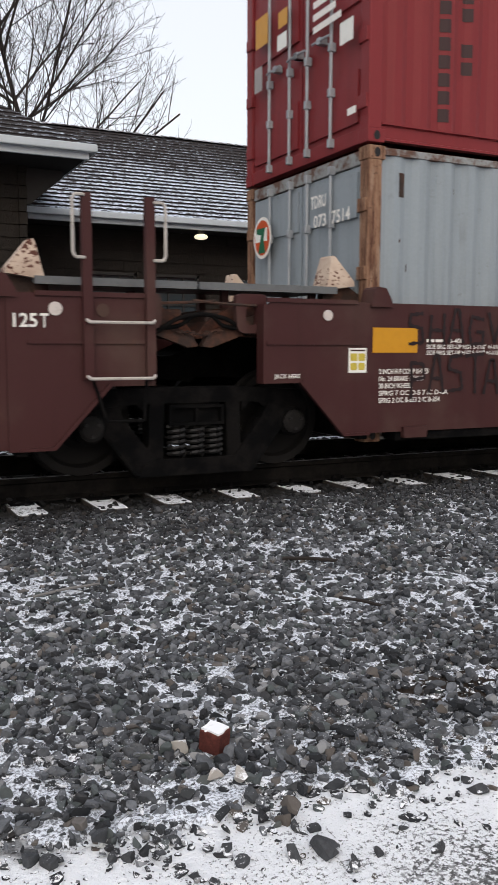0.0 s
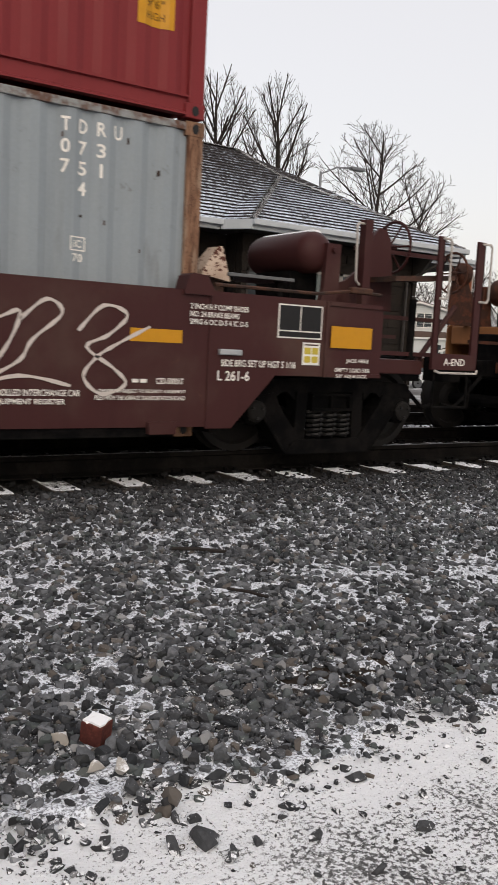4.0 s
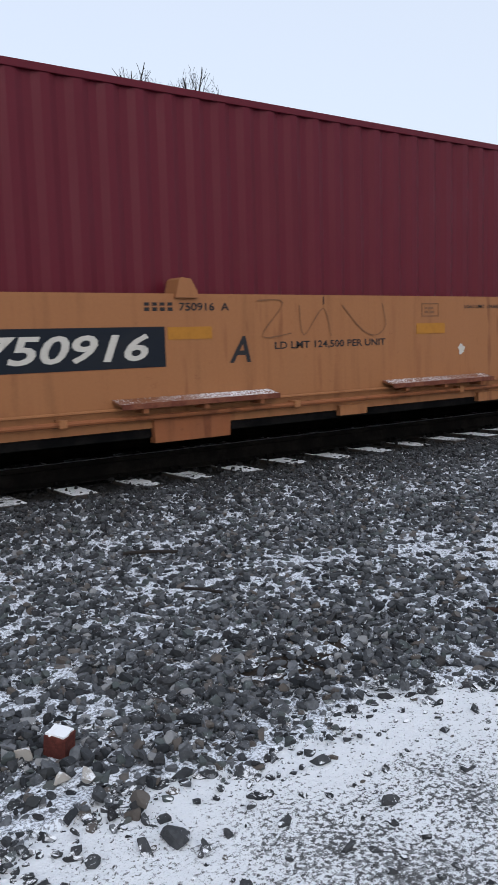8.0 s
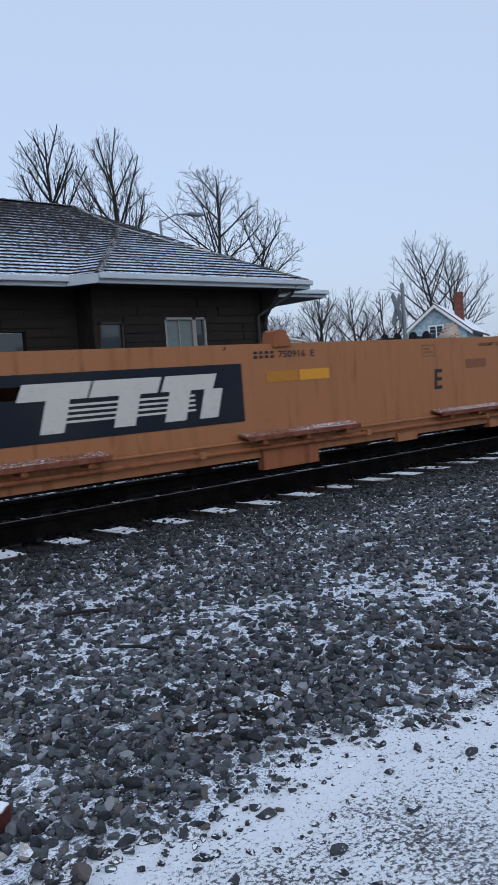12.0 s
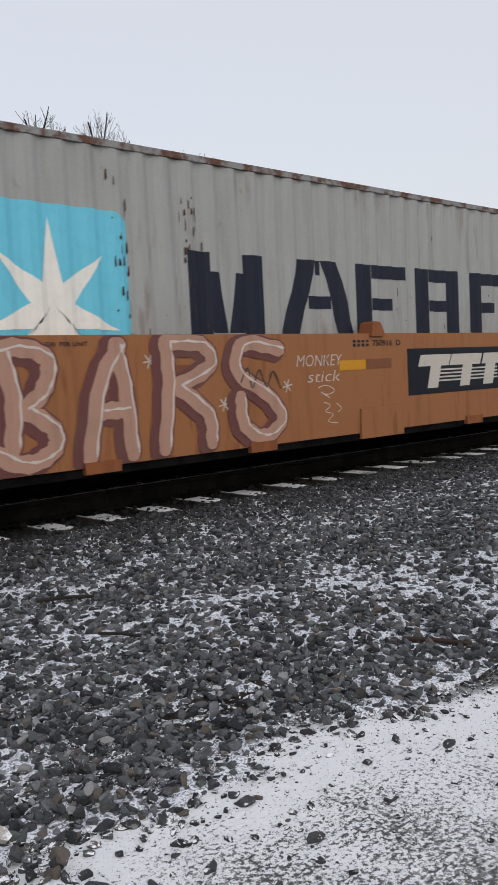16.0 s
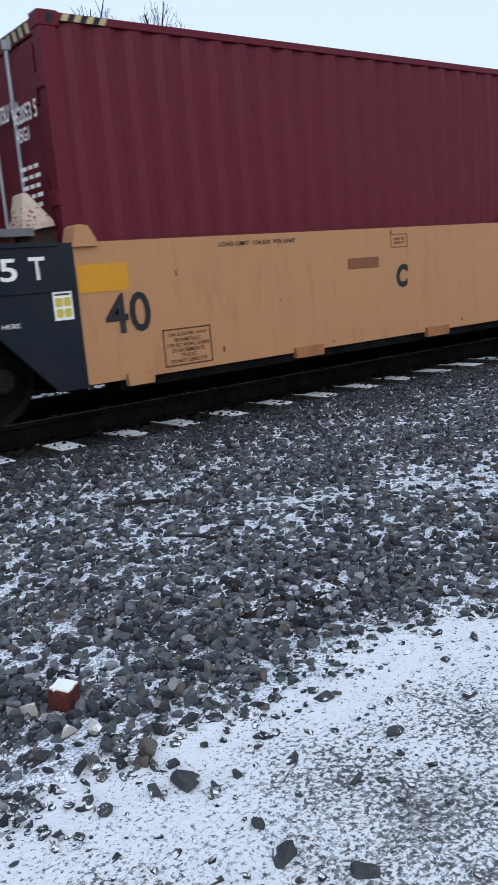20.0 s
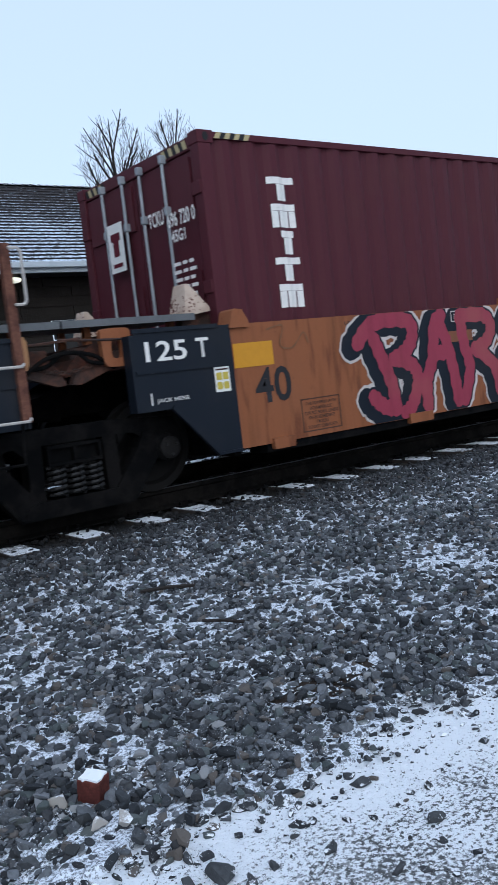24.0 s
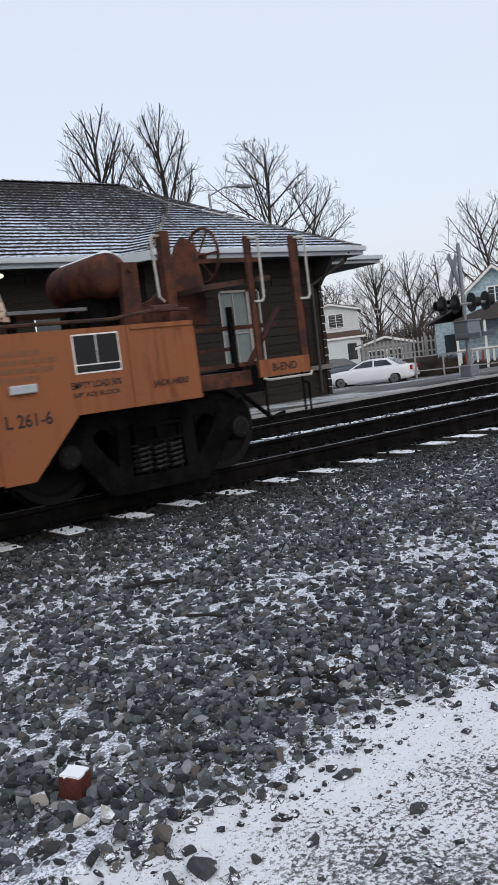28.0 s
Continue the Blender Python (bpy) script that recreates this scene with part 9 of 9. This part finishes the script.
write(u, "5/8\" ADJ BLOCK", 14.40, 14.83, 1.125, 1.175, DARKTXT, PLATEFACE)
write(u, "JACK HERE", 15.14, 15.50, 1.135, 1.20, DARKTXT, PLATEFACE - 0.014)
tp("marker_lamp", box(bm_new(), 13.88, 14.10, -SIDE - 0.05, -SIDE - 0.001, 1.22, 1.29, 0.01), STEEL, u, "dull metal marker bracket")
top_bracket(u, 7.49, 7.77, YELLOW2)
tp("side_door", prism(bm_new(), [(7.28, 0.49), (8.08, 0.49), (8.07, 0.85), (7.30, 0.83)], -SIDE - 0.03, -SIDE - 0.001), YELLOW2, u, "thick bolted side plate")
for x in (3.68, 5.58, 9.4, 11.3):
    bottom_pad(u, x, x + 0.37, YELLOW2)
for x in (5.5, 9.6, 12.7):
    tp("stacking_lug", prism(bm_new(), [(x - 0.05, 1.66), (x + 0.05, 1.66), (x + 0.05, 1.74), (x - 0.03, 1.75)], -SIDE - 0.01, -SIDE + 0.08), YELLOW2, u)

# ---- what is painted on the containers ----
def size_mark(c, x, z, number, mat):
    """A small framed sign over two figures."""
    for a, b, e, f in ((0, 0.13, 0, 0.010), (0, 0.13, 0.10, 0.11), (0, 0.010, 0.0105, 0.0995), (0.12, 0.13, 0.0105, 0.0995)):
        wall_sheet(c, x + a, x + b, z + e, z + f, mat, "mark_frame")
    wall_text(c, "iC", x + 0.03, x + 0.10, z + 0.025, z + 0.085, mat)
    wall_text(c, number, x + 0.02, x + 0.11, z - 0.085, z - 0.02, mat)



c = box_grey
bm = bm_new()
bm.faces.new([bm.verts.new((4.36 + 0.55 * math.cos(k), 0, 1.86 + 0.52 * math.sin(k))) for k in (2 * math.pi * i / 32 for i in range(32))])
tp("logo_rim", on_wall(bm, -CBOX + 0.012, 0.003), WHITE, c)
ORANGELOGO = plain("orange_red_logo_paint", (0.48, 0.075, 0.020), 0.55, 0, 0.15)
bm = bm_new()
bm.faces.new([bm.verts.new((4.36 + 0.49 * math.cos(k), 0, 1.86 + 0.46 * math.sin(k))) for k in (2 * math.pi * i / 32 for i in range(32))])
tp("logo_disc", on_wall(bm, -CBOX + 0.012, 0.005), ORANGELOGO, c, "orange round logo, badly worn")
wall_sheet(c, 3.72, 4.72, 1.78, 2.12, plain("pale_blue_logo_paint", (0.30, 0.42, 0.47), 0.55), "logo_panel", 0, 0.007)
wall_sheet(c, 4.02, 4.36, 1.66, 2.02, plain("green_logo_paint", (0.015, 0.11, 0.055), 0.55), "logo_patch", -0.10, 0.009)
for x0, x1 in ((5.14, 6.08), (6.28, 7.02), (7.24, 7.92)):
    wall_sheet(c, x0, x0 + 0.24, 1.66, 2.16, WHITE, "logo_block", 0.02)
    wall_sheet(c, x0 + 0.245, x1 - 0.25, 2.06 if x0 < 7.2 else 1.70, 2.16 if x0 < 7.2 else 1.78, WHITE, "logo_block", 0)
    if x0 < 7.2:
        wall_sheet(c, x1 - 0.24, x1, 1.66, 2.16, WHITE, "logo_block", -0.02)
wall_sheet(c, 9.26, 10.63, 1.70, 1.86, plain("darker_repaint", (0.13, 0.155, 0.165), 0.6), "repainted_patch")
for row, z in (("TDRU", 2.79), ("073", 2.63), ("751", 2.48), (" 4", 2.33)):
    for k, ch in enumerate(row):
        if ch != " ":
            wall_text(c, ch, 11.08 + 0.145 * k, 11.15 + 0.145 * k, z, z + 0.105, WHITE)
size_mark(c, 11.17, 1.91, "70", WHITE)
rng = random.Random(5)
for k in range(46):
    x, z = rng.uniform(0.3, 11.9), rng.uniform(0.9, 2.85)
    w, h = rng.uniform(0.008, 0.030), rng.uniform(0.012, 0.11)
    bm = quad(bm_new(), [(x, z), (x + w, z + h * 0.2), (x + w * 0.8, z + h), (x + w * 0.1, z + h * 0.8)], 0)
    tp("rust_chip", on_wall(bm, -CBOX + 0.012, 0.004), DARKRUST if k % 3 else DULLBROWN, c)
wall_sheet(c, 0.33, 0.40, 2.62, 2.83, DARKRUST, "lashing_slot")
c = box_red
for i, z in enumerate([5.6 - 0.155 * k for k in range(15)]):
    wall_sheet(c, 0.76, 0.87, z - 0.115, z, REDTXT, "lettering_block")
    if i < 13 and i != 10:
        wall_sheet(c, 1.01, 1.12, z + 0.13 - 0.115, z + 0.13, REDTXT, "lettering_block")
for x in (4.8, 5.51, 6.2):
    wall_sheet(c, x, x + 0.62, 3.82, 3.98, DARKTXT, "lettering_block")
    wall_sheet(c, x, x + 0.20, 3.985, 4.5, DARKTXT, "lettering_block")
    wall_sheet(c, x + 0.42, x + 0.62, 3.985, 4.5, DARKTXT, "lettering_block")
for k, ch in enumerate("0332"):
    wall_text(c, ch, 11.47, 11.57, 4.25 + 0.16 * k, 4.37 + 0.16 * k, WHITE)
wall_sheet(c, 11.75, 11.88, 4.52, 4.64, PAPER, "size_mark")
wall_sheet(c, 11.68, 12.0, 3.70, 4.03, ORANGEMARK, "caution_label")
wall_text(c, "CAUTION", 11.71, 11.97, 3.94, 3.99, BLACK)
wall_text(c, "9'6\"", 11.76, 11.92, 3.84, 3.91, BLACK)
wall_text(c, "HIGH", 11.76, 11.92, 3.75, 3.81, BLACK)


def door_sheet(c, y0, y1, z0, z1, mat, name="door_label", x=-0.064):
    """A label on the doors, which look to -x; y0 is the far side."""
    bm = bm_new()
    bm.faces.new([bm.verts.new(v) for v in ((x, y0, z0), (x, y1, z0), (x, y1, z1), (x, y0, z1))])
    return tp(name, bm, mat, c)


def door_text(c, string, y0, y1, z0, z1, mat, x=-0.068):
    bm = lettering(string, 0, 1, 0, 1)
    for v in bm.verts:
        v.co = (x, y0 + (y1 - y0) * v.co.x, z0 + (z1 - z0) * v.co.z)
    return tp("stencil", bm, mat, c)


door_sheet(box_red, 0.85, 0.57, 4.42, 4.72, ORANGEMARK)
door_sheet(box_red, 0.34, 0.15, 4.47, 4.63, ORANGEMARK)
door_sheet(box_red, 0.36, 0.16, 4.26, 4.41, PAPER)
door_sheet(box_red, 0.88, 0.70, 3.98, 4.23, plain("dull_plate", (0.30, 0.28, 0.27), 0.5))
door_sheet(box_red, -0.84, -1.06, 3.95, 4.14, PAPER)
door_sheet(box_red, -0.98, -1.12, 3.32, 3.38, PAPER)
for k in range(3):
    door_sheet(box_red, -0.36, -0.66 - 0.1 * k, 4.42 - 0.11 * k, 4.48 - 0.11 * k, WHITE, "illegible_stencil")
bm = bm_new()
bm.faces.new([bm.verts.new((-0.064, 0.70 + 0.21 * math.cos(k), 2.46 + 0.22 * math.sin(k))) for k in (2 * math.pi * i / 24 for i in range(24))])
tp("door_logo", bm, WHITE, box_grey, "worn round door logo")
bm = bm_new()
bm.faces.new([bm.verts.new((-0.067, 0.70 + 0.175 * math.cos(k), 2.46 + 0.185 * math.sin(k))) for k in (2 * math.pi * i / 24 for i in range(24))])
tp("door_logo_patch", bm, ORANGELOGO, box_grey)
door_sheet(box_grey, 0.86, 0.58, 2.42, 2.56, PAPER, "door_logo_patch", -0.069)
bm = bm_new()
bm.faces.new([bm.verts.new((-0.071, a, b)) for a, b in ((0.78, 2.30), (0.62, 2.30), (0.66, 2.45), (0.62, 2.56), (0.84, 2.56), (0.82, 2.51), (0.72, 2.49))])
tp("door_logo_patch", bm, plain("green_logo_paint", (0.015, 0.11, 0.055), 0.55), box_grey)
door_text(box_grey, "TDRU", -0.34, -0.62, 2.60, 2.72, WHITE)
door_text(box_grey, "073  7514", -0.40, -1.04, 2.42, 2.54, WHITE)

c = box_d
for k in range(90):
    x = rng.choice((rng.gauss(2.85, 0.08), rng.gauss(3.62, 0.06), rng.uniform(0.3, 11.9)))
    z = rng.uniform(1.0, 3.1)
    w, h = rng.uniform(0.008, 0.028), rng.uniform(0.015, 0.13)
    bm = quad(bm_new(), [(x, z), (x + w, z + h * 0.2), (x + w * 0.8, z + h), (x + w * 0.1, z + h * 0.8)], 0)
    tp("rust_chip", on_wall(bm, -CBOX + 0.012, 0.011), DARKRUST if k % 3 else DULLBROWN, c)
bm = bm_new()
quad(bm, [(1.33, 1.66), (2.92, 1.66), (2.92, 2.70), (2.80, 2.78), (1.33, 2.80)], 0)
tp("logo_panel", on_wall(bm, -CBOX + 0.012), CYAN, c, "pale blue logo panel")
star = []
for k in range(14):
    r = (0.78, 0.25)[k % 2]
    a = math.pi / 2 + k * math.pi / 7
    star.append((2.13 + r * 0.86 * math.cos(a), 1.90 + r * math.sin(a)))
star = [(x, max(z, 1.66)) for x, z in star]
bm = bm_new()
mid = bm.verts.new((2.13, 0, 1.95))
ring = [bm.verts.new((x, 0, z)) for x, z in star]
for k in range(14):
    bm.faces.new((mid, ring[k], ring[(k + 1) % 14]))
tp("logo_star", on_wall(bm, -CBOX + 0.012, 0.006), PAPER, c, "white star, worn")
for n, (x0, x1) in enumerate(((3.60, 4.60), (4.98, 5.90), (6.08, 7.01), (7.21, 8.16), (8.42, 9.34), (9.64, 10.48))):
    k = 0.14 if n == 1 else 0.0
    legs = [x0] if n in (2, 4, 5) else [x0, x1 - 0.27]
    if n == 1:
        wall_sheet(c, x0 - k, x0 + 0.28 - k, 1.66, 2.49, NAVY, "logo_block", 2 * k)
        wall_sheet(c, x1 - 0.27 + k, x1 + k, 1.66, 2.49, NAVY, "logo_block", -2 * k)
    else:
        for x in legs:
            wall_sheet(c, x, x + 0.28, 1.66, 2.49, NAVY, "logo_block")
    if n:
        wall_sheet(c, x0 + 0.285 + k, x1 - (0.275 if len(legs) > 1 else 0.0) - k, 2.33, 2.488, NAVY, "logo_block", 0.0, 0.004)
        wall_sheet(c, x0 + 0.285, x1 - 0.275, 1.96, 2.10, NAVY, "logo_block", 0.0, 0.004)
    else:
        wall_sheet(c, x0 + 0.285, x0 + 0.50, 1.70, 2.30, NAVY, "logo_block", -0.10, 0.004)
        wall_sheet(c, x1 - 0.49, x1 - 0.275, 1.70, 2.30, NAVY, "logo_block", 0.10, 0.004)
wall_text(c, "MSKU", 11.12, 11.50, 3.0, 3.09, DARKTXT)
wall_text(c, "9561693", 11.12, 11.66, 2.86, 2.95, DARKTXT)
wall_text(c, "45G1", 11.12, 11.44, 2.73, 2.82, DARKTXT)
size_mark(c, 11.39, 2.52, "70", DARKTXT)
bm = quad(bm_new(), [(11.40, 2.20), (11.54, 2.20), (11.47, 2.34)], 0)
tp("warning_triangle", on_wall(bm, -CBOX + 0.012), BLACK, c)
bm = quad(bm_new(), [(11.425, 2.213), (11.515, 2.213), (11.47, 2.31)], 0)
tp("warning_triangle", on_wall(bm, -CBOX + 0.012, 0.006), ORANGEMARK, c)
door_text(c, "MSKU", -0.34, -0.64, 2.98, 3.12, DARKTXT)
door_text(c, "956 169 3", -0.70, -1.14, 2.95, 3.09, DARKTXT)
door_text(c, "45G1", -0.74, -0.98, 2.79, 2.91, DARKTXT)
door_sheet(c, 0.90, 0.76, 2.90, 3.10, PAPER)
door_sheet(c, 0.56, 0.26, 1.96, 2.56, PAPER)
door_sheet(c, -0.26, -0.62, 1.96, 2.56, PAPER)
for y0, y1 in ((0.54, 0.28), (-0.28, -0.60)):
    door_sheet(c, y0, y1, 1.83, 1.92, NAVY, "lettering_block")


BLUEMARK = plain("blue_label_print", (0.02, 0.12, 0.30), 0.5)


def end_marks(c, x, code, number):
    """The upright owner's number, size code and small labels near a container's end."""
    for k, ch in enumerate(code + " " + number):
        if ch != " ":
            wall_text(c, ch, x, x + 0.075, 2.88 - 0.108 * k, 2.955 - 0.108 * k, WHITE)
    for k, ch in enumerate("45G1"):
        wall_text(c, ch, x + 0.29, x + 0.36, 2.86 - 0.115 * k, 2.945 - 0.115 * k, WHITE)
    wall_sheet(c, x + 0.27, x + 0.39, 2.22, 2.36, LIMEY, "height_label")
    size_mark(c, x + 0.26, 1.98, "33", WHITE)
    tp("lashing_recess", box(bm_new(), x + 0.0, x + 0.06, -CBOX - 0.002, -CBOX + 0.03, 3.10, 3.24, 0.01), MAROON2, c)


end_marks(box_a, 11.52, "MTSU", "9620825")
end_marks(box_c, 11.52, "MTSU", "9620535")
end_marks(box_b, 11.40, "TCKU", "696720")
for k, (x0, x1) in enumerate(((0.77, 1.09), (0.79, 1.08), (0.87, 1.04), (0.78, 1.08), (0.79, 1.08))):
    z1 = 3.06 - k * 0.256
    wall_sheet(box_b, x0, x1, z1 - 0.065, z1, WHITE, "logo_block")
    wall_sheet(box_b, (x0 + x1) / 2 - 0.06, (x0 + x1) / 2 + 0.06, z1 - 0.225, z1 - 0.068, WHITE, "logo_block")
    if k in (1, 4):
        wall_sheet(box_b, x0, x0 + 0.07, z1 - 0.225, z1 - 0.068, WHITE, "logo_block")
        wall_sheet(box_b, x1 - 0.07, x1, z1 - 0.225, z1 - 0.068, WHITE, "logo_block")
for c, code, num in ((box_b, "TCKU", "696 720 0"), (box_c, "MTSU", "962053 5"), (box_a, "MTSU", "962082 5")):
    door_text(c, code, -0.34, -0.62, 2.72, 2.86, WHITE)
    door_text(c, num, -0.68, -1.15, 2.66, 2.80, WHITE)
    door_text(c, "45G1", -0.72, -0.96, 2.52, 2.63, WHITE)
    for k in range(5):
        for a, b in ((-0.70, -0.82), (-0.85, -0.93), (-0.96, -1.04 - 0.03 * (k % 2))):
            door_sheet(c, a, b, 2.30 - 0.075 * k, 2.332 - 0.075 * k, WHITE, "illegible_stencil")
    if c == box_b:
        door_sheet(c, 0.52, 0.20, 2.42, 2.92, PAPER)
        door_sheet(c, 0.42, 0.30, 2.58, 2.74, MAROON, "label_field", -0.067)
        door_sheet(c, 0.46, 0.26, 2.74, 2.82, MAROON, "label_field", -0.067)
        door_sheet(c, 0.46, 0.26, 2.47, 2.51, MAROON, "label_field", -0.067)
    else:
        door_sheet(c, 0.86, 0.46, 2.52, 2.70, PAPER)
        door_sheet(c, 0.83, 0.50, 2.57, 2.64, BLUEMARK, "label_field", -0.067)
        door_sheet(c, 0.83, 0.50, 2.53, 2.55, BLUEMARK, "label_field", -0.067)


def motions():
    """The train rolls to the left; its wheels turn with it."""
    for ob, u in TRAIN:
        walk(ob, [(t, pose(u - s, TRACK, RAILTOP)) for t, s in RUN])
    ts, ss = [r[0] for r in RUN], [r[1] for r in RUN]
    steps = [28.0 * i / 210 for i in range(211)]
    turns = [(t, -math.degrees(float(np.interp(t, ts, ss)) / 0.42)) for t in steps]
    for w, d in WHEELS:
        walk(w, [(t, pose(d, 0, 0.42, 0, a, 0)) for t, a in turns])


motions()
